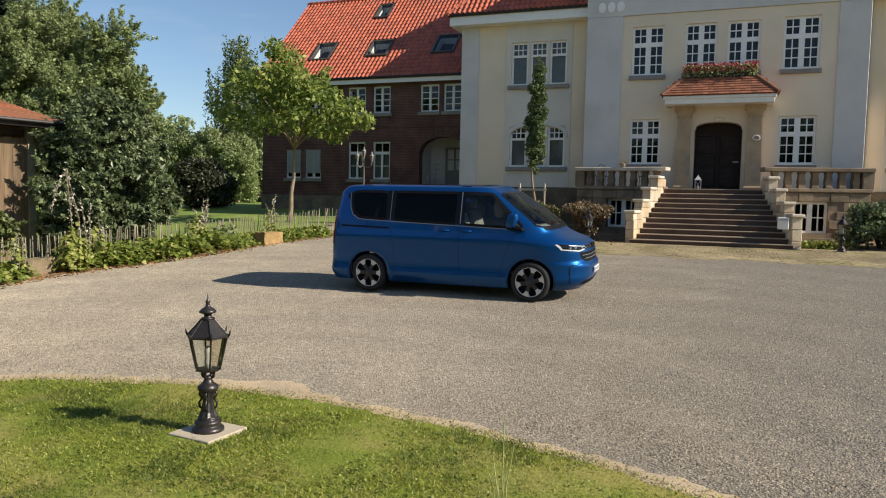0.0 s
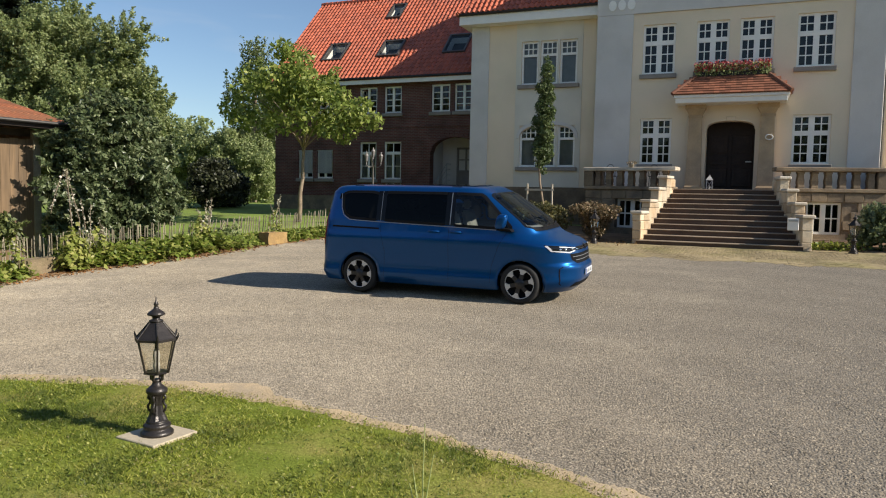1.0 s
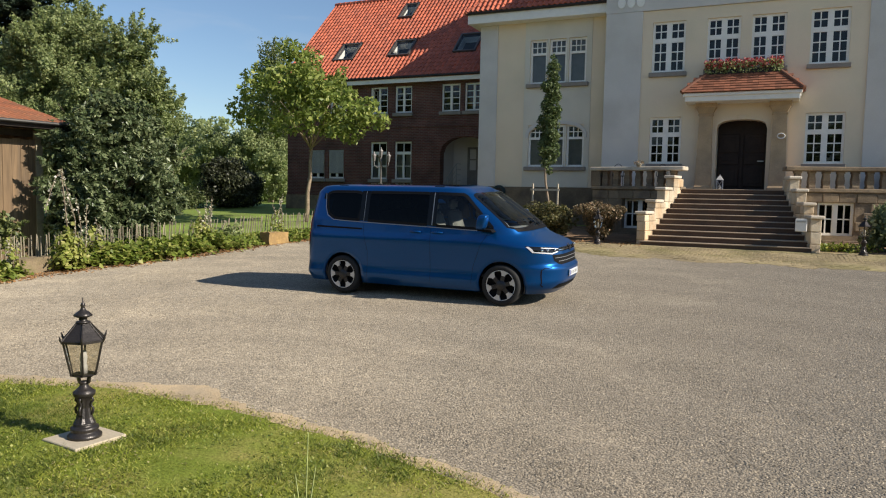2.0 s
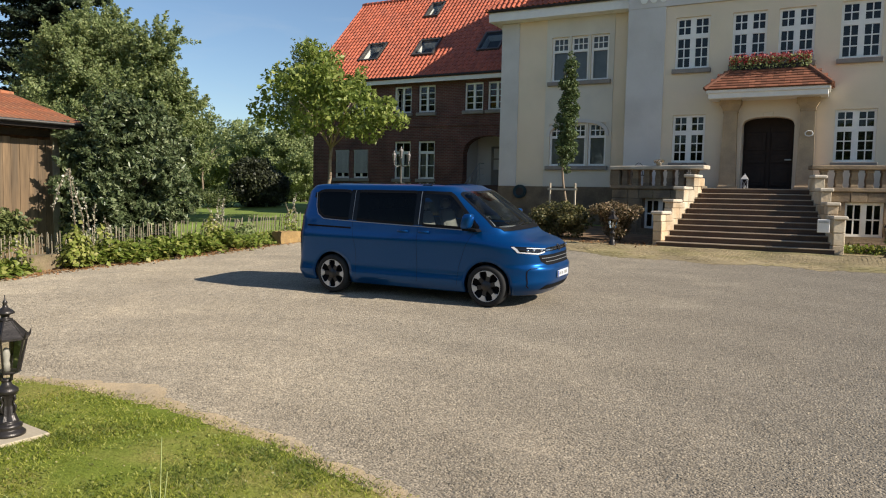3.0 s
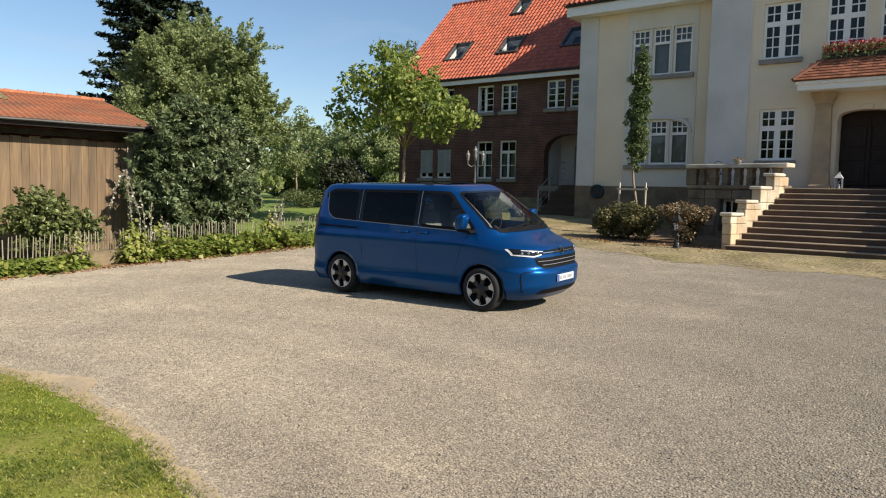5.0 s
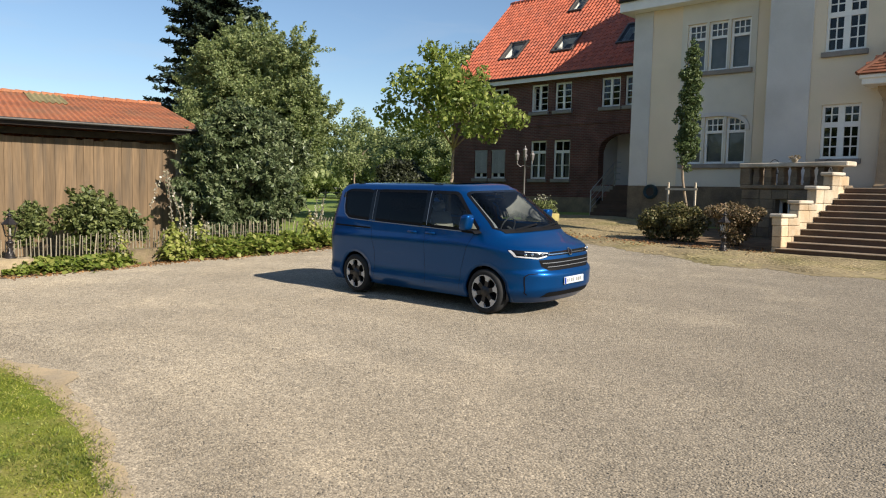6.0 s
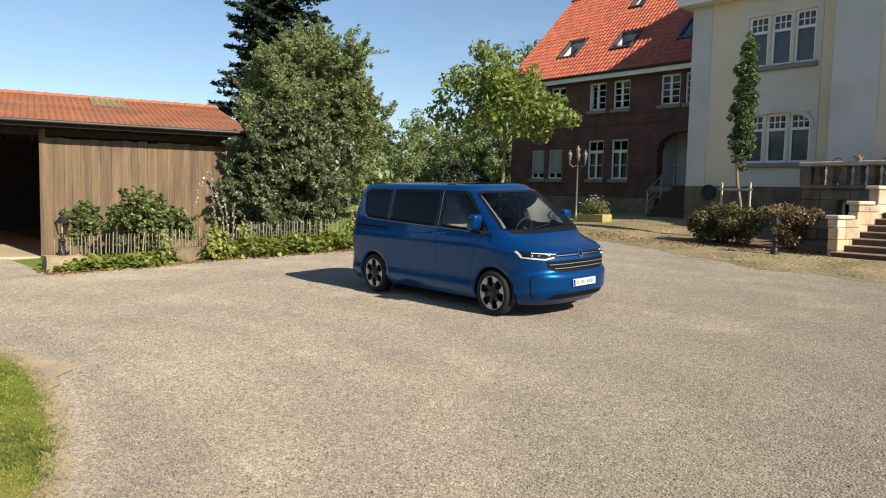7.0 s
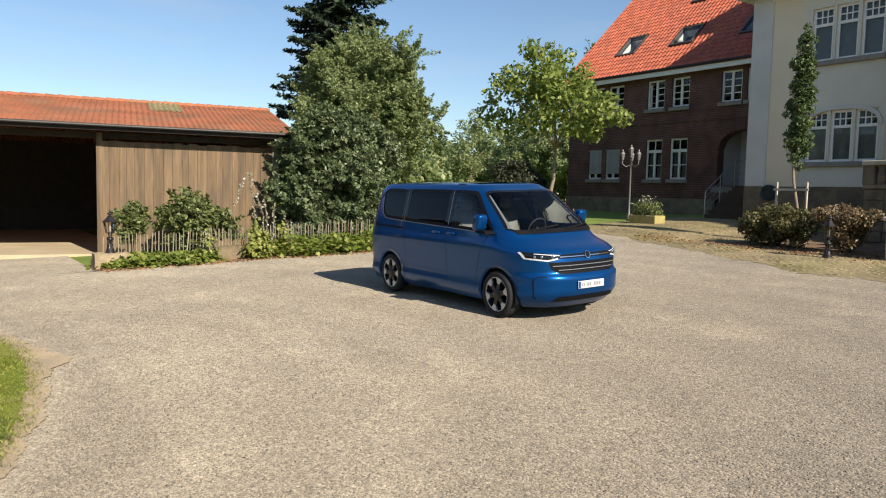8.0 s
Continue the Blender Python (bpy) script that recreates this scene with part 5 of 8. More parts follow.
# ---- shed ----
M["sandfloor"] = mat("trodden_sand_floor", (0.52, 0.415, 0.26), 0.95, var=0.15, scale=1.0, fine=30, bump=0.2)
M["lightsheet"] = mat("mossy_plastic_sheet", (0.30, 0.24, 0.1), 0.6, var=0.3, scale=3, fine=30)
def shed():
    """An open timber cart shed. It is built along its own x axis, the front to -y, and turned into place."""
    s = thing("shed", (-17.45, 14.35, 0.0), "open-fronted weathered timber shed under a red corrugated roof", "shed", turn=79)
    # own axes: x runs along the front from the garden end (0) towards the open bays, y runs back into the shed (front at 0)
    z0 = 0.35
    wl, wtop = 5.15, 3.76
    part("frame_rail", boxes((0, wl, 0.03, 0.12, 1.2, 1.34), (0, wl, 0.03, 0.12, 2.9, 3.04)), M["plank"], s)
    x = 0.0
    while x < wl - 0.02:
        w = min(random.uniform(0.17, 0.30), wl - x)
        b = bmesh.new()
        box(b, x + 0.002, x + w - 0.002, random.uniform(-0.016, -0.008), 0.03, z0 + 0.08, wtop + random.uniform(-0.025, 0.025), bevel=0.004)
        part("board", b, M["plank"], s)
        x += w
    # the post borrows the pickets' pale colour to look sunlit
    part("corner_post", boxes((-0.06, 0.12, -0.06, 0.1, z0, 4.0)), M["picket"], s, "corner board coloured pale for the sun on it")
    part("gate_post", boxes((wl, wl + 0.16, -0.03, 0.14, z0 - 0.2, 4.0)), M["plank"], s)
    part("far_post", boxes((wl + 5.4, wl + 5.6, -0.03, 0.14, z0 - 0.2, 4.0)), M["plank"], s)
    part("lintel", boxes((-0.1, 14, 0.12, 0.26, 3.84, 4.02)), M["darkbark"], s)
    part("shed_floor", boxes((-0.1, 14, 0.06, 13, z0 - 0.3, z0 + 0.02)), M["sandfloor"], s, "trodden sandy shed floor")
    # back and end walls coloured near black for the gloom inside the shed
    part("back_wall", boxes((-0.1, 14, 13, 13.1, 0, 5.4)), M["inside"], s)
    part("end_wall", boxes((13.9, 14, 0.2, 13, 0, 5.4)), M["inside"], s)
    g = bmesh.new()
    prism(g, [(0.13, 0.2), (13, 0.2), (13, 4.0), (4.6, 5.4), (0.13, 4.0)], "x", -0.02, 0.06)
    part("garden_gable", g, M["plank"], s)
    # corrugated roof in overlapping courses, front slope and back slope
    for side in (0, 1):
        n, rows, L = 700, 5, 15.4
        for j in range(rows):
            v = []
            for k in (0, 1):
                q = (j + (k * 1.04)) / rows
                for i in range(n + 1):
                    xx = -0.6 + L * i / n
                    yy = -0.75 + 5.3 * q
                    zz = 4.2 + 1.23 * q + 0.026 * math.sin(2 * math.pi * xx / 0.177) + (0.012 if k == 0 else 0)
                    v.append((xx, yy if side == 0 else 4.55 + (4.55 - yy) * 1.7, zz))
            f = [(i, i + 1, n + 2 + i, n + 1 + i) for i in range(n)]
            sheet_ob = raw("roof_sheet", v, f, M["shedroof"], s)
            md = sheet_ob.modifiers.new("thick", "SOLIDIFY")
            md.thickness = 0.015
    v = []
    for q in (0.62, 0.99):                   # one greenish see-through sheet below the ridge
        for i in range(41):
            xx = 2.7 + 1.06 * i / 40
            v.append((xx, -0.75 + 5.3 * q, 4.235 + 1.23 * q + 0.026 * math.sin(2 * math.pi * xx / 0.177)))
    raw("light_sheet", v, [(i, i + 1, 42 + i, 41 + i) for i in range(40)], M["lightsheet"], s)
    xx = -0.6
    while xx < 14.4:
        rb = bmesh.new()
        tube(rb, [(xx, 4.55, 5.44), (xx + 0.4, 4.55, 5.455)], [0.07, 0.085], 8)
        part("ridge_tile", rb, M["shedroof"], s)
        xx += 0.38
    gt = bmesh.new()
    tube(gt, [(-0.62, -0.82, 4.17), (14.5, -0.82, 4.17)], 0.045, 8)
    part("gutter", gt, M["zinc"], s)
    part("verge_board", slab([(-0.62, -0.75, 4.15), (-0.55, -0.75, 4.15), (-0.55, 4.55, 5.4), (-0.62, 4.55, 5.4)], 0.14), M["wood_dark"], s)
    part("eave_soffit", boxes((-0.55, 14.4, -0.7, -0.62, 4.03, 4.16), (-0.55, 14.4, -0.6, 0.1, 4.06, 4.1)), M["wood_dark"], s)
    for o in s.children:             # the length runs the other way
        o.data.transform(Matrix.Scale(-1, 4, (1, 0, 0)))
        o.data.flip_normals()


shed()


# ---- van ----
def van_materials():
    p = mat("blue_metallic_paint", (0.0012, 0.066, 0.232), 0.32, metal=0.6, var=0.05, scale=40, fine=400)
    b = p.node_tree.nodes["Principled BSDF"]
    b.inputs["Coat Weight"].default_value, b.inputs["Coat Roughness"].default_value = 0.5, 0.03
    b.inputs["Specular IOR Level"].default_value = 0.15
    return {
        "paint": p,
        "black": mat("black_plastic", (0.010, 0.010, 0.011), 0.55, var=0.1, Specular_IOR_Level=0.08),
        "pane": mat("black_glass_strip", (0.004, 0.004, 0.005), 0.05, var=0.0, Specular_IOR_Level=0.25),
        "gloss": mat("gloss_black", (0.008, 0.008, 0.009), 0.08, var=0.0),
        "tyre": mat("tyre_rubber", (0.018, 0.018, 0.018), 0.85, var=0.15, scale=20, fine=120, bump=0.2),
        "alloy": mat("machined_alloy", (0.62, 0.62, 0.62), 0.35, metal=0.35, var=0.05),
        "gunmetal": mat("dark_grey_wheel_paint", (0.035, 0.035, 0.037), 0.4, metal=0.3, var=0.05),
        "chrome": mat("chrome_trim", (0.75, 0.75, 0.76), 0.12, metal=1.0, var=0.0),
        "cabin": mat("dark_cabin_lining", (0.045, 0.045, 0.045), 0.9, var=0.1),
        "dash": mat("grey_dashboard", (0.27, 0.26, 0.24), 0.8, var=0.1),
        "trim": mat("pale_pillar_lining", (0.26, 0.26, 0.26), 0.8, var=0.05),
        "dull": mat("satin_trim", (0.27, 0.28, 0.30), 0.35, metal=0.4, var=0.0),
        "seat": mat("pale_grey_upholstery", (0.30, 0.285, 0.25), 0.9, var=0.1, scale=10, fine=80, bump=0.2),
        "tint": glass_mat("tinted_glass", clear=0.05, ior=1.28),
        "clear": glass_mat("door_glass", (0.85, 0.95, 0.93), clear=0.55, ior=1.5),
        "screen": glass_mat("windscreen_glass", (0.85, 0.95, 0.97), clear=0.7, ior=1.36),
        "lens": glass_mat("lamp_lens", clear=0.9),
        "lampw": mat("lamp_white_reflector", (0.6, 0.6, 0.62), 0.35, var=0.0),
        "red": mat("tail_lamp_red", (0.25, 0.008, 0.01), 0.15, var=0.0),
        "plate": mat("white_plate", (0.55, 0.57, 0.60), 0.4, var=0.03),
        "blueband": mat("plate_blue_band", (0.01, 0.04, 0.3), 0.4, var=0.0),
    }


def curve_of(pairs, blur=0.035):
    """A softened line through (z, value) pairs."""
    zs = np.linspace(pairs[0][0] - 0.3, pairs[-1][0] + 0.3, 500)
    vs = np.interp(zs, [p[0] for p in pairs], [p[1] for p in pairs])
    k = max(1, int(blur / (zs[1] - zs[0])))
    ker = np.ones(2 * k + 1) / (2 * k + 1)
    pad = np.concatenate([np.full(k, vs[0]), vs, np.full(k, vs[-1])])
    sm = np.convolve(pad, ker, "valid")
    return lambda z: float(np.interp(z, zs, sm))


VW = curve_of([(0.2, 0.90), (0.3, 0.955), (0.38, 0.986), (0.47, 0.968), (0.56, 0.960), (0.66, 0.968), (0.85, 0.980), (1.0, 0.988), (1.06, 0.982), (1.14, 0.962), (1.36, 0.925), (1.84, 0.80), (1.92, 0.745)])
VF = curve_of([(0.2, 4.84), (0.3, 4.97), (0.42, 5.04), (0.62, 5.06), (0.665, 5.048), (0.705, 4.998), (0.88, 4.99), (0.97, 4.965), (1.0, 4.94), (1.05, 4.86), (1.11, 4.66), (1.17, 4.52), (1.24, 4.42), (1.4, 4.23), (1.86, 3.56), (1.92, 3.38)], 0.025)
VR = curve_of([(0.2, 0.13), (0.35, 0.08), (0.5, 0.09), (0.9, 0.12), (1.3, 0.15), (1.84, 0.25), (1.92, 0.33)])
VN = curve_of([(0.2, 3.2), (1.0, 3.2), (1.18, 3.6), (1.3, 4.8), (1.9, 5.5)])      # squareness of the nose
FA, RA = 1.15, 0.5


def van_side(u, z):
    """Half width of the body at length u and height z."""
    w, f, r, n = VW(z), VF(z), VR(z), VN(z)
    if u > f - FA:
        return w * max(0.0, 1 - min(1, (u - f + FA) / FA) ** n) ** (1 / n)
    if u < r + RA:
        return w * max(0.0, 1 - min(1, (r + RA - u) / RA) ** 5) ** (1 / 5)
    return w


def van_front(v, z):
    w, f, n = VW(z), VF(z), VN(z)
    return f - FA + FA * max(0.0, 1 - min(1, abs(v) / w) ** n) ** (1 / n)


def chaikin(poly, n=2, q=0.25):
    p = [Vector(a) for a in poly]
    for _ in range(n):
        o = []
        for i in range(len(p)):
            a, b = p[i], p[(i + 1) % len(p)]
            o += [a.lerp(b, q), a.lerp(b, 1 - q)]
        p = o
    return p


def shrink(poly, d):
    """The outline moved inwards by about d."""
    n = len(poly)
    area = sum(poly[i][0] * poly[(i + 1) % n][1] - poly[(i + 1) % n][0] * poly[i][1] for i in range(n))
    s = 1 if area > 0 else -1
    out = []
    for i in range(n):
        e = Vector(poly[(i + 1) % n]) - Vector(poly[i - 1])
        k = Vector((-e.y, e.x)).normalized() * s
        out.append(Vector(poly[i]) + k * d)
    return out


def inside(poly, x, y):
    c, n = False, len(poly)
    for i in range(n):
        a, b = poly[i], poly[i - 1]
        if (a[1] > y) != (b[1] > y) and x < (b[0] - a[0]) * (y - a[1]) / (b[1] - a[1]) + a[0]:
            c = not c
    return c


def on_van(kind, a, b, off, side=-1):
    """A point on the skin: kind 'side' takes (u, z), kind 'front' takes (v, z); off lifts it off the skin."""
    if kind == "side":
        v = van_side(a, b)
        dz = (van_side(a, b + 0.01) - van_side(a, b - 0.01)) / 0.02
        du = (van_side(a + 0.01, b) - van_side(a - 0.01, b)) / 0.02
        n = Vector((-du, 1, -dz)).normalized()
        p = Vector((a, v, b)) + n * off
        return Vector((p.x, p.y * side * 1.0, p.z))
    u = van_front(a, b)
    dv = (van_front(a + 0.01, b) - van_front(a - 0.01, b)) / 0.02
    dz = (van_front(a, b + 0.01) - van_front(a, b - 0.01)) / 0.02
    return Vector((u, a, b)) + Vector((1, -dv, -dz)).normalized() * off


def fill_patch(kind, poly, off, side=-1, cols=36, rows=8):
    """A skin over an outline, following the body."""
    bm = bmesh.new()
    x0, x1 = min(p[0] for p in poly) + 1e-4, max(p[0] for p in poly) - 1e-4
    prev = None
    for i in range(cols + 1):
        x = x0 + (x1 - x0) * i / cols
        ys = []
        for k in range(len(poly)):
            a, b = poly[k], poly[k - 1]
            if (a[0] > x) != (b[0] > x):
                ys.append(a[1] + (b[1] - a[1]) * (x - a[0]) / (b[0] - a[0]))
        if len(ys) < 2:
            continue
        lo, hi = min(ys), max(ys)
        col = [bm.verts.new(on_van(kind, x, lo + (hi - lo) * j / rows, off, side)) for j in range(rows + 1)]
        if prev:
            for j in range(rows):
                bm.faces.new((prev[j], col[j], col[j + 1], prev[j + 1]))
        prev = col
    return bm


def ring_patch(kind, outer, inner, off, side=-1, bm=None):
    bm = bm or bmesh.new()
    a = [bm.verts.new(on_van(kind, p[0], p[1], off, side)) for p in outer]
    b = [bm.verts.new(on_van(kind, p[0], p[1], off, side)) for p in inner]
    for i in range(len(a)):
        j = (i + 1) % len(a)
        bm.faces.new((a[i], a[j], b[j], b[i]))
    return bm


def strip(kind, pts, width, off, side=-1):
    """A thin band along a line on the skin."""
    bm = bmesh.new()
    prev = None
    fine = []
    for p, q in zip(pts, pts[1:]):
        n = max(1, int((Vector(q) - Vector(p)).length / 0.04))
        fine += [Vector(p).lerp(Vector(q), i / n) for i in range(n)]
    fine.append(Vector(pts[-1]))
    for i, p in enumerate(fine):
        d = (fine[min(i + 1, len(fine) - 1)] - fine[max(i - 1, 0)]).normalized()
        k = Vector((-d.y, d.x)) * width / 2
        pair = [bm.verts.new(on_van(kind, *(p + k), off, side)), bm.verts.new(on_van(kind, *(p - k), off, side))]
        if prev:
            bm.faces.new((prev[0], prev[1], pair[1], pair[0]))
        prev = pair
    return bm


def resample(poly, n=96):
    p = [Vector(a) for a in poly]
    ln = [(p[(i + 1) % len(p)] - p[i]).length for i in range(len(p))]
    tot, out, i, acc = sum(ln), [], 0, 0.0
    for k in range(n):
        s = tot * k / n
        while acc + ln[i] < s:
            acc += ln[i]
            i += 1
        out.append(p[i].lerp(p[(i + 1) % len(p)], (s - acc) / max(ln[i], 1e-9)))
    return out


WHEELS = (0.99, 4.09)
W_REAR = resample(chaikin([(0.575, 1.865), (0.61, 1.56), (0.66, 1.44), (0.78, 1.365), (0.95, 1.355), (1.41, 1.335), (1.41, 1.865)], 2, 0.15))
W_MID = resample(chaikin([(1.45, 1.865), (1.45, 1.335), (2.76, 1.295), (2.76, 1.865)], 3, 0.06))
W_DOOR = resample(chaikin([(2.82, 1.865), (2.82, 1.29), (3.98, 1.255), (3.36, 1.85)], 3, 0.07))
W_SCREEN = resample(chaikin([(-0.855, 1.27), (0.855, 1.27), (0.695, 1.865), (-0.695, 1.865)], 3, 0.06))


def van_shell(inset, holes, z_lo=0.2, z_hi=1.92, nz=86, roof=True):
    """The body's skin as a loft of plan outlines, with the openings cut out."""
    bm = bmesh.new()
    zs = [z_lo + (z_hi - z_lo) * i / (nz - 1) for i in range(nz)]
    nf, nr, ns = 60, 24, 84
    rings = []
    def outline(z, sc=1.0, drop=0.0):
        w, f, r, n = VW(z) - inset, VF(z) - inset, VR(z) + inset, VN(z)
        pts = []
        for i in range(nf):
            t = -math.pi / 2 + math.pi * i / nf
            c, s = math.cos(t), math.sin(t)
            pts.append((f - FA + FA * abs(c) ** (2 / n), w * math.copysign(abs(s) ** (2 / n), s)))
        for i in range(ns):
            pts.append((f - FA + (r + RA - f + FA) * i / ns, w))
        for i in range(nr):
            t = math.pi / 2 + math.pi * i / nr
            c, s = math.cos(t), math.sin(t)
            pts.append((r + RA - RA * abs(c) ** (2 / 5), w * math.copysign(abs(s) ** (2 / 5), s)))
        for i in range(ns):
            pts.append((r + RA + (f - FA - r - RA) * i / ns, -w))
        return pts
    for z in zs:
        rings.append([bm.verts.new((x, y, z)) for x, y in outline(z)])
    if roof:
        last = outline(z_hi)
        for sc, dz in ((0.965, 0.028), (0.9, 0.045), (0.75, 0.058), (0.5, 0.066), (0.2, 0.07)):
            rings.append([bm.verts.new((1.85 + (x - 1.85) * (sc + (1 - sc) * 0.0), y * sc, z_hi + dz)) for x, y in last])
        bm.faces.new(rings[-1])
    bm.faces.new(rings[0][::-1])
    n = len(rings[0])
    g = inset
    hs = [shrink(p, 0.022 - g * 0.5) for p in (W_REAR, W_MID, W_DOOR)]
    hf = shrink(W_SCREEN, 0.022 - g * 0.5)
    for r0, r1 in zip(rings, rings[1:]):
        for k in range(n):
            q = (r0[k], r0[(k + 1) % n], r1[(k + 1) % n], r1[k])
            c = sum((v.co for v in q), Vector()) / 4
            if holes and c.z < 1.9:
                if any((c.x - w) ** 2 + (c.z - 0.345) ** 2 < 0.425 ** 2 for w in WHEELS) and abs(c.y) > 0.5:
                    continue
                if abs(c.y) > 0.6 and c.z > 1.2 and any(inside(p, c.x, c.z) for p in hs):
                    continue
                if c.x > 3.2 and c.z > 1.2 and inside(hf, c.y, c.z):
                    continue
            bm.faces.new(q)
    return bm


def wheel(van, u, side, MV):
    hub = part("wheel", lathe_y([(0.25, 0.0), (0.27, -0.012), (0.325, -0.012), (0.345, 0.02), (0.347, 0.10), (0.345, 0.19), (0.325, 0.222), (0.25, 0.21)], 40), MV["tyre"], van, "dark tyre on a silver and black alloy rim", smooth=True)
    part("rim_barrel", lathe_y([(0.258, -0.008), (0.262, 0.0), (0.245, 0.014), (0.232, 0.06), (0.10, 0.075), (0.0, 0.07)], 40), MV["black"], hub, smooth=True)
    part("rim_lip", lathe_y([(0.246, 0.004), (0.247, -0.006), (0.256, -0.007), (0.26, 0.004)], 48), MV["alloy"], hub, "bright machined rim edge", smooth=True)
    for k in range(6):                       # dark spokes that end in wide silver feet at the rim
        a = 2 * math.pi * k / 6 + (0.26 if u > 2 else 0.0)
        def wedge(pts, y0, y1):
            w = bmesh.new()
            loop = [(r * math.cos(a) - q * math.sin(a), r * math.sin(a) + q * math.cos(a)) for r, q in pts]
            va, vb = [w.verts.new((p[0], y0, p[1])) for p in loop], [w.verts.new((p[0], y1, p[1])) for p in loop]
            w.faces.new(va)
            for i in range(len(loop)):
                w.faces.new((va[i], va[(i + 1) % len(loop)], vb[(i + 1) % len(loop)], vb[i]))
            return w
        sp = part("spoke", wedge([(0.05, -0.035), (0.05, 0.035), (0.19, 0.034), (0.19, -0.034)], 0.004, 0.05), MV["gunmetal"], hub)
        part("spoke_foot", wedge([(0.168, -0.028), (0.168, 0.028), (0.2, 0.036), (0.222, 0.056), (0.243, 0.068), (0.252, 0.0), (0.243, -0.068), (0.222, -0.056), (0.2, -0.036)], -0.005, 0.03), MV["alloy"], sp, "machined silver spoke foot")
    part("hub_cap", lathe_y([(0.0, -0.008), (0.034, -0.008), (0.042, -0.004), (0.085, 0.0), (0.095, 0.03)], 24), MV["gunmetal"], hub, smooth=True)
    hub.matrix_basis = pose(u, side * 0.975, 0.345, 0, 0, 0 if side < 0 else 180)


def lathe_y(prof, n):
    """Turned about the y axis: (radius, y) pairs."""
    bm = bmesh.new()
    rings = [[bm.verts.new((r * math.cos(2 * math.pi * k / n), y, r * math.sin(2 * math.pi * k / n))) for k in range(n)] for r, y in prof]
    for r0, r1 in zip(rings, rings[1:]):
        for k in range(n):
            bm.faces.new((r0[k], r0[(k + 1) % n], r1[(k + 1) % n], r1[k]))
    return bm


def van():
    MV = van_materials()
    slope = math.degrees(math.atan((gz(-4.6, 14) - gz(-4.6, 12.2)) / 1.8))
    v = thing("van", (-7.13, 13.1, gz(-4.6, 13.1) + 0.012), "metallic blue passenger van with dark tinted rear windows", "van")
    v.matrix_basis = pose(-7.13, 13.1, gz(-4.6, 13.1) + 0.012, slope, 0, 0)
    part("body", van_shell(0.0, True), MV["paint"], v, "metallic blue bodywork", smooth=True)
    part("lining", van_shell(0.045, True, 0.24, 1.87, 60, True), MV["cabin"], v, smooth=True)
    part("underbody", boxes((0.3, 4.3, -0.7, 0.7, 0.19, 0.42)), MV["black"], v)
    for side in (-1, 1):
        for w in WHEELS:
            wheel(v, w, side, MV)
            lip = bmesh.new()
            out = [(w + 0.465 * math.cos(t), 0.345 + 0.465 * math.sin(t)) for t in [math.pi * (-0.16 + 1.32 * i / 40) for i in range(41)]]
            inn = [(w + 0.402 * math.cos(t), 0.345 + 0.402 * math.sin(t)) for t in [math.pi * (-0.16 + 1.32 * i / 40) for i in range(41)]]
            prev = None
            for o, i in zip(out, inn):
                o, i = (o[0], max(o[1], 0.215)), (i[0], max(i[1], 0.21))
                p0, p1 = on_van("side", *o, 0.003, side), on_van("side", *i, 0.012, side)
                p2 = p1 + Vector((0, -side * 0.05, 0))
                col = [lip.verts.new(p) for p in (p0, p1, p2)]
                if prev:
                    lip.faces.new((prev[0], col[0], col[1], prev[1]))
                    lip.faces.new((prev[1], col[1], col[2], prev[2]))
                prev = col
            part("arch_lip", lip, MV["paint"], v, smooth=True)
            ln = bmesh.new()
            prev = None
            for i in range(25):
                t = math.pi * (-0.12 + 1.24 * i / 24)
                c = (w + 0.41 * math.cos(t), 0.345 + 0.41 * math.sin(t))
                col = [ln.verts.new((c[0], side * 0.95, max(c[1], 0.22))), ln.verts.new((c[0], side * 0.5, max(c[1], 0.22)))]
                if prev:
                    ln.faces.new((prev[0], col[0], col[1], prev[1]))
                prev = col
            part("arch_liner", ln, MV["black"], v)
        for nm, poly, gl in (("rear_side_window", W_REAR, "tint"), ("middle_side_window", W_MID, "tint"), ("door_window", W_DOOR, "clear")):
            fr = part(nm, ring_patch("side", shrink(poly, -0.012), shrink(poly, 0.035), 0.004, side), MV["black"], v, smooth=True)
            pn = part("glass", fill_patch("side", shrink(poly, 0.01), 0.003, side), MV[gl], fr, smooth=True)
            outward(pn, (0, side, 0))
            pn.visible_shadow = False
        part("window_pillar", fill_patch("side", [(2.70, 1.30), (2.87, 1.29), (2.87, 1.872), (2.70, 1.872)], 0.0055, side, 4, 10), MV["pane"], v)
        part("window_divider", fill_patch("side", [(1.33, 1.345), (1.51, 1.335), (1.51, 1.872), (1.33, 1.872)], 0.0055, side, 4, 10), MV["pane"], v)
        part("window_seam", strip("side", [(1.425, 1.335), (1.425, 1.865)], 0.008, 0.008, side), MV["dull"], v)
        part("pillar_trim", strip("side", [(2.80, 1.31), (2.80, 1.86)], 0.016, 0.009, side), MV["dull"], v)
        part("window_trim", strip("side", [(0.555, 1.82), (0.585, 1.56), (0.64, 1.425), (0.77, 1.345), (0.95, 1.332), (1.40, 1.315), (2.70, 1.275), (3.86, 1.238)], 0.012, 0.007, side), MV["dull"], v)
        for line in ([(1.43, 1.31), (1.43, 1.18), (1.52, 0.8), (1.5, 0.33)], [(2.78, 1.27), (2.78, 0.33)], [(3.86, 1.24), (3.72, 1.0), (3.58, 0.62), (3.55, 0.33)]):
            part("door_seam", strip("side", line, 0.0045, 0.002, side), MV["black"], v)
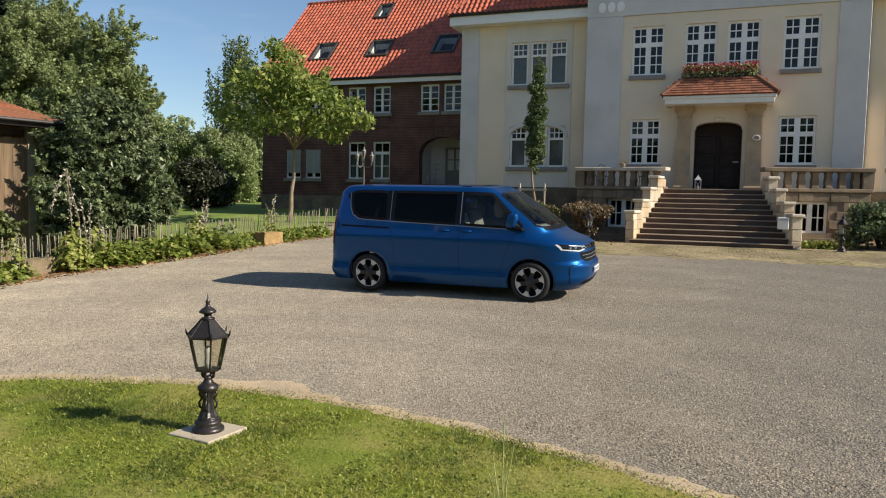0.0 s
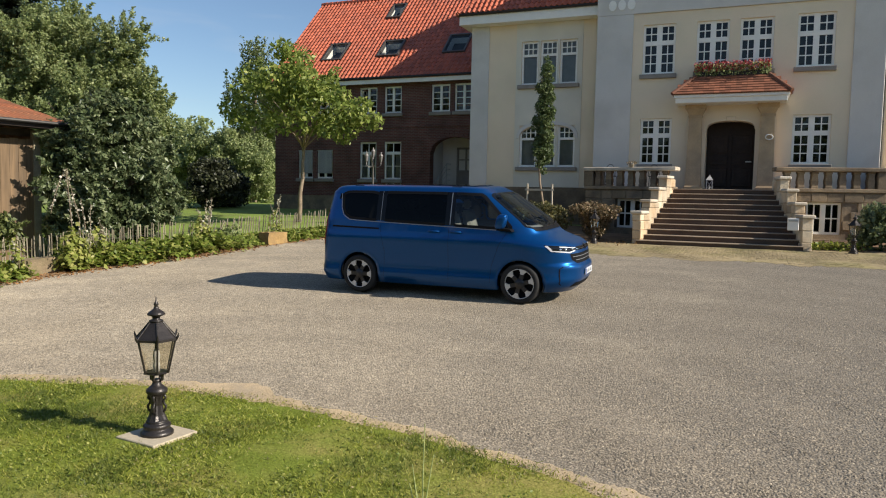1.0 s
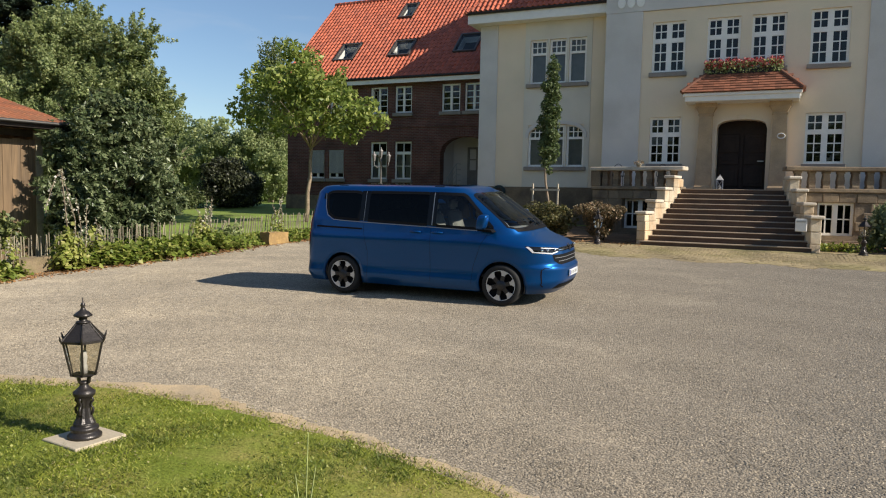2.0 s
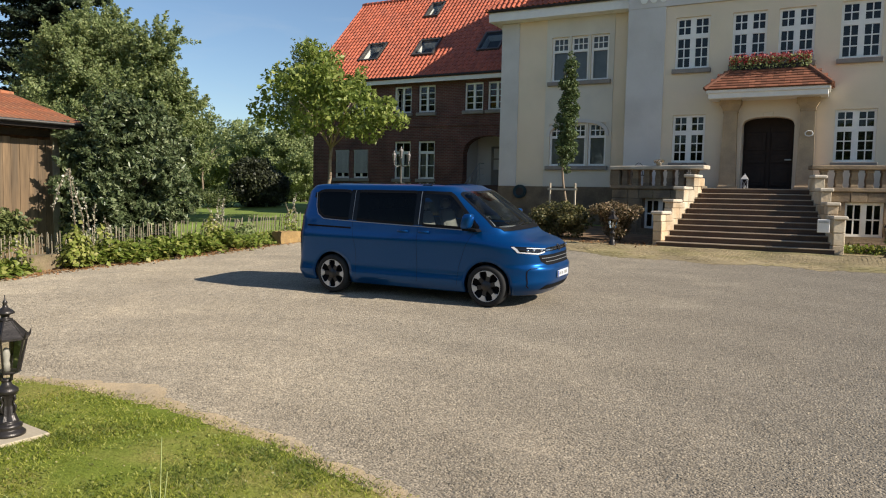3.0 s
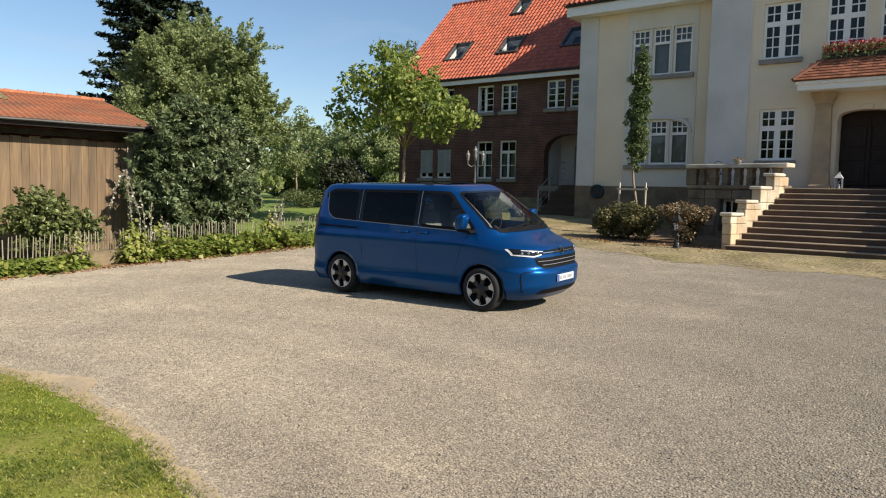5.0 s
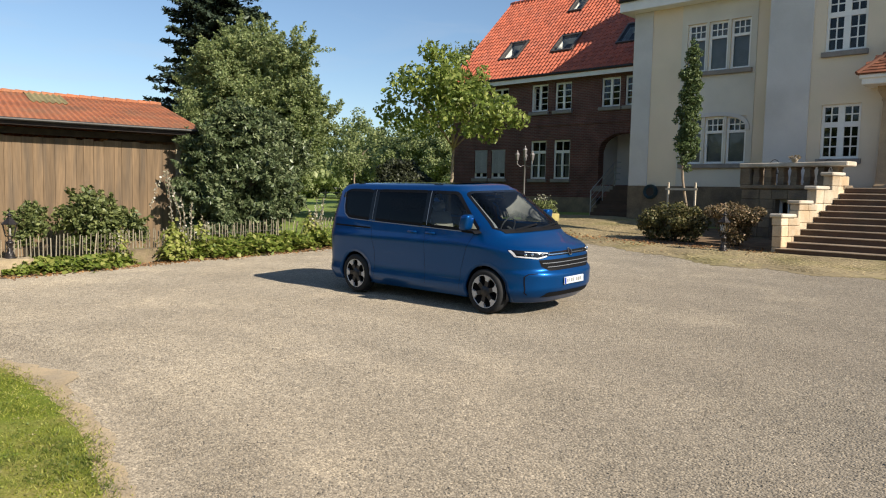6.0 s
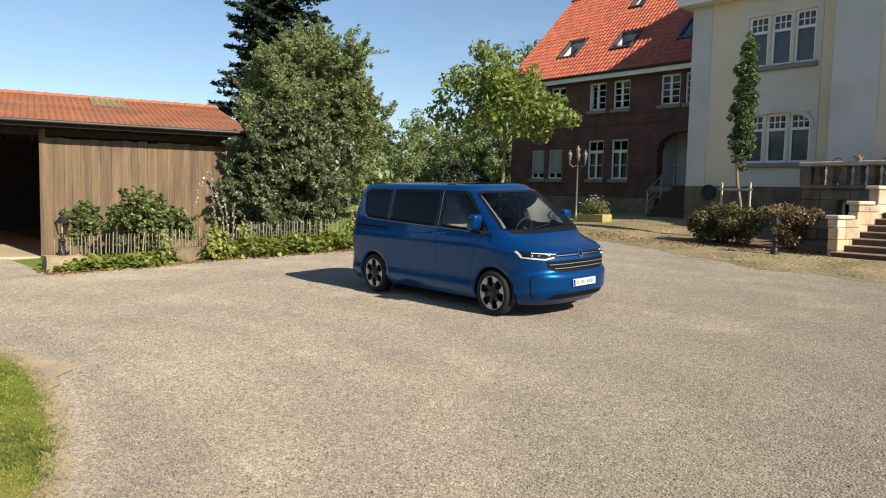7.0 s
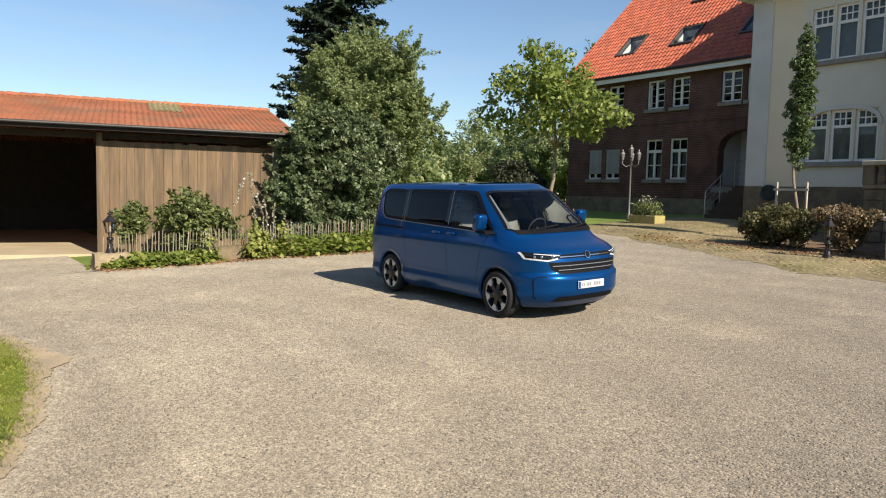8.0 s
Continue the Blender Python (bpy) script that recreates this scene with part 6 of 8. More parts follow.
        part("slide_rail", strip("side", [(0.42, 1.215), (1.40, 1.195)], 0.03, 0.004, side), MV["black"], v, "black sliding-door rail")
        for u in (2.50, 2.92):
            b = bmesh.new()
            q = on_van("side", u, 1.185, 0.0, side)
            box(b, q.x - 0.11, q.x + 0.11, q.y - 0.02, q.y + 0.02, q.z - 0.018, q.z + 0.018)
            bmesh.ops.translate(b, vec=(0, side * 0.028, 0), verts=b.verts)
            bmesh.ops.bevel(b, geom=b.edges, offset=0.012, segments=2, affect="EDGES")
            part("door_handle", b, MV["paint"], v, smooth=True)
        part("tail_lamp", fill_patch("side", [(0.16, 0.85), (0.26, 0.85), (0.29, 1.5), (0.225, 1.5)], 0.006, side, 6, 12), MV["red"], v)
        # mirror on a black arm
        b = bmesh.new()
        bmesh.ops.create_uvsphere(b, u_segments=24, v_segments=16, radius=1.0)
        for q in b.verts:                       # a rounded block
            c = [math.copysign(abs(a) ** 0.5, a) for a in q.co]
            k = (abs(c[0]) ** 4 + abs(c[1]) ** 4 + abs(c[2]) ** 4) ** 0.25
            q.co = (3.78 + 0.085 * c[0] / k + 0.03 * c[2] / k, side * 1.045 + 0.095 * c[1] / k, 1.40 + 0.125 * c[2] / k)
        mr = part("wing_mirror", b, MV["paint"], v, smooth=True)
        b = bmesh.new()
        prism(b, [(3.70, 1.25), (3.98, 1.235), (3.94, 1.275), (3.72, 1.29)], "y", *sorted((side * 0.90, side * 1.08)))
        part("mirror_arm", b, MV["black"], mr)
        # headlight: dark housing, bright strips, clear lens
        HL = [(side * 0.915, 1.015), (side * 0.60, 0.985), (side * 0.46, 0.965), (side * 0.52, 0.905), (side * 0.66, 0.875), (side * 0.885, 0.905)]
        hl = part("headlight", fill_patch("front", HL, 0.004, side, 30, 6), MV["gloss"], v, "clear headlight with white light strips")
        part("light_strip", strip("front", [(side * 0.905, 1.005), (side * 0.882, 0.918), (side * 0.67, 0.889), (side * 0.53, 0.916)], 0.02, 0.009, side), MV["lampw"], hl)
        part("light_strip", strip("front", [(side * 0.80, 0.985), (side * 0.62, 0.968), (side * 0.50, 0.958)], 0.010, 0.009, side), MV["lampw"], hl)
        for a in (0.80, 0.73, 0.60):
            q = on_van("front", side * a, 0.945, 0.008, side)
            b = bmesh.new()
            bmesh.ops.create_uvsphere(b, u_segments=12, v_segments=8, radius=0.024)
            bmesh.ops.translate(b, vec=q, verts=b.verts)
            part("projector", b, MV["chrome"], hl, smooth=True)
        # bumper corner trim and air slot
        part("corner_trim", strip("front", [(side * 0.70, 0.665), (side * 0.80, 0.655), (side * 0.835, 0.62), (side * 0.83, 0.38), (side * 0.79, 0.34)], 0.010, 0.005, side), MV["black"], v)
    part("windscreen_frame", ring_patch("front", shrink(W_SCREEN, -0.002), shrink(W_SCREEN, 0.028), 0.004), MV["gloss"], v, smooth=True)
    pn = part("windscreen", fill_patch("front", shrink(W_SCREEN, 0.01), 0.003, cols=40, rows=16), MV["screen"], v, smooth=True)
    outward(pn, (1, 0, 0.5))
    pn.visible_shadow = False
    for side in (-1, 1):
        part("pillar_lining", strip("front", [(side * 0.80, 1.30), (side * 0.765, 1.42), (side * 0.66, 1.84)], 0.05, -0.05), MV["trim"], v)
    part("cowl", fill_patch("front", [(-0.76, 1.235), (0.76, 1.235), (0.78, 1.29), (-0.78, 1.29)], 0.008, cols=40, rows=3), MV["black"], v)
    for a, b in (((-0.55, 1.275), (0.05, 1.33)), ((0.15, 1.275), (0.68, 1.33))):
        part("wiper", strip("front", [a, b], 0.022, 0.02), MV["black"], v)
    # face: upper strip with emblem, grille, plate, lower intake
    up = part("upper_grille", fill_patch("front", [(-0.50, 0.915), (0.50, 0.915), (0.47, 0.975), (-0.47, 0.975)], 0.006, cols=30, rows=3), MV["gloss"], v)
    part("grille_bar", strip("front", [(-0.50, 0.938), (0.50, 0.938)], 0.012, 0.012), MV["chrome"], up)
    em = bmesh.new()
    for k in range(28):
        t0, t1 = 2 * math.pi * k / 28, 2 * math.pi * (k + 1) / 28
        q = [on_van("front", r * math.cos(t), 0.945 + r * math.sin(t), 0.02) for r, t in ((0.042, t0), (0.052, t0), (0.052, t1), (0.042, t1))]
        em.faces.new([em.verts.new(p) for p in q])
    emb = part("emblem", em, MV["chrome"], v)
    dd = bmesh.new()
    dd.faces.new([dd.verts.new(on_van("front", 0.044 * math.cos(2 * math.pi * k / 24), 0.945 + 0.044 * math.sin(2 * math.pi * k / 24), 0.017)) for k in range(24)])
    part("emblem_disc", dd, MV["gloss"], emb)
    gr = part("lower_grille", fill_patch("front", [(-0.66, 0.865), (0.66, 0.865), (0.63, 0.77), (0.5, 0.695), (-0.5, 0.695), (-0.63, 0.77)], 0.004, cols=36, rows=5), MV["black"], v)
    for z, w in ((0.815, 0.61), (0.755, 0.53)):
        part("grille_slat", strip("front", [(-w, z), (w, z)], 0.01, 0.016), MV["dull"], gr)
    part("intake", fill_patch("front", [(-0.54, 0.375), (0.54, 0.375), (0.62, 0.30), (-0.62, 0.30)], 0.005, cols=36, rows=4), MV["black"], v)
    q = van_front(0, 0.53)
    pl = part("number_plate", boxes((q + 0.008, q + 0.022, -0.26, 0.26, 0.475, 0.585), bevel=0.004), MV["plate"], v)
    part("plate_band", boxes((q + 0.0225, q + 0.024, -0.255, -0.215, 0.482, 0.578)), MV["blueband"], pl)
    for a, b in ((-0.19, -0.165), (-0.15, -0.13), (-0.085, -0.055), (-0.04, -0.01), (0.05, 0.085), (0.10, 0.135), (0.15, 0.185)):
        part("plate_bar", boxes((q + 0.0225, q + 0.024, a, b, 0.505, 0.555)), MV["dash"], pl)
    # roof: dark glass panel and rail covers
    def roof_z(x, y):
        t = abs(y) / VW(1.92)
        return 1.92 + float(np.interp(t, [0.0, 0.2, 0.5, 0.75, 0.9, 0.965, 1.0], [0.07, 0.07, 0.066, 0.058, 0.045, 0.028, 0.0])) + 0.004
    rp = bmesh.new()
    gx, gy = [1.1 + 2.0 * i / 12 for i in range(13)], [-0.5 + 1.0 * j / 10 for j in range(11)]
    vv = [[rp.verts.new((x, y, roof_z(x, y))) for y in gy] for x in gx]
    for i in range(12):
        for j in range(10):
            rp.faces.new((vv[i][j], vv[i + 1][j], vv[i + 1][j + 1], vv[i][j + 1]))
    part("roof_glass", rp, MV["gloss"], v, "black glass roof panel", smooth=True)
    for side in (-1, 1):
        for u in (0.75, 2.72):
            part("roof_mount", boxes((u, u + 0.2, side * 0.66 - 0.02, side * 0.66 + 0.02, 1.935, 1.975), bevel=0.012), MV["black"], v)
    # cabin
    db = bmesh.new()
    prism(db, [(3.55, 0.95), (4.2, 0.95), (4.22, 1.16), (3.95, 1.24), (3.62, 1.2)], "y", -0.82, 0.82)
    part("dashboard", db, MV["dash"], v)
    part("cabin_floor", boxes((0.4, 4.2, -0.85, 0.85, 0.45, 0.5)), MV["cabin"], v)
    sw = bmesh.new()
    for k in range(20):
        t0, t1 = 2 * math.pi * k / 20, 2 * math.pi * (k + 1) / 20
        tube(sw, [(3.42 + 0.07 * math.sin(t), 0.42 + 0.18 * math.cos(t), 1.22 + 0.17 * math.sin(t)) for t in (t0, t1)], 0.014, 6, cap=False)
    tube(sw, [(3.42, 0.42, 1.22), (3.62, 0.42, 1.12)], 0.03, 8)
    part("steering_wheel", sw, MV["cabin"], v)
    for x in (2.75, 1.75):
        for y in ((-0.42, 0.42) if x > 2 else (-0.45, 0.0, 0.45)):
            b = boxes((x - 0.05, x + 0.5, y - 0.24, y + 0.24, 0.72, 0.9))
            prism(b, [(x - 0.2, 1.5), (x - 0.08, 1.5), (x + 0.1, 0.85), (x - 0.06, 0.85)], "y", y - 0.23, y + 0.23)
            box(b, x - 0.21, x - 0.1, y - 0.13, y + 0.13, 1.52, 1.7)
            bmesh.ops.bevel(b, geom=b.edges, offset=0.035, segments=2, affect="EDGES")
            part("seat", b, MV["seat"], v, "pale grey front seat" if x > 2 else "", smooth=True)
    part("rear_view_mirror", boxes((3.38, 3.42, -0.1, 0.1, 1.7, 1.77), bevel=0.015), MV["black"], v)


van()


# ---- lamps, fence, beds, yard things ----
def yard_lamp():
    """A short cast-iron lamp with a six-sided glazed lantern, standing on the origin."""
    t = thing("yard_lamp", (0, 0, 0), "short black cast-iron lamp with a six-sided glazed lantern", "lamp", "lamps round the yard")
    b = bmesh.new()
    lathe(b, [(0.13, 0.0), (0.13, 0.02), (0.117, 0.032), (0.104, 0.045), (0.098, 0.052), (0.108, 0.066), (0.108, 0.082), (0.092, 0.094), (0.08, 0.1), (0.086, 0.11), (0.076, 0.122)], 24)
    part("foot", b, M["iron"], t, smooth=True)
    b = bmesh.new()
    lathe(b, [(0.072, 0.12), (0.056, 0.16), (0.04, 0.24), (0.046, 0.3), (0.066, 0.335)], 20, flute=0.12)
    part("column", b, M["iron"], t)
    for k in range(4):
        a = math.pi / 2 * k + 0.4
        b = bmesh.new()
        tube(b, [(r * math.cos(a), r * math.sin(a), z) for r, z in ((0.048, 0.18), (0.068, 0.2), (0.074, 0.235), (0.06, 0.25), (0.052, 0.275), (0.072, 0.3), (0.066, 0.32), (0.05, 0.33))], 0.010, 6)
        part("scroll", b, M["iron"], t, smooth=True)
    b = bmesh.new()
    lathe(b, [(0.075, 0.335), (0.084, 0.35), (0.084, 0.372), (0.06, 0.392), (0.04, 0.41), (0.03, 0.44), (0.036, 0.455)], 20)
    part("collar", b, M["iron"], t, smooth=True)
    for k in range(4):
        a = math.pi / 2 * k + 0.2
        b = bmesh.new()
        tube(b, [(r * math.cos(a), r * math.sin(a), z) for r, z in ((0.025, 0.44), (0.05, 0.455), (0.052, 0.49), (0.06, 0.512))], 0.012, 6)
        part("fork", b, M["iron"], t, smooth=True)
    base = bmesh.new()
    lathe(base, [(0.095, 0.503), (0.108, 0.512), (0.095, 0.52)], 6)
    lan = part("lantern", base, M["iron"], t)
    ribs = []
    hexa = [(math.cos(math.pi / 3 * k + 0.3), math.sin(math.pi / 3 * k + 0.3)) for k in range(6)]
    rim = bmesh.new()
    loop = [[(r * c, r * q, z) for c, q in hexa] for r, z in ((0.152, 0.782), (0.177, 0.782), (0.177, 0.8), (0.152, 0.8))]
    ringv = [[rim.verts.new(p) for p in l] for l in loop]
    for la, lb in zip(ringv, ringv[1:] + ringv[:1]):
        for k in range(6):
            rim.faces.new((la[k], la[(k + 1) % 6], lb[(k + 1) % 6], lb[k]))
    part("rim", rim, M["iron"], lan)
    for k in range(6):
        c, s = hexa[k]
        rb = bmesh.new()
        tube(rb, [(0.10 * c, 0.10 * s, 0.512), (0.162 * c, 0.162 * s, 0.79)], 0.008, 6)
        ribs.append(rb)
        pr = bmesh.new()
        tube(pr, [(0.165 * c, 0.165 * s, 0.785), (0.182 * c, 0.182 * s, 0.812), (0.19 * c, 0.19 * s, 0.845)], [0.012, 0.009, 0.003], 6)
        part("prong", pr, M["iron"], lan)
    for rb in ribs:
        part("rib", rb, M["iron"], lan)
    for k in range(6):
        (c, s), (c2, s2) = hexa[k], hexa[(k + 1) % 6]
        b = bmesh.new()
        b.faces.new([b.verts.new(p) for p in ((0.098 * c, 0.098 * s, 0.52), (0.098 * c2, 0.098 * s2, 0.52), (0.159 * c2, 0.159 * s2, 0.785), (0.159 * c, 0.159 * s, 0.785))])
        pn = outward(part("pane", b, M["lampglass"], lan), centre=(0, 0, 0.6))
        pn.visible_shadow = False
    b = bmesh.new()
    lathe(b, [(0.028, 0.52), (0.028, 0.58), (0.022, 0.6), (0.03, 0.65), (0.02, 0.7), (0.0, 0.71)], 12)
    part("bulb", b, M["shutter"], lan, smooth=True)
    b = bmesh.new()
    rings = [[b.verts.new((r * c, r * s, z)) for c, s in hexa] for r, z in ((0.172, 0.795), (0.11, 0.862), (0.058, 0.925), (0.05, 0.935))]
    for r0, r1 in zip(rings, rings[1:]):
        for k in range(6):
            b.faces.new((r0[k], r0[(k + 1) % 6], r1[(k + 1) % 6], r1[k]))
    b.faces.new(rings[-1])
    lr = part("lamp_roof", b, M["iron"], t)
    for c, s in hexa:
        b = bmesh.new()
        tube(b, [(0.174 * c, 0.174 * s, 0.797), (0.112 * c, 0.112 * s, 0.864), (0.058 * c, 0.058 * s, 0.928)], 0.006, 5)
        part("roof_rib", b, M["iron"], lr)
    b = bmesh.new()
    lathe(b, [(0.055, 0.93), (0.055, 0.942), (0.03, 0.95), (0.032, 0.972), (0.068, 0.985), (0.07, 0.995), (0.05, 1.015), (0.022, 1.035), (0.014, 1.06), (0.02, 1.07), (0.014, 1.085), (0.006, 1.1), (0.003, 1.135)], 16)
    part("finial", b, M["iron"], t, smooth=True)
    return t


M["lampglass"] = glass_mat("lantern_glass", (1.0, 0.97, 0.88), clear=0.92)
lz = gz(-3.905, 4.815) + 0.012 + lawn_rise(-3.905, 4.815)
slab_ob = tagged(ob_from("lamp_slab", boxes((-0.223, 0.223, -0.223, 0.223, -0.1, 0.03), bevel=0.006), M["concrete"]), "square pale concrete slab under the lamp", "slab")
slab_ob.matrix_basis = pose(-3.905, 4.815, lz, 0, 0, -6)
lamp = yard_lamp()
lamp.matrix_basis = pose(-3.905, 4.815, lz + 0.03, 0, 0, 0)
for x, y, zz, r in ((-14.6, 8.82, gz(-14.6, 8.82) + 0.36, 20), (-3.98, 23.3, gz(-3.98, 23.3), 40), (3.26, 23.6, gz(3.26, 23.6), 10)):
    copy_thing(lamp, pose(x, y, zz, 0, 0, r))


def stone_block(x, y, w, d, h, turn, label, stone="blockstone"):
    b = bmesh.new()
    box(b, -w / 2, w / 2, -d / 2, d / 2, -0.1, h)
    bmesh.ops.subdivide_edges(b, edges=b.edges, cuts=5, use_grid_fill=True)
    for v in b.verts:
        v.co += Vector((noise.noise(v.co * 4 + Vector((x, y, 0))), noise.noise(v.co * 4 + Vector((y, x, 3))), noise.noise(v.co * 5 + Vector((1, x, y))))) * 0.03
    ob = tagged(ob_from("stone_block", b, M[stone], smooth=False), label, "stone block")
    ob.matrix_basis = pose(x, y, gz(x, y), 0, 0, turn)


M["blockstone"] = mat("weathered_block", (0.40, 0.31, 0.19), 0.95, var=0.2, scale=4, fine=40, second=(0.2, 0.15, 0.1), second_scale=3, second_amt=0.7, bump=0.5, bump_scale=30)
M["mossblock"] = mat("mossy_dark_block", (0.22, 0.165, 0.10), 0.95, var=0.3, scale=4, fine=40, second=(0.13, 0.11, 0.05), second_scale=3, second_amt=0.7, bump=0.5, bump_scale=30)
M["brownstone"] = mat("yellow_brown_block", (0.36, 0.23, 0.09), 0.95, var=0.25, scale=4, fine=40, second=(0.2, 0.13, 0.06), second_scale=3, second_amt=0.7, bump=0.5, bump_scale=30)
stone_block(-14.55, 8.82, 0.42, 0.82, 0.36, 0, "rough sandstone block that carries a yard lamp")
stone_block(-14.25, 11.8, 0.38, 0.95, 0.36, 4, "weathered dark low stone block at the bed's edge", "mossblock")
stone_block(-13.15, 19.1, 0.45, 0.75, 0.36, -12, "squared yellowish-brown stone block beside the fence", "brownstone")


def fence():
    f = thing("picket_fence", (0, 0, 0), "low wattle picket fence of thin bleached stakes", "fence")
    line = [(-14.85, 8.7), (-14.85, 12.3), (-15.0, 13.1), (-14.6, 16.0), (-14.15, 19.3), (-13.4, 22.4), (-12.6, 23.4)]
    b = bmesh.new()
    box(b, -0.013, 0.013, -0.009, 0.009, -0.05, 0.80)
    for v in b.verts:
        if v.co.z > 0.5:
            v.co.x *= 0.7
    me = bpy.data.meshes.new("picket")
    b.to_mesh(me)
    b.free()
    me.materials.append(M["picket"])
    rd = random.Random(4)
    wires = [[], []]
    for (x0, y0), (x1, y1) in zip(line, line[1:]):
        ln = math.hypot(x1 - x0, y1 - y0)
        n = int(ln / 0.088)
        for i in range(n):
            x, y = x0 + (x1 - x0) * i / n, y0 + (y1 - y0) * i / n
            z = gz(x, y)
            lean = rd.gauss(*((14, 6) if 16.3 < y < 19.2 else (6, 4) if y >= 19.2 else (0, 1.5)))
            share("picket", me, f, pose(x, y, z, rd.gauss(0, 2.5), lean, 90 + rd.gauss(0, 12)) @ Matrix.Diagonal((rd.uniform(0.7, 1.3), 1, rd.uniform(0.93, 1.06) * (1.05 if y > 15 else 1), 1)))
            if i % 4 == 0:
                for k, h in enumerate((0.25, 0.55)):
                    wires[k].append((x, y, z + h))
    for w in wires:
        b = bmesh.new()
        tube(b, w, 0.004, 4)
        part("wire", b, M["lead"], f)


fence()


# low leafy growth along the bed, with litter at its edge
def bed_plants():
    P, N = [], []
    for _ in range(290):
        y = rng.uniform(8.9, 22.0)
        x = np.interp(y, [8.8, 12.3, 13.2, 16, 19.3, 22], [-14.2, -14.35, -14.1, -13.75, -13.75, -13.1]) + rng.normal() * 0.22
        if 11.3 < y < 12.3 and x > -14.5:
            continue
        hgt = rng.uniform(0.15, 0.5) * (1.25 if 12.5 < y < 17.5 else 0.75)
        n = 60
        d = rng.normal(size=(n, 3)) * np.array([0.2, 0.22, 0.0])
        p = np.array([x, y, gz(x, y)]) + d
        p[:, 2] += hgt * np.sqrt(np.clip(1 - (d[:, 0] ** 2 + d[:, 1] ** 2) / 0.28, 0.05, 1)) * rng.uniform(0.5, 1.0, n)
        P.append(p)
        N.append(rng.normal(size=(n, 3)) * 0.45 + np.array([0.15, 0, 1.0]))
    ob = leaves("bed_plants", np.concatenate(P), np.concatenate(N), 0.115, M["bed"], None, 1.25, "stuff")
    tagged(ob, "bright green leafy ground cover along the picket fence", "bed plants")


bed_plants()
n = 5600
ly = rng.uniform(8.5, 23, n)
lx = np.interp(ly, [8.8, 12.3, 13.2, 16, 19.3, 22.5], [-13.9, -13.75, -13.6, -13.2, -13.2, -12.4]) - 0.1 + rng.normal(size=n) * 0.26
lp = np.stack([lx, ly, np.array([gz(a, b) for a, b in zip(lx, ly)]) + 0.015], 1)
M["litter"] = leaf_mat("brown_leaf_litter", (0.32, 0.16, 0.065), (0.46, 0.27, 0.12), trans=0.1)
tagged(leaves("leaf_litter", lp, rng.normal(size=(n, 3)) * 0.3 + np.array([0, 0, 1.0]), 0.06, M["litter"], None, 1.3, "stuff"), "brown fallen leaves along the edge of the bed", "leaf litter")
def bed_margin():
    """A ragged strip of rusty soil and rotted leaves where the bed runs out into the gravel."""
    v, f, n = [], [], 420
    for i in range(n + 1):
        y = 8.6 + 14.2 * i / n
        c = float(np.interp(y, [8.8, 12.3, 13.2, 16, 19.3, 22.5], [-13.95, -13.8, -13.65, -13.25, -13.25, -12.45]))
        e = c + 0.12 + 0.14 * noise.noise((y * 1.1, 2, 0)) + 0.09 * noise.noise((y * 4.5, 7, 0)) + 0.05 * noise.noise((y * 15, 1, 0))
        for x in (c - 0.5, e):
            v.append((x, y, gz(x, y) + 0.012 + 0.015 * noise.noise((x * 1.3, y * 1.3, 0.0))))
        if i:
            f.append((2 * i - 2, 2 * i - 1, 2 * i + 1, 2 * i))
    tagged(raw("bed_margin", v, f, M["rust"], smooth=True), "rusty brown strip of leaf mould beside the gravel", "ground", kind="structure")


M["rust"] = mat("leaf_mould", (0.29, 0.185, 0.10), 0.95, var=0.3, scale=3, fine=35, second=(0.24, 0.19, 0.125), second_scale=5, second_amt=0.8, bump=0.6, bump_scale=40)
bed_margin()
sheet("bed_soil", lambda x: 8.3, lambda x: 23.5, -15.4, -13.75, 8, 60, 0.008, M["soil"], "brown soil of the flower bed", 0.02)


def hollyhock(x, y, stems, leafy, label):
    """stems: lines of (dx, dy, height) points; pale seed heads sit along the upper part of each."""
    t = thing("hollyhock", (x, y, gz(x, y)), label, "flower", "hollyhocks in the bed")
    rd = random.Random(int(x * 100 + y * 31))
    P, N, FP, FN = [], [], [], []
    for line in stems:
        bm = bmesh.new()
        tube(bm, line, [0.012 - 0.008 * i / (len(line) - 1) for i in range(len(line))], 5)
        part("stem", bm, M["bark"], t)
        total = sum((Vector(b) - Vector(a)).length for a, b in zip(line, line[1:]))
        done = 0.0
        for a, b in zip(line, line[1:]):
            a, b = Vector(a), Vector(b)
            for i in range(int((b - a).length / 0.045)):
                p = a.lerp(b, i * 0.045 / (b - a).length) + Vector((rd.uniform(-1, 1), rd.uniform(-1, 1), 0)) * 0.035
                top = (done + i * 0.045) / total > 0.3
                for _ in range(2):
                    (FP if top else P).append(tuple(p + Vector((rd.uniform(-1, 1), rd.uniform(-1, 1), rd.uniform(-1, 1))) * (0.02 if top else 0.1)))
                    (FN if top else N).append((rd.uniform(-1, 1), rd.uniform(-1, 1), rd.uniform(0, 0.8)))
            done += (b - a).length
    for i in range(leafy):
        a, r = rd.uniform(0, 6.28), rd.uniform(0, 0.34)
        P.append((math.cos(a) * r, math.sin(a) * r * 1.3, rd.uniform(0.1, 0.95) * (1.1 - r)))
        N.append((math.cos(a) * 0.6, math.sin(a) * 0.6, rd.uniform(0.2, 1)))
    leaves("foliage", np.array(P), np.array(N), 0.10, M["lime"], t, 1.1)
    leaves("seed_head", np.array(FP), np.array(FN), 0.06, M["seed"], t, 1.0, "stuff")


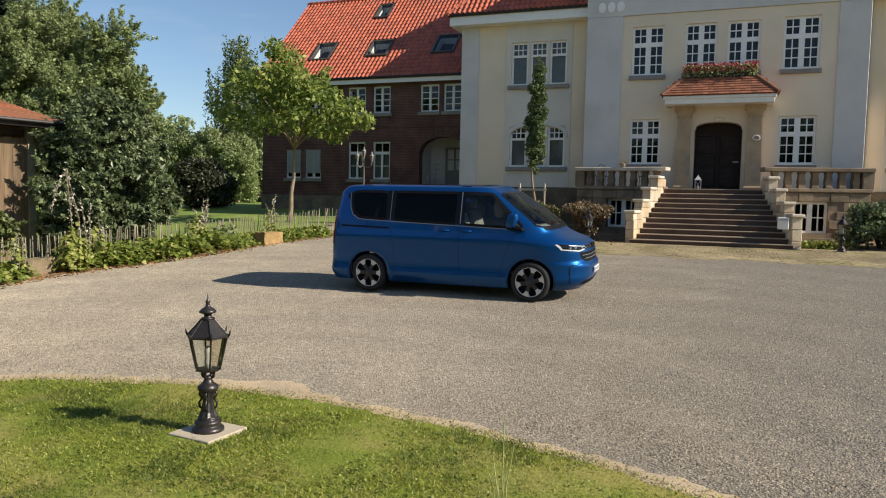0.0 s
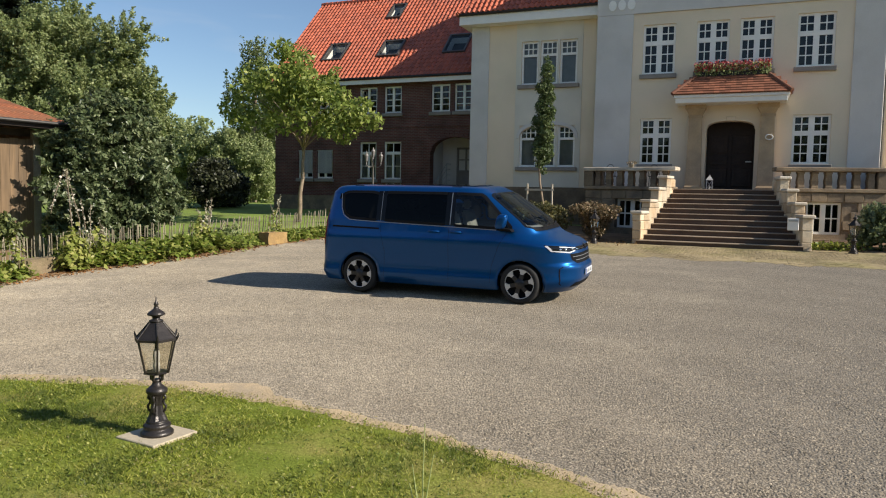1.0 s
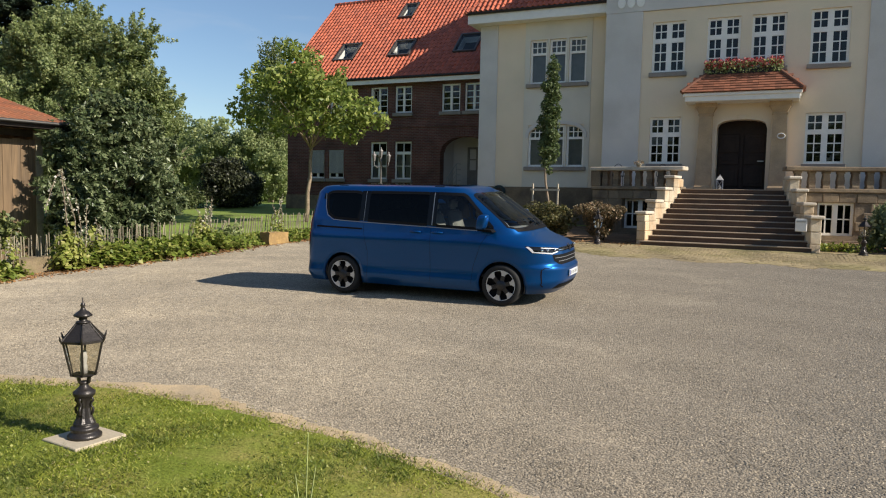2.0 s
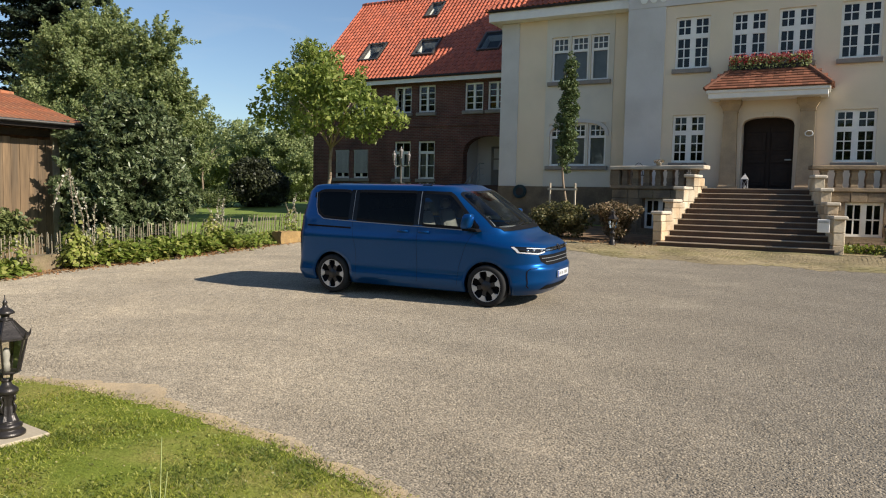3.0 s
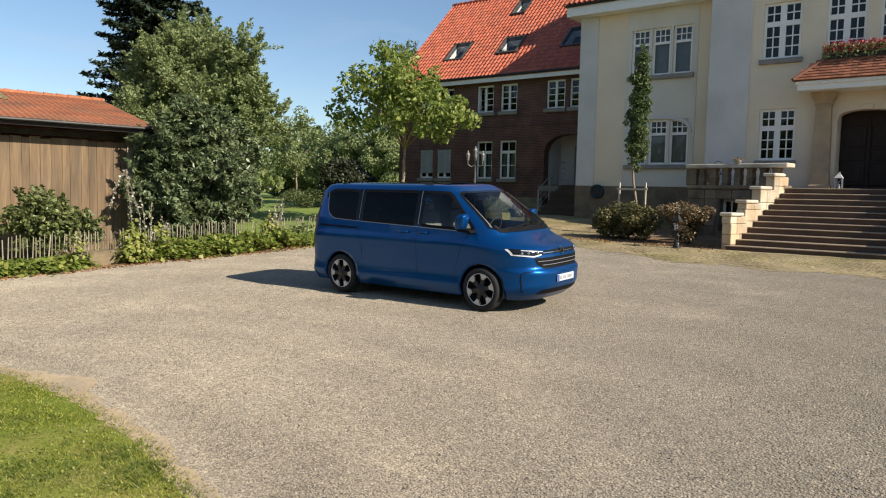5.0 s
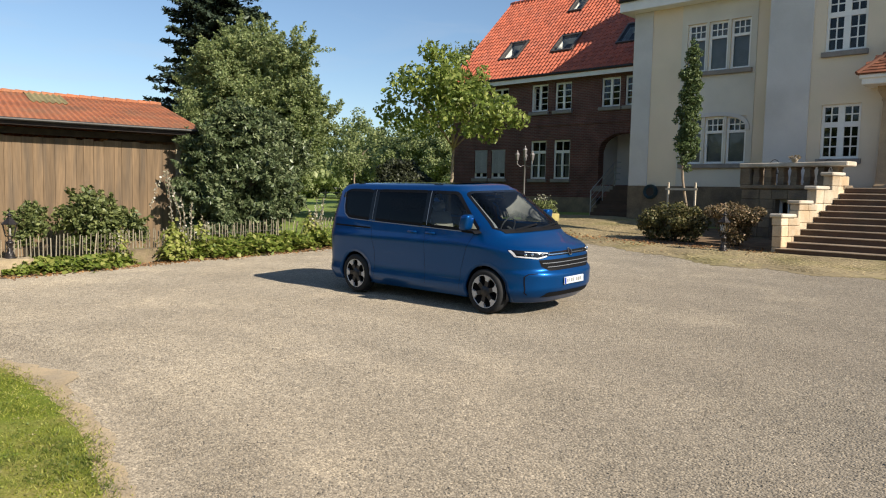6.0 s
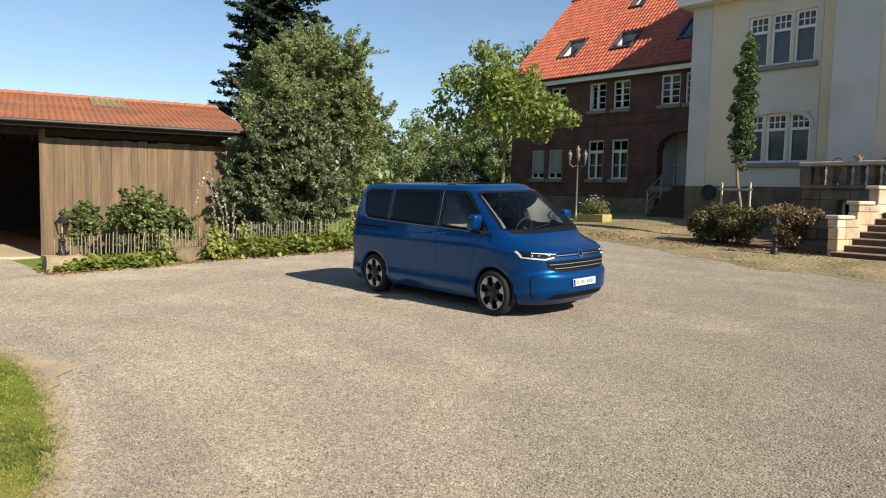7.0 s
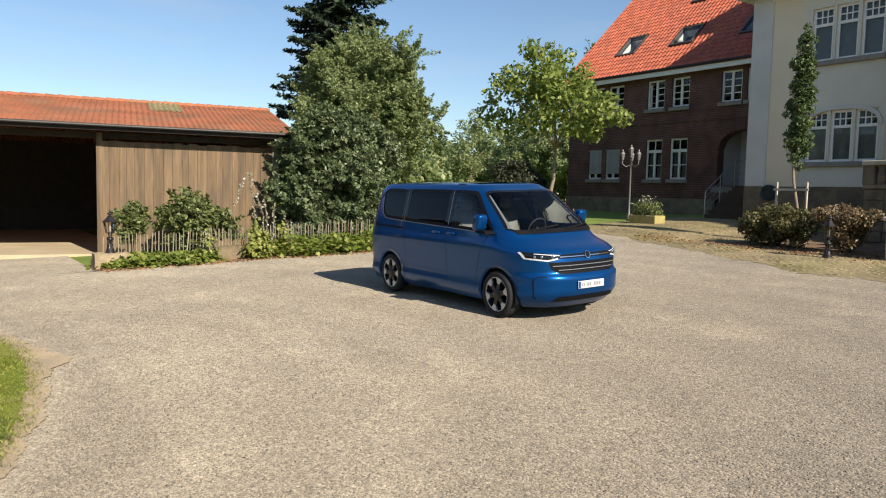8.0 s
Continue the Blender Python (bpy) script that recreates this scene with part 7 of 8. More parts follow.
M["seed"] = leaf_mat("pale_seed_head", (0.40, 0.38, 0.26), (0.68, 0.63, 0.54), trans=0.2)
M["lime"] = leaf_mat("yellowing_hollyhock_leaf", (0.29, 0.33, 0.07), (0.58, 0.55, 0.2), trans=0.45)
hollyhock(-13.8, 12.35, [[(0, 0.25, 0), (0, 0.2, 1.2), (0.05, -0.05, 1.9), (0.08, -0.2, 2.35)], [(0, 0.1, 0), (0.08, -0.2, 2.35), (0.1, -0.38, 2.1), (0.1, -0.55, 1.65), (0.1, -0.62, 1.35)], [(0, 0.45, 0), (0, 0.5, 1.0), (0, 0.52, 1.55)], [(0.1, 0.3, 0), (0.1, 0.28, 1.0), (0.05, 0.2, 1.7)]], 420, "tall hollyhock with arching seed stems above a leafy base")
def tuft(n, h, lean, seed):
    r = random.Random(seed)
    return [[(0, k * 0.12, 0), (r.uniform(-lean, lean) * 0.5, k * 0.12 + r.uniform(-lean, lean) * 0.5, h * 0.55), (r.uniform(-lean, lean), k * 0.12 + r.uniform(-lean, lean), h * r.uniform(0.75, 1.0))] for k in range(n)]


for hx, hy, hn, hh, hl, hf in ((-14.05, 11.1, 3, 1.15, 0.12, 90), (-14.0, 13.2, 3, 1.2, 0.15, 150), (-14.0, 16.8, 5, 1.55, 0.2, 260), (-13.55, 19.7, 3, 1.6, 0.12, 80)):
    hollyhock(hx, hy, tuft(hn, hh, hl, int(hy * 10)), hf, "hollyhock stems with small pale blooms")


def bush(name, x, y, env, ncl, rc, per, leaf, material, label, category="bush", long=1.6, base=None, stems=5, shoots=None):
    t = thing(name, (x, y, gz(x, y) if base is None else base), label, category)
    b = bmesh.new()
    rd = random.Random(int(abs(x * 77 + y * 13)))
    top = max(e[0][2] for e in env)
    for k in range(stems):
        a = rd.uniform(0, 6.28)
        r = rd.uniform(0.2, 0.7) * env[0][1][0]
        tube(b, [(math.cos(a) * 0.08, math.sin(a) * 0.08, -0.05), (math.cos(a) * r * 0.5, math.sin(a) * r * 0.5, top * 0.5), (math.cos(a) * r, math.sin(a) * r, top)], [0.03, 0.022, 0.008], 5)
    part("stems", b, M["darkbark"], t)
    if shoots:
        P, N = sprays(env, *shoots)
        for c, q in clumps_in(env, ncl, rc[0], rc[1]):
            p, d = shell(c, q, max(12, int(per * np.mean(q) ** 2)), 0.5)
            P, N = np.concatenate([P, p]), np.concatenate([N, d])
        leaves("foliage", P, N, leaf, M[material], t, long)
    else:
        crown("foliage", clumps_in(env, ncl, rc[0], rc[1]), per, leaf, M[material], t, long=long)
    return t


M["evergreen"] = leaf_mat("olive_brown_leaf", (0.105, 0.105, 0.035), (0.25, 0.20, 0.09), trans=0.25)
M["fig"] = leaf_mat("grey_green_leaf", (0.14, 0.17, 0.055), (0.29, 0.31, 0.11), trans=0.3)
bush("shed_shrub", -16.1, 11.35, [((0, -0.2, 1.0), (0.7, 0.8, 0.7)), ((0, -0.05, 1.55), (0.35, 0.45, 0.4)), ((0.1, 0.75, 0.8), (0.5, 0.5, 0.4))], 34, (0.14, 0.28), 1100, 0.085, "fig", "loose grey-green shrub against the shed's boards", long=1.5, shoots=(330, 0.26, 0.06, 16, 0.4, 40, (0.12, 0.24)))
bush("shed_shrub", -15.9, 9.6, [((0, 0, 1.0), (0.34, 0.34, 0.5))], 20, (0.13, 0.24), 1400, 0.07, "fig", "small upright green shrub against the shed", shoots=(110, 0.16, 0.05, 16, 0.4, 30, (0.1, 0.18)))
bush("rhododendron", -4.2, 24.6, [((0, 0, 1.0), (0.88, 0.6, 0.17)), ((0.1, 0, 0.78), (0.6, 0.45, 0.18)), ((0.0, 0, 0.45), (0.4, 0.36, 0.26))], 108, (0.13, 0.22), 3600, 0.048, "rhodo", "flat-topped bush with dry brown flower heads beside the stairs")
bush("evergreen_shrub", -6.1, 24.7, [((0.25, 0, 0.62), (0.62, 0.55, 0.5)), ((-0.5, 0.1, 0.56), (0.58, 0.5, 0.46))], 95, (0.16, 0.28), 2000, 0.06, "evergreen", "rounded olive-green shrub before the house plinth")
bush("dark_shrub", 4.5, 24.9, [((0, 0, 0.75), (1.0, 0.7, 0.6)), ((1.5, 0.2, 0.85), (1.0, 0.7, 0.7)), ((-0.6, -0.1, 0.45), (0.6, 0.5, 0.35))], 130, (0.18, 0.32), 1300, 0.1, "laurel", "glossy dark green shrub beside the stairs")
bush("tall_bush", -26.3, 32.3, [((0, 0, 1.0), (1.75, 1.5, 1.0)), ((-0.3, 0, 1.7), (1.2, 1.1, 0.8))], 150, (0.3, 0.5), 800, 0.10, "copper", "tall dark green bush on the garden lawn")
bush("bed_shrub", -14.3, 18.2, [((0, 0, 0.35), (0.35, 0.6, 0.3))], 20, (0.12, 0.24), 800, 0.08, "hazel", "leafy green shrub beside the picket fence")
bush("garden_shrub", -28.0, 30.6, [((0, 0, 0.5), (1.5, 1.2, 0.45))], 70, (0.2, 0.36), 900, 0.06, "birch", "low clipped green shrub on the garden lawn")


tree("garden_tree", (-30.0, 31.65), "slender light green tree at the end of the garden", "tree", 2.4, 0.08, [((0, 0, 3.5), (1.6, 1.6, 1.5)), ((0.2, 0, 5.0), (0.8, 0.8, 1.0)), ((-1.2, 0.3, 2.6), (1.2, 1.2, 0.9))], 75, (0.25, 0.45), 520, 0.11, "hazel", reach=1.0, nl=5, inside=0.3)


def conifer(x, y, h, r):
    t = thing("conifer", (x, y, gz(x, y)), "tall dark spruce with drooping tiers of branches", "tree")
    b = bmesh.new()
    tube(b, [(0, 0, 0), (0, 0, h * 0.5), (0.05, 0, h)], [0.3, 0.18, 0.02], 8)
    part("trunk", b, M["darkbark"], t)
    P, N = [], []
    z = 1.5
    while z < h:
        k = (1 - z / h)
        n = int(5 + 9 * k)
        for i in range(n):
            a = rng.uniform(0, 6.28)
            ln = r * k ** 0.6 * rng.uniform(0.6, 1.12) + 0.1
            m = int(95 * ln + 10)
            s = rng.uniform(0.1, 1, m)
            w = rng.normal(size=m) * 0.3 * (1.1 - s) * (ln ** 0.5)
            px = np.cos(a) * s * ln - np.sin(a) * w
            py = np.sin(a) * s * ln + np.cos(a) * w
            pz = z - 0.35 * s * ln + 0.22 * s ** 2 * ln + rng.normal(size=m) * 0.05 - np.abs(w) * 0.4
            P.append(np.stack([px, py, pz], 1))
            N.append(rng.normal(size=(m, 3)) * 0.5 + np.array([np.cos(a) * 0.3, np.sin(a) * 0.3, 1]))
        z += 0.34 + 0.16 * k
    leaves("needles", np.concatenate(P), np.concatenate(N), 0.12, M["needle"], t, 2.6)


conifer(-29.6, 22.6, 19.5, 4.3)


def weeping_birch(x, y, h):
    t = thing("birch_tree", (x, y, gz(x, y)), "tall weeping birch with hanging leafy twigs", "tree")
    b = bmesh.new()
    tube(b, [(0, 0, 0), (0.1, 0, h * 0.5), (0.2, 0.1, h * 0.95)], [0.28, 0.18, 0.04], 8)
    part("trunk", b, M["bark"], t)
    P, N = [], []
    for i in range(230):
        a, zz = rng.uniform(0, 6.28), rng.uniform(0.35, 1.0)
        rr = 2.9 * math.sqrt(max(0.03, 1 - abs(zz - 0.62) / 0.42)) * rng.uniform(0.3, 1.0)
        hang = rng.uniform(1.2, 4.2)
        m = int(hang * 20)
        s = rng.uniform(0, 1, m)
        P.append(np.stack([np.cos(a) * rr + rng.normal(size=m) * 0.13, np.sin(a) * rr + rng.normal(size=m) * 0.13, zz * h - s * hang], 1))
        N.append(rng.normal(size=(m, 3)))
    leaves("crown", np.concatenate(P), np.concatenate(N), 0.15, M["birch"], t, 1.5)


weeping_birch(-37.9, 50.4, 13.8)


def woods(name, rows, leaf, material, label, per=60):
    P, N = [], []
    for x, y, h, r in rows:
        z = gz(x, y)
        for c, q in clumps_in([((x, y, z + h * 0.5), (r, r, h * 0.46))], 34, r * 0.22, r * 0.42):
            p, nn = shell(c, q, int(per), 0.5)
            P.append(p)
            N.append(nn)
    ob = leaves(name, np.concatenate(P), np.concatenate(N), leaf, M[material], None, 1.4, "stuff")
    tagged(ob, label, "woods")


rd = random.Random(11)
woods("far_woods", [(-92 + 3.4 * i + rd.uniform(-2, 2), 62 + rd.uniform(-9, 9) + 0.1 * i, rd.uniform(6.5, 9), rd.uniform(2.6, 3.8)) for i in range(26)], 0.36, "hazel", "belt of green trees and hedges beyond the garden", 95)
woods("garden_woods", [(-51 + 2.6 * i + rd.uniform(-0.6, 0.6), 47.5 + rd.uniform(-1.5, 1.5), 8.0 - 0.25 * i + rd.uniform(-0.9, 0.7), rd.uniform(1.7, 2.4)) for i in range(7)], 0.14, "hazel", "uneven row of mid-green trees at the end of the garden", 330)
woods("hedge_woods", [(-70 + 2.7 * i + rd.uniform(-0.5, 0.5), 49.5 + rd.uniform(-1.5, 1.5), rd.uniform(5.0, 6.8), rd.uniform(1.8, 2.4)) for i in range(7)], 0.2, "hazel", "green trees and bushes behind the garden's rail fence", 190)
woods("west_woods", [(-52 + rd.uniform(-5, 5), -22 + 6.5 * i, rd.uniform(3.5, 5.5), rd.uniform(2.6, 3.6)) for i in range(11)], 0.4, "hazel", "distant hedge of green shrubs beyond the shed", 70)
woods("south_woods", [(-60 + 5 * i, -30 + rd.uniform(-4, 4), rd.uniform(10, 14.5), rd.uniform(4.0, 5.2)) for i in range(25)], 0.55, "hazel", "belt of green trees along the south of the yard", 60)


def planter():
    t = thing("planter", (-13.15, 27.55, gz(-13.15, 27.55)), "low yellow stone planter with grasses and white flowers", "planter")
    part("trough", boxes((-0.64, 0.64, -0.3, 0.3, -0.1, 0.31), bevel=0.02), M["yellowblock"], t)
    part("earth", boxes((-0.58, 0.58, -0.24, 0.24, 0.31, 0.33)), M["soil"], t)
    m = 520
    p = np.stack([rng.uniform(-0.58, 0.58, m), rng.uniform(-0.28, 0.28, m), rng.uniform(0.38, 0.85, m) * rng.uniform(0.7, 1, m)], 1)
    leaves("grass_tuft", p, rng.normal(size=(m, 3)) * np.array([1, 1, 0.3]), 0.04, M["fig"], t, 5.0)
    p = np.stack([rng.uniform(-0.3, 0.3, 40), rng.uniform(-0.2, 0.2, 40), rng.uniform(0.8, 1.05, 40)], 1)
    leaves("blooms", p, rng.normal(size=(40, 3)), 0.06, M["seed"], t, 1.0, "stuff")


planter()


def candelabra():
    t = thing("candelabra_lamp", (-14.52, 28.1, gz(-14.52, 28.1)), "tall grey candelabra lamp post with four lanterns", "street lamp")
    b = bmesh.new()
    lathe(b, [(0.09, 0), (0.09, 0.2), (0.05, 0.3), (0.038, 0.6), (0.034, 2.4), (0.05, 2.42), (0.03, 2.46), (0.03, 2.62)], 12)
    part("mast", b, M["lampgrey"], t, smooth=True)
    for k in range(4):
        if k < 3:
            a = 2 * math.pi * k / 3 + 0.1
            cx, cy, cz = 0.36 * math.cos(a), 0.36 * math.sin(a), 2.42
            b = bmesh.new()
            tube(b, [(0, 0, 2.25), (cx * 0.6, cy * 0.6, 2.18), (cx, cy, 2.28), (cx, cy, cz)], 0.016, 6)
            part("arm", b, M["lampgrey"], t, smooth=True)
        else:
            cx, cy, cz = 0, 0, 2.62
        b = bmesh.new()
        lathe(b, [(0.03, 0.0), (0.05, 0.01), (0.095, 0.24), (0.11, 0.25), (0.05, 0.34), (0.03, 0.35), (0.035, 0.38), (0.004, 0.44)], 6, (cx, cy, cz))
        part("lantern", b, M["lampgrey"], t)


M["lampgrey"] = mat("grey_lamp_paint", (0.20, 0.185, 0.18), 0.5, metal=0.3, var=0.15)
candelabra()


def entry_steps():
    t = thing("side_steps", (0, 0, 0), "grey steps with a steel handrail up to the brick porch", "stairs")
    n, z0, z1, y0, y1 = 8, 1.62, 2.95, 31.0, 33.05
    for k in range(n):
        b = bmesh.new()
        box(b, -13.08, -11.0, y0 + (y1 - y0) * k / n, y1, z0 + (z1 - z0) * k / n - (0.4 if k == 0 else 0), z0 + (z1 - z0) * (k + 1) / n)
        part("step", b, M["step"], t)
    for f in (0.0, 0.5, 1.0):
        y, z = y0 + 0.1 + (y1 - y0 - 0.1) * f, z0 + (z1 - z0) * f
        b = bmesh.new()
        tube(b, [(-13.15, y, z - 0.1), (-13.15, y, z + 1.1)], 0.025, 8)
        part("rail_post", b, M["galv"], t)
    for h in (0.3, 0.57, 0.83, 1.1):
        b = bmesh.new()
        tube(b, [(-13.15, y0 + 0.1, z0 + h), (-13.15, y1, z1 + h), (-13.15, y1 + 0.5, z1 + h)], 0.02 if h == 1.1 else 0.012, 6)
        part("rail_bar", b, M["galv"], t)


entry_steps()

# hose reel on the bay's plinth
hr = thing("hose_reel", (-9.95, YB - 0.06, 2.7), "coiled teal garden hose on a wall reel", "hose reel")
M["teal"] = mat("teal_hose", (0.01, 0.036, 0.045), 0.5, var=0.1)
for rr in (0.27, 0.23, 0.19):
    b = bmesh.new()
    for yy in (0.0, -0.05, -0.1):
        for k in range(24):
            t0, t1 = 2 * math.pi * k / 24, 2 * math.pi * (k + 1) / 24
            tube(b, [(rr * math.cos(t), yy, rr * math.sin(t)) for t in (t0, t1)], 0.022, 5, cap=False)
    part("hose", b, M["teal"] if rr < 0.3 else M["darkmetal"], hr)
b = bmesh.new()
tube(b, [(0, -0.1, 0), (0, 0.05, 0)], 0.18, 20)
part("drum", b, M["darkmetal"], hr)

# the frame that holds the columnar tree
tg = thing("tree_stake_frame", (-6.52, 25.95, gz(-6.52, 25.95)), "pale timber stake frame round the young tree", "tree stake")
M["stake"] = mat("pale_new_timber", (0.52, 0.44, 0.32), 0.8, var=0.15, scale=4, fine=40)
for x in (-0.46, 0.46):
    part("stake", boxes((x - 0.03, x + 0.03, -0.03, 0.03, -0.1, 1.78), bevel=0.01), M["stake"], tg)
part("crossbar", boxes((-0.54, 0.54, -0.05, -0.032, 1.53, 1.6)), M["stake"], tg)
part("tie", boxes((-0.12, 0.12, -0.031, 0.2, 1.55, 1.59)), M["iron"], tg)

# flower box on the canopy
fb = thing("flower_box", (-0.3, 29.42, 7.065), "long box of red geraniums on the porch roof", "flower box")
part("trough", boxes((-1.2, 1.2, -0.12, 0.12, 0, 0.2), bevel=0.01), M["darkmetal"], fb)
m = 1500
p = np.stack([rng.uniform(-1.3, 1.3, m), rng.normal(size=m) * 0.15 - 0.06, rng.uniform(0.05, 0.48, m)], 1)
leaves("leaves", p, rng.normal(size=(m, 3)) + np.array([0, -0.5, 0.5]), 0.07, M["hazel"], fb, 1.1)
m = 1300
p = np.stack([rng.uniform(-1.32, 1.32, m), rng.normal(size=m) * 0.16 - 0.1, 0.2 + 0.34 * rng.random(m) ** 0.7 + 0.04 * np.sin(np.arange(m))], 1)
leaves("blooms", p, rng.normal(size=(m, 3)) + np.array([0, -0.5, 0.6]), 0.06, M["redflower"], fb, 1.0, "stuff")

# things on the terrace and by the door
pot = thing("flower_pot", (-3.45, 27.0, 3.64), "terracotta pot with a small plant on the terrace rail", "flower pot")
b = bmesh.new()
lathe(b, [(0.07, 0), (0.10, 0.08), (0.115, 0.09), (0.115, 0.12), (0.09, 0.115)], 16)
part("pot", b, M["palestone"], pot, smooth=True)
crown("plant", [((0, 0, 0.15), (0.17, 0.17, 0.07))], 4500, 0.04, M["rhodo"], pot)


def garden_chair(x, y, turn):
    t = thing("garden_chair", (x, y, 2.885), "black wire garden chair with a rounded back", "chair", "chairs on the terrace", turn=turn)
    for sx in (-0.19, 0.19):
        for sy in (-0.18, 0.18):
            b = bmesh.new()
            tube(b, [(sx, sy, 0), (sx * 0.9, sy * 0.9, 0.44)], 0.013, 6)
            part("leg", b, M["iron"], t)
    part("seat", boxes((-0.21, 0.21, -0.2, 0.2, 0.44, 0.465), bevel=0.01), M["iron"], t)
    b = bmesh.new()
    for rr in (0.21, 0.15, 0.09):
        tube(b, [(rr * math.cos(a), 0.19, 0.46 + rr * 2.05 * math.sin(a) + 0.0) for a in [math.pi * k / 10 for k in range(11)]], 0.012, 5)
    part("backrest", b, M["iron"], t)
    return t


garden_chair(-4.35, 28.1, 180)
garden_chair(-2.75, 28.2, 170)
ln = thing("white_lantern", (-0.91, 29.25, 2.887), "white wooden lantern beside the front door", "lantern")
# white timber greyed in colour, as if in the shadow beside the door
M["shaded_white"] = mat("shaded_white_timber", (0.52, 0.50, 0.47), 0.7, var=0.15, scale=6, fine=50)
part("base", boxes((-0.12, 0.12, -0.12, 0.12, 0, 0.035), bevel=0.005), M["shaded_white"], ln)
for x in (-0.1, 0.1):
    for y in (-0.1, 0.1):
        part("post", boxes((x - 0.014, x + 0.014, y - 0.014, y + 0.014, 0.035, 0.36)), M["shaded_white"], ln)
for dx in (-1, 1):
    b = bmesh.new()
    tube(b, [(-0.09 * dx, -0.1, 0.05), (0.09 * dx, -0.1, 0.35)], 0.009, 4)
    part("brace", b, M["shaded_white"], ln)
b = bmesh.new()
lathe(b, [(0.175, 0.36), (0.175, 0.38), (0.06, 0.5), (0.04, 0.51), (0.03, 0.57)], 4)
bmesh.ops.rotate(b, matrix=Matrix.Rotation(math.pi / 4, 3, "Z"), verts=b.verts)
part("roof", b, M["shaded_white"], ln)
part("candle", boxes((-0.03, 0.03, -0.03, 0.03, 0.035, 0.17), bevel=0.008), M["curtain"], ln)
m = 420
wx, wy = 2.75 + rng.normal(size=m) * 0.4, 24.25 + rng.normal(size=m) * 0.12
wp = np.stack([wx, wy, np.array([gz(a, b) for a, b in zip(wx, wy)]) + rng.uniform(0.01, 0.24, m)], 1)
tagged(leaves("weeds", wp, rng.normal(size=(m, 3)) * 0.6 + np.array([0, 0, 0.7]), 0.07, M["bed"], None, 1.6, "stuff"), "low bright green weeds below the basement window", "weeds")
mb = thing("mailbox", (1.70, 23.78, 1.66), "white mailbox fixed to the stair pedestal", "mailbox")
part("case", boxes((-0.15, 0.15, -0.12, 0.04, 0, 0.36), bevel=0.012), M["white"], mb)
part("flap", boxes((-0.12, 0.12, -0.128, -0.118, 0.26, 0.31), bevel=0.004), M["galv"], mb)


# ---- grass, pebbles ----
def grass(n, x0, x1, y0, y1, big, near):
    x = rng.uniform(x0, x1, n)
    y = rng.uniform(y0, y1, n)
    k = ((x + rng.normal(size=n) * 0.5 > -9.0) & (x + rng.normal(size=n) * 0.5 < 3.5) & (y + rng.normal(size=n) * 0.45 > 1.3)) == near
    x, y = x[k], y[k]
    n = len(x)
    e = np.array([lawn_edge(float(a)) for a in np.linspace(-13.5, 13.2, 900)])
    ed = np.interp(x, np.linspace(-13.5, 13.2, 900), e)
    nz = np.array([noise.noise((float(a) * 0.9, float(b) * 0.9, 0.0)) + 0.6 * noise.noise((float(a) * 3.1, float(b) * 3.1, 5.0)) + 0.5 * noise.noise((float(a) * 9.0, float(b) * 9.0, 2.0)) for a, b in zip(x, y)])
    keep = (y < ed + 0.01 + rng.normal(size=n) * 0.07) & (rng.random(n) < 0.75 + 0.5 * nz)
    keep &= y > -8.5 + 0.012 * (x - 1) ** 2
    keep &= ~((np.abs(x + 3.905) < 0.235) & (np.abs(y - 4.815) < 0.235))
    x, y, nz, ed = x[keep], y[keep], nz[keep], ed[keep]
    dark = nz + rng.normal(size=len(x)) * 0.2 > 0.22
    for sel, mt, nm in ((~dark, "blade", "grass"), (dark, "blade_dark", "dark_grass")):
        blades(nm, x[sel], y[sel], nz[sel], ed[sel], mt, big)


def blades(nm, x, y, nz, ed, mt, big):
    n = len(x)
    yy = np.clip(y, -6, 33)
    z = 0.13 + 0.035 * yy + 0.0004 * yy * np.abs(yy) + np.where(x < -5, 0.01 * (x + 5), 0) + 0.02 + 0.09 * np.clip((ed - y) / 1.4, 0, 1)
    h = rng.uniform(0.014, 0.036, n) * big * np.clip(1 + 0.6 * nz, 0.4, 2.2)
    a = rng.uniform(0, 6.28, n)
    w = rng.uniform(0.003, 0.007, n) * big
    b = np.stack([x, y, z], 1)
    s = np.stack([np.cos(a) * w, np.sin(a) * w, np.zeros(n)], 1)
    lean = np.stack([rng.normal(size=n) * 0.9, rng.normal(size=n) * 0.9, np.ones(n)], 1) * h[:, None]
    v = np.empty((n, 3, 3))
    v[:, 0], v[:, 1], v[:, 2] = b - s, b + s, b + lean
    me = bpy.data.meshes.new("grass")
    me.vertices.add(n * 3)
    me.vertices.foreach_set("co", v.reshape(-1))
    me.loops.add(n * 3)
    me.loops.foreach_set("vertex_index", np.arange(n * 3, dtype=np.int32))
    me.polygons.add(n)
    me.polygons.foreach_set("loop_start", np.arange(0, n * 3, 3, dtype=np.int32))
    me.update(calc_edges=True)
    me.materials.append(M[mt])
    tagged(new(nm, me), "short yellow-green grass blades on the lawn" if mt == "blade" else "darker green grass blades in patches of the lawn", "grass", kind="stuff")


M["blade_dark"] = leaf_mat("dark_grass_blade", (0.135, 0.18, 0.028), (0.28, 0.30, 0.07), trans=0.4)
grass(400000, -10.4, 4.6, 0.2, 6.3, 1.0, True)
grass(430000, -13.4, 13.0, -8.6, 6.3, 1.6, False)


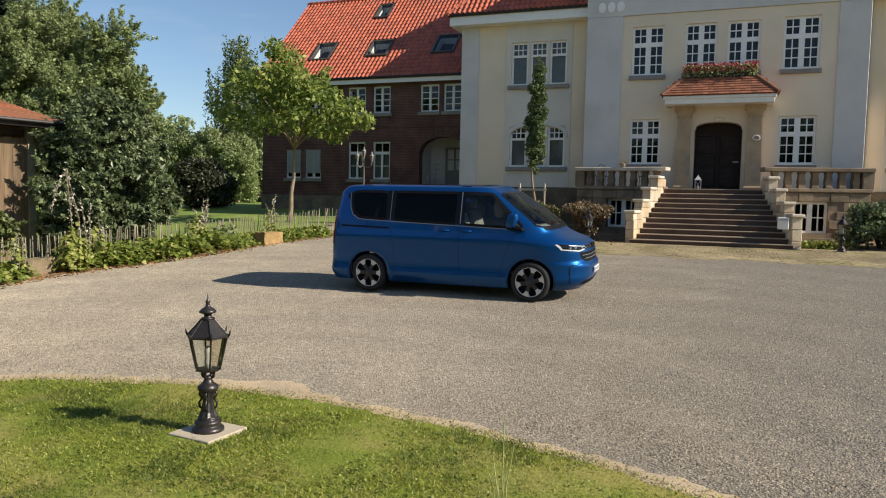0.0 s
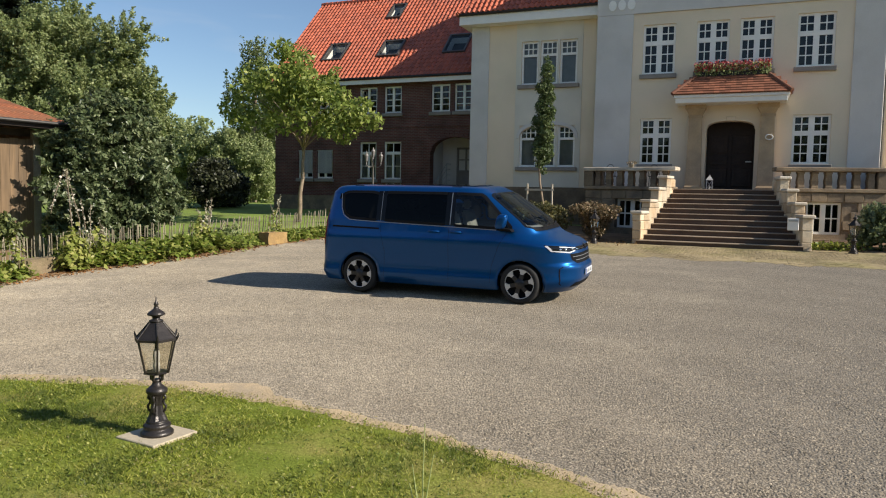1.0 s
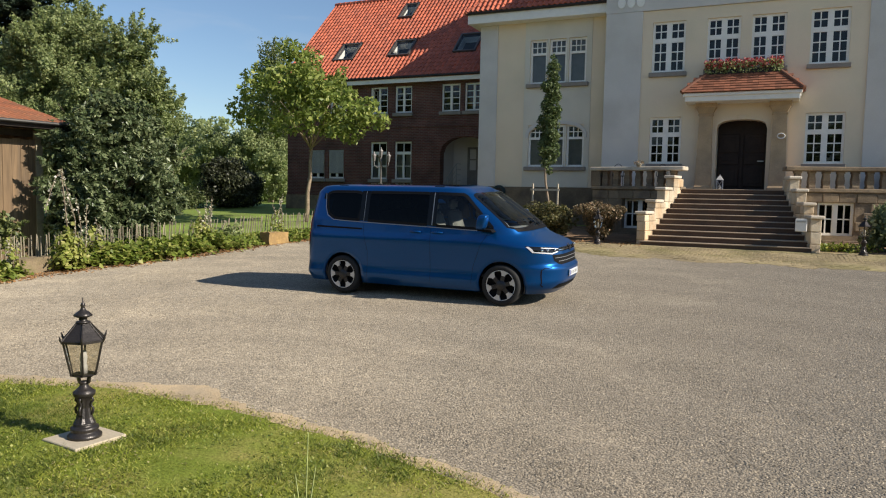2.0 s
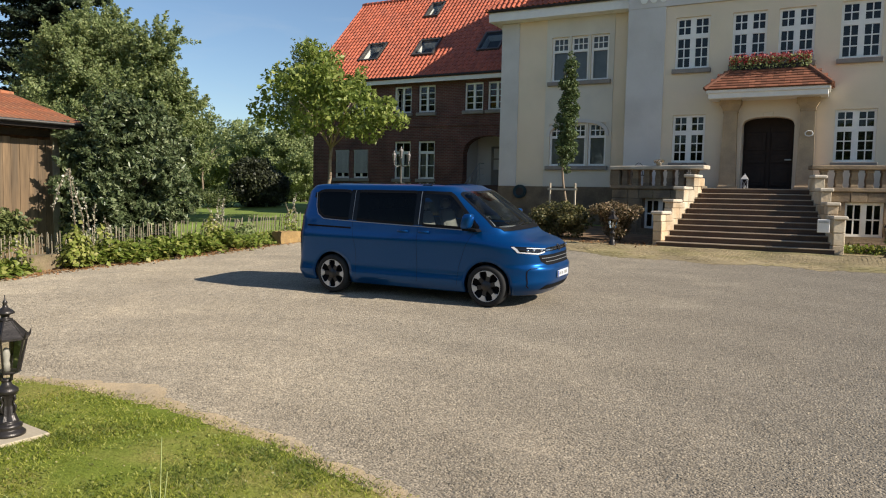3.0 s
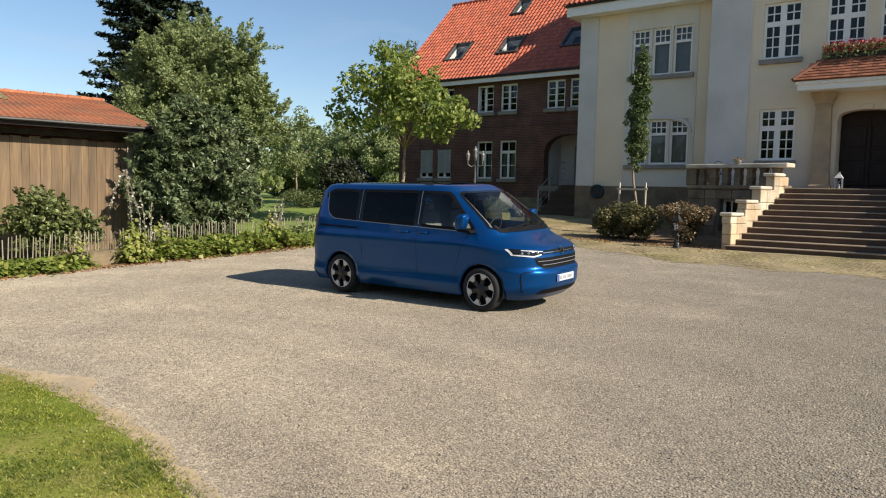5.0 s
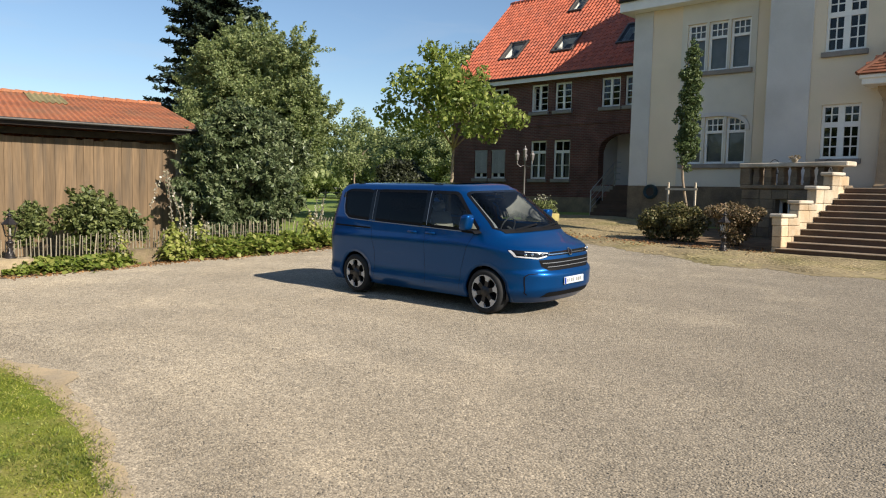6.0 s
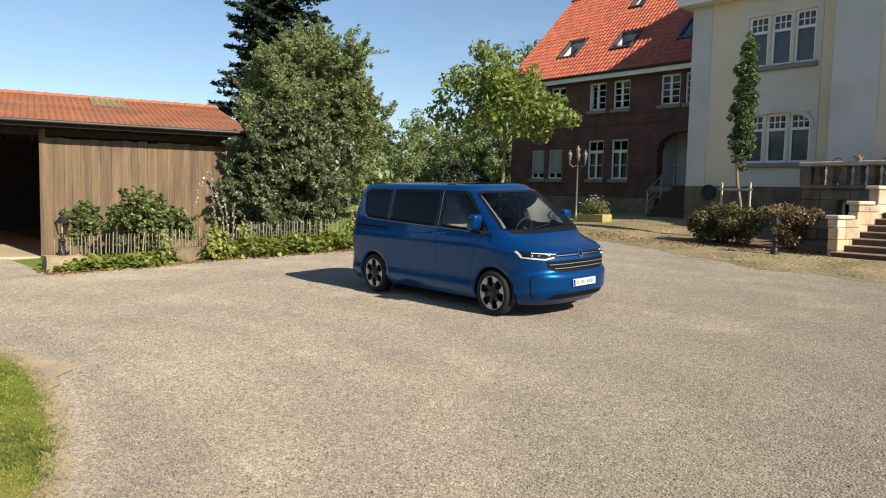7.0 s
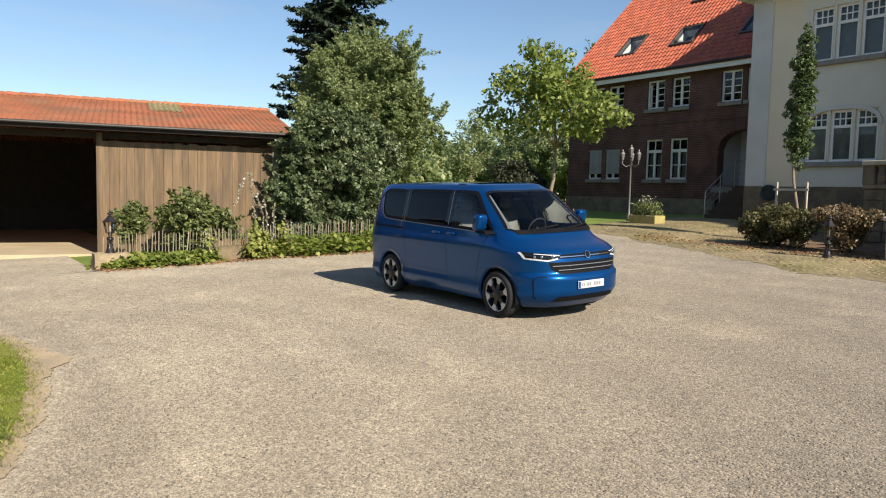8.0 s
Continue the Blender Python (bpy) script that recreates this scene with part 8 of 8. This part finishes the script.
def pebbles(name, n, x0, x1, y0, y1, r0, r1, material, label, edge=None):
    """Angular gravel chips on the yard. edge: only along the lawn, up to so many metres from it."""
    x, y = rng.uniform(x0, x1, n), y0 + (y1 - y0) * rng.random(n) ** (1.0 if edge else 1.6)
    le = np.interp(x, np.linspace(-20, 20, 900), [lawn_edge(float(a)) if -13 < a < 13 else -20 for a in np.linspace(-20, 20, 900)])
    d = y - le - 0.14 - 0.26 * np.exp(-((x + 4.3) / 0.5) ** 2) - 0.12 * np.clip((-5.5 - x) / 2, 0, 1)      # bare sand first
    if edge:                # thickest half a metre out, thinning to both sides
        k = (d > -0.3) & (d < edge) & (rng.random(n) < 0.04 + np.clip(d / 0.45, 0, 1) ** 1.4 * np.clip((edge - d) / (edge - 0.45), 0, 1))
    else:                   # thinner towards the house and the flower bed
        k = (d > 0) & (rng.random(n) < np.clip(d / 0.5, 0, 1) * np.clip((19 - y) / 13, 0, 1) * np.clip((x + 14) / 5, 0, 1) * np.clip((16 - x) / 6, 0, 1))
    x, y = x[k], y[k]
    n = len(x)
    yy = np.clip(y, -6, 33)
    z = 0.13 + 0.035 * yy + 0.0004 * yy * np.abs(yy) + np.where(x < -5, 0.01 * np.maximum(x + 5, -14), 0) - 0.0105 * np.maximum(0, yy - 13) * np.clip((x + 10) / 5, 0, 1) + 0.002
    z += 0.015 * np.array([noise.noise((float(a) * 1.3, float(b) * 1.3, 0.0)) for a, b in zip(x, y)])
    r = rng.uniform(r0, r1, n) * 1.25
    turn = rng.uniform(0, 6.28, n)[:, None] + np.array([0.0, 2.1, 4.2]) + rng.normal(size=(n, 3)) * 0.3
    v = np.zeros((n, 4, 3))
    q = r[:, None] * rng.uniform(0.6, 1.2, (n, 3))
    v[:, :3, 0], v[:, :3, 1], v[:, :3, 2] = np.cos(turn) * q, np.sin(turn) * q, -0.15 * r[:, None]
    v[:, 3] = rng.normal(size=(n, 3)) * np.array([0.3, 0.3, 0.0]) * r[:, None]
    v[:, 3, 2] = r * rng.uniform(0.25, 0.7, n)
    v += np.stack([x, y, z], 1)[:, None]
    idx = (np.arange(n) * 4)[:, None, None] + np.array([[0, 1, 3], [1, 2, 3], [2, 0, 3]])[None]
    me = bpy.data.meshes.new(name)
    me.vertices.add(n * 4)
    me.vertices.foreach_set("co", v.reshape(-1))
    me.loops.add(idx.size)
    me.loops.foreach_set("vertex_index", idx.reshape(-1).astype(np.int32))
    me.polygons.add(idx.size // 3)
    me.polygons.foreach_set("loop_start", np.arange(0, idx.size, 3, dtype=np.int32))
    me.update(calc_edges=True)
    me.materials.append(material)
    tagged(new(name, me), label, "gravel", kind="stuff")


M["pebble"] = mat("pebble_stone", (0.315, 0.264, 0.194), 0.85, var=0.1, scale=0.5, fine=200, rnd=0.48)
pebbles("gravel_stones", 520000, -14, 14, 2.0, 19.0, 0.005, 0.0125, M["pebble"], "loose grey and beige gravel stones")


pebbles("edge_stones", 400000, -9.5, 5, -1.0, 6.8, 0.004, 0.011, M["pebble"], "gravel strewn over the sandy edge of the lawn", edge=1.6)


# small clover leaves and dry bits between the blades
def lawn_specks(name, n, size, material, label, low, high):
    x, y = rng.uniform(-9.3, 2.8, n), rng.uniform(1.8, 6.1, n)
    k = np.array([b < lawn_edge(float(a)) - 0.03 and low < noise.noise((float(a) * 1.6, float(b) * 1.6, 9.0)) < high and not (abs(a + 3.905) < 0.24 and abs(b - 4.815) < 0.24) for a, b in zip(x, y)])
    x, y = x[k], y[k]
    z = np.array([gz(float(a), float(b)) + 0.03 + lawn_rise(float(a), float(b)) for a, b in zip(x, y)]) + rng.uniform(0.0, 0.03, len(x))
    p = np.stack([x, y, z], 1)
    tagged(leaves(name, p, rng.normal(size=p.shape) * 0.5 + np.array([0, 0, 1.0]), size, material, None, 1.1, "stuff"), label, "grass")


lawn_specks("clover", 26000, 0.02, M["bed"], "small dark clover leaves in the lawn", 0.0, 1.0)
M["straw"] = leaf_mat("straw_bit", (0.30, 0.26, 0.10), (0.42, 0.36, 0.18), trans=0.2)
lawn_specks("dry_grass", 6000, 0.016, M["straw"], "dry straw-coloured bits in the lawn", -1.0, -0.1)


# dry straw along the worn edge
m = 3600
ex = rng.uniform(-9.5, 3.8, m)
ey = np.array([lawn_edge(float(a)) for a in ex]) + rng.normal(size=m) * 0.075
ep = np.stack([ex, ey, np.array([gz(float(a), float(b)) for a, b in zip(ex, ey)]) + 0.022 + rng.uniform(0, 0.015, m)], 1)
tagged(leaves("edge_straw", ep, rng.normal(size=ep.shape) * 0.5 + np.array([0, 0, 1.0]), 0.010, M["straw"], None, 3.0, "stuff"), "dry straw along the worn edge of the lawn", "straw")


# tall grass stalks left standing in the lawn
def tall_grass(x, y, h, n):
    z = gz(x, y) + lawn_rise(x, y)
    t = thing("tall_grass", (x, y, z), "thin tuft of tall pale grass stalks in the lawn", "grass tuft")
    r = random.Random(3)
    for k in range(n):
        a, l = r.uniform(0, 6.28), r.uniform(0.02, 0.12) if k else 0.02
        hh = h * (r.uniform(0.5, 0.85) if k else 1)
        b = bmesh.new()
        tube(b, [(0.02 * math.cos(a), 0.02 * math.sin(a), 0), (l * 0.4 * math.cos(a), l * 0.4 * math.sin(a), hh * 0.6), (l * math.cos(a), l * math.sin(a), hh)], [0.004, 0.0035, 0.0025], 5)
        part("stalk", b, M["stalk"], t)


M["stalk"] = mat("straw_stalk", (0.38, 0.41, 0.16), 0.8, var=0.2, scale=5, fine=40)
tall_grass(-1.12, 3.94, 0.79, 6)


# soil under the shrubs by the house, cobbles at the foot of the stairs
sheet("shrub_bed", lambda x: 23.9 + 0.15 * noise.noise((x * 1.5, 4, 0)), lambda x: 29.6, -7.6, -2.95, 20, 10, 0.012, M["soil"], "dark soil under the shrubs by the house")
n = 800
lx, ly = rng.uniform(-10.5, -2.6, n), 23.9 + rng.normal(size=n) * 0.45
lp = np.stack([lx, ly, np.array([gz(a, b) for a, b in zip(lx, ly)]) + 0.035], 1)
tagged(leaves("bed_litter", lp, rng.normal(size=(n, 3)) * 0.3 + np.array([0, 0, 1.0]), 0.055, M["litter"], None, 1.3, "stuff"), "brown fallen leaves before the shrubs at the house", "leaf litter")
sheet("east_bed", lambda x: 24.05 + 0.15 * noise.noise((x * 1.5, 7, 0)), lambda x: 29.6, 2.5, 12, 20, 10, 0.012, M["soil"], "dark soil under the shrubs east of the stairs")


def cobbles():
    V, F = [], []
    r = random.Random(5)
    x = -13.5
    while x < 9:
        y0 = strip_front(x) + 0.08
        y1 = 23.48 + min(6.5, max(0, -7.4 - x) * 4)
        y = y0 + r.uniform(0, 0.05)
        while y < y1:
            w, d = r.uniform(0.085, 0.12), r.uniform(0.085, 0.12)
            if r.random() > 0.15 + (y - y0) / 1.6:      # buried under gravel and moss
                y += d
                continue
            z = gz(x, y) + 0.002 + r.uniform(-0.003, 0.004)
            k = len(V)
            jx = r.uniform(-0.02, 0.02)
            for sx, sy, up, q in ((-1, -1, 0, 1), (1, -1, 0, 1), (1, 1, 0, 1), (-1, 1, 0, 1), (-1, -1, 0.009, 0.8), (1, -1, 0.009, 0.8), (1, 1, 0.009, 0.8), (-1, 1, 0.009, 0.8)):
                V.append((x + jx + sx * w * 0.46 * q, y + sy * d * 0.46 * q, z + up))
            F += [(k + 4, k + 5, k + 6, k + 7), (k, k + 1, k + 5, k + 4), (k + 1, k + 2, k + 6, k + 5), (k + 2, k + 3, k + 7, k + 6), (k + 3, k, k + 4, k + 7)]
            y += d
        x += 0.105
    ob = raw("cobbles", V, F, M["cobble"])
    tagged(ob, "small mossy cobblestones at the foot of the house", "cobbles", kind="stuff")


cobbles()


# a white rail fence far down the garden
def rail_fence(x0, y0, x1, y1):
    t = thing("rail_fence", (0, 0, 0), "white post-and-rail fence at the end of the garden", "fence")
    n = 14
    for i in range(n + 1):
        x, y = x0 + (x1 - x0) * i / n, y0 + (y1 - y0) * i / n
        part("post", boxes((x - 0.06, x + 0.06, y - 0.06, y + 0.06, gz(x, y) - 0.1, gz(x, y) + 1.1), bevel=0.01), M["picket"], t)
    for h in (0.5, 0.95):
        b = bmesh.new()
        tube(b, [(x0 + (x1 - x0) * i / n, y0 + (y1 - y0) * i / n, gz(x0 + (x1 - x0) * i / n, y0 + (y1 - y0) * i / n) + h) for i in range(n + 1)], 0.05, 6)
        part("rail", b, M["picket"], t)


rail_fence(-62, 46.5, -24.5, 52)
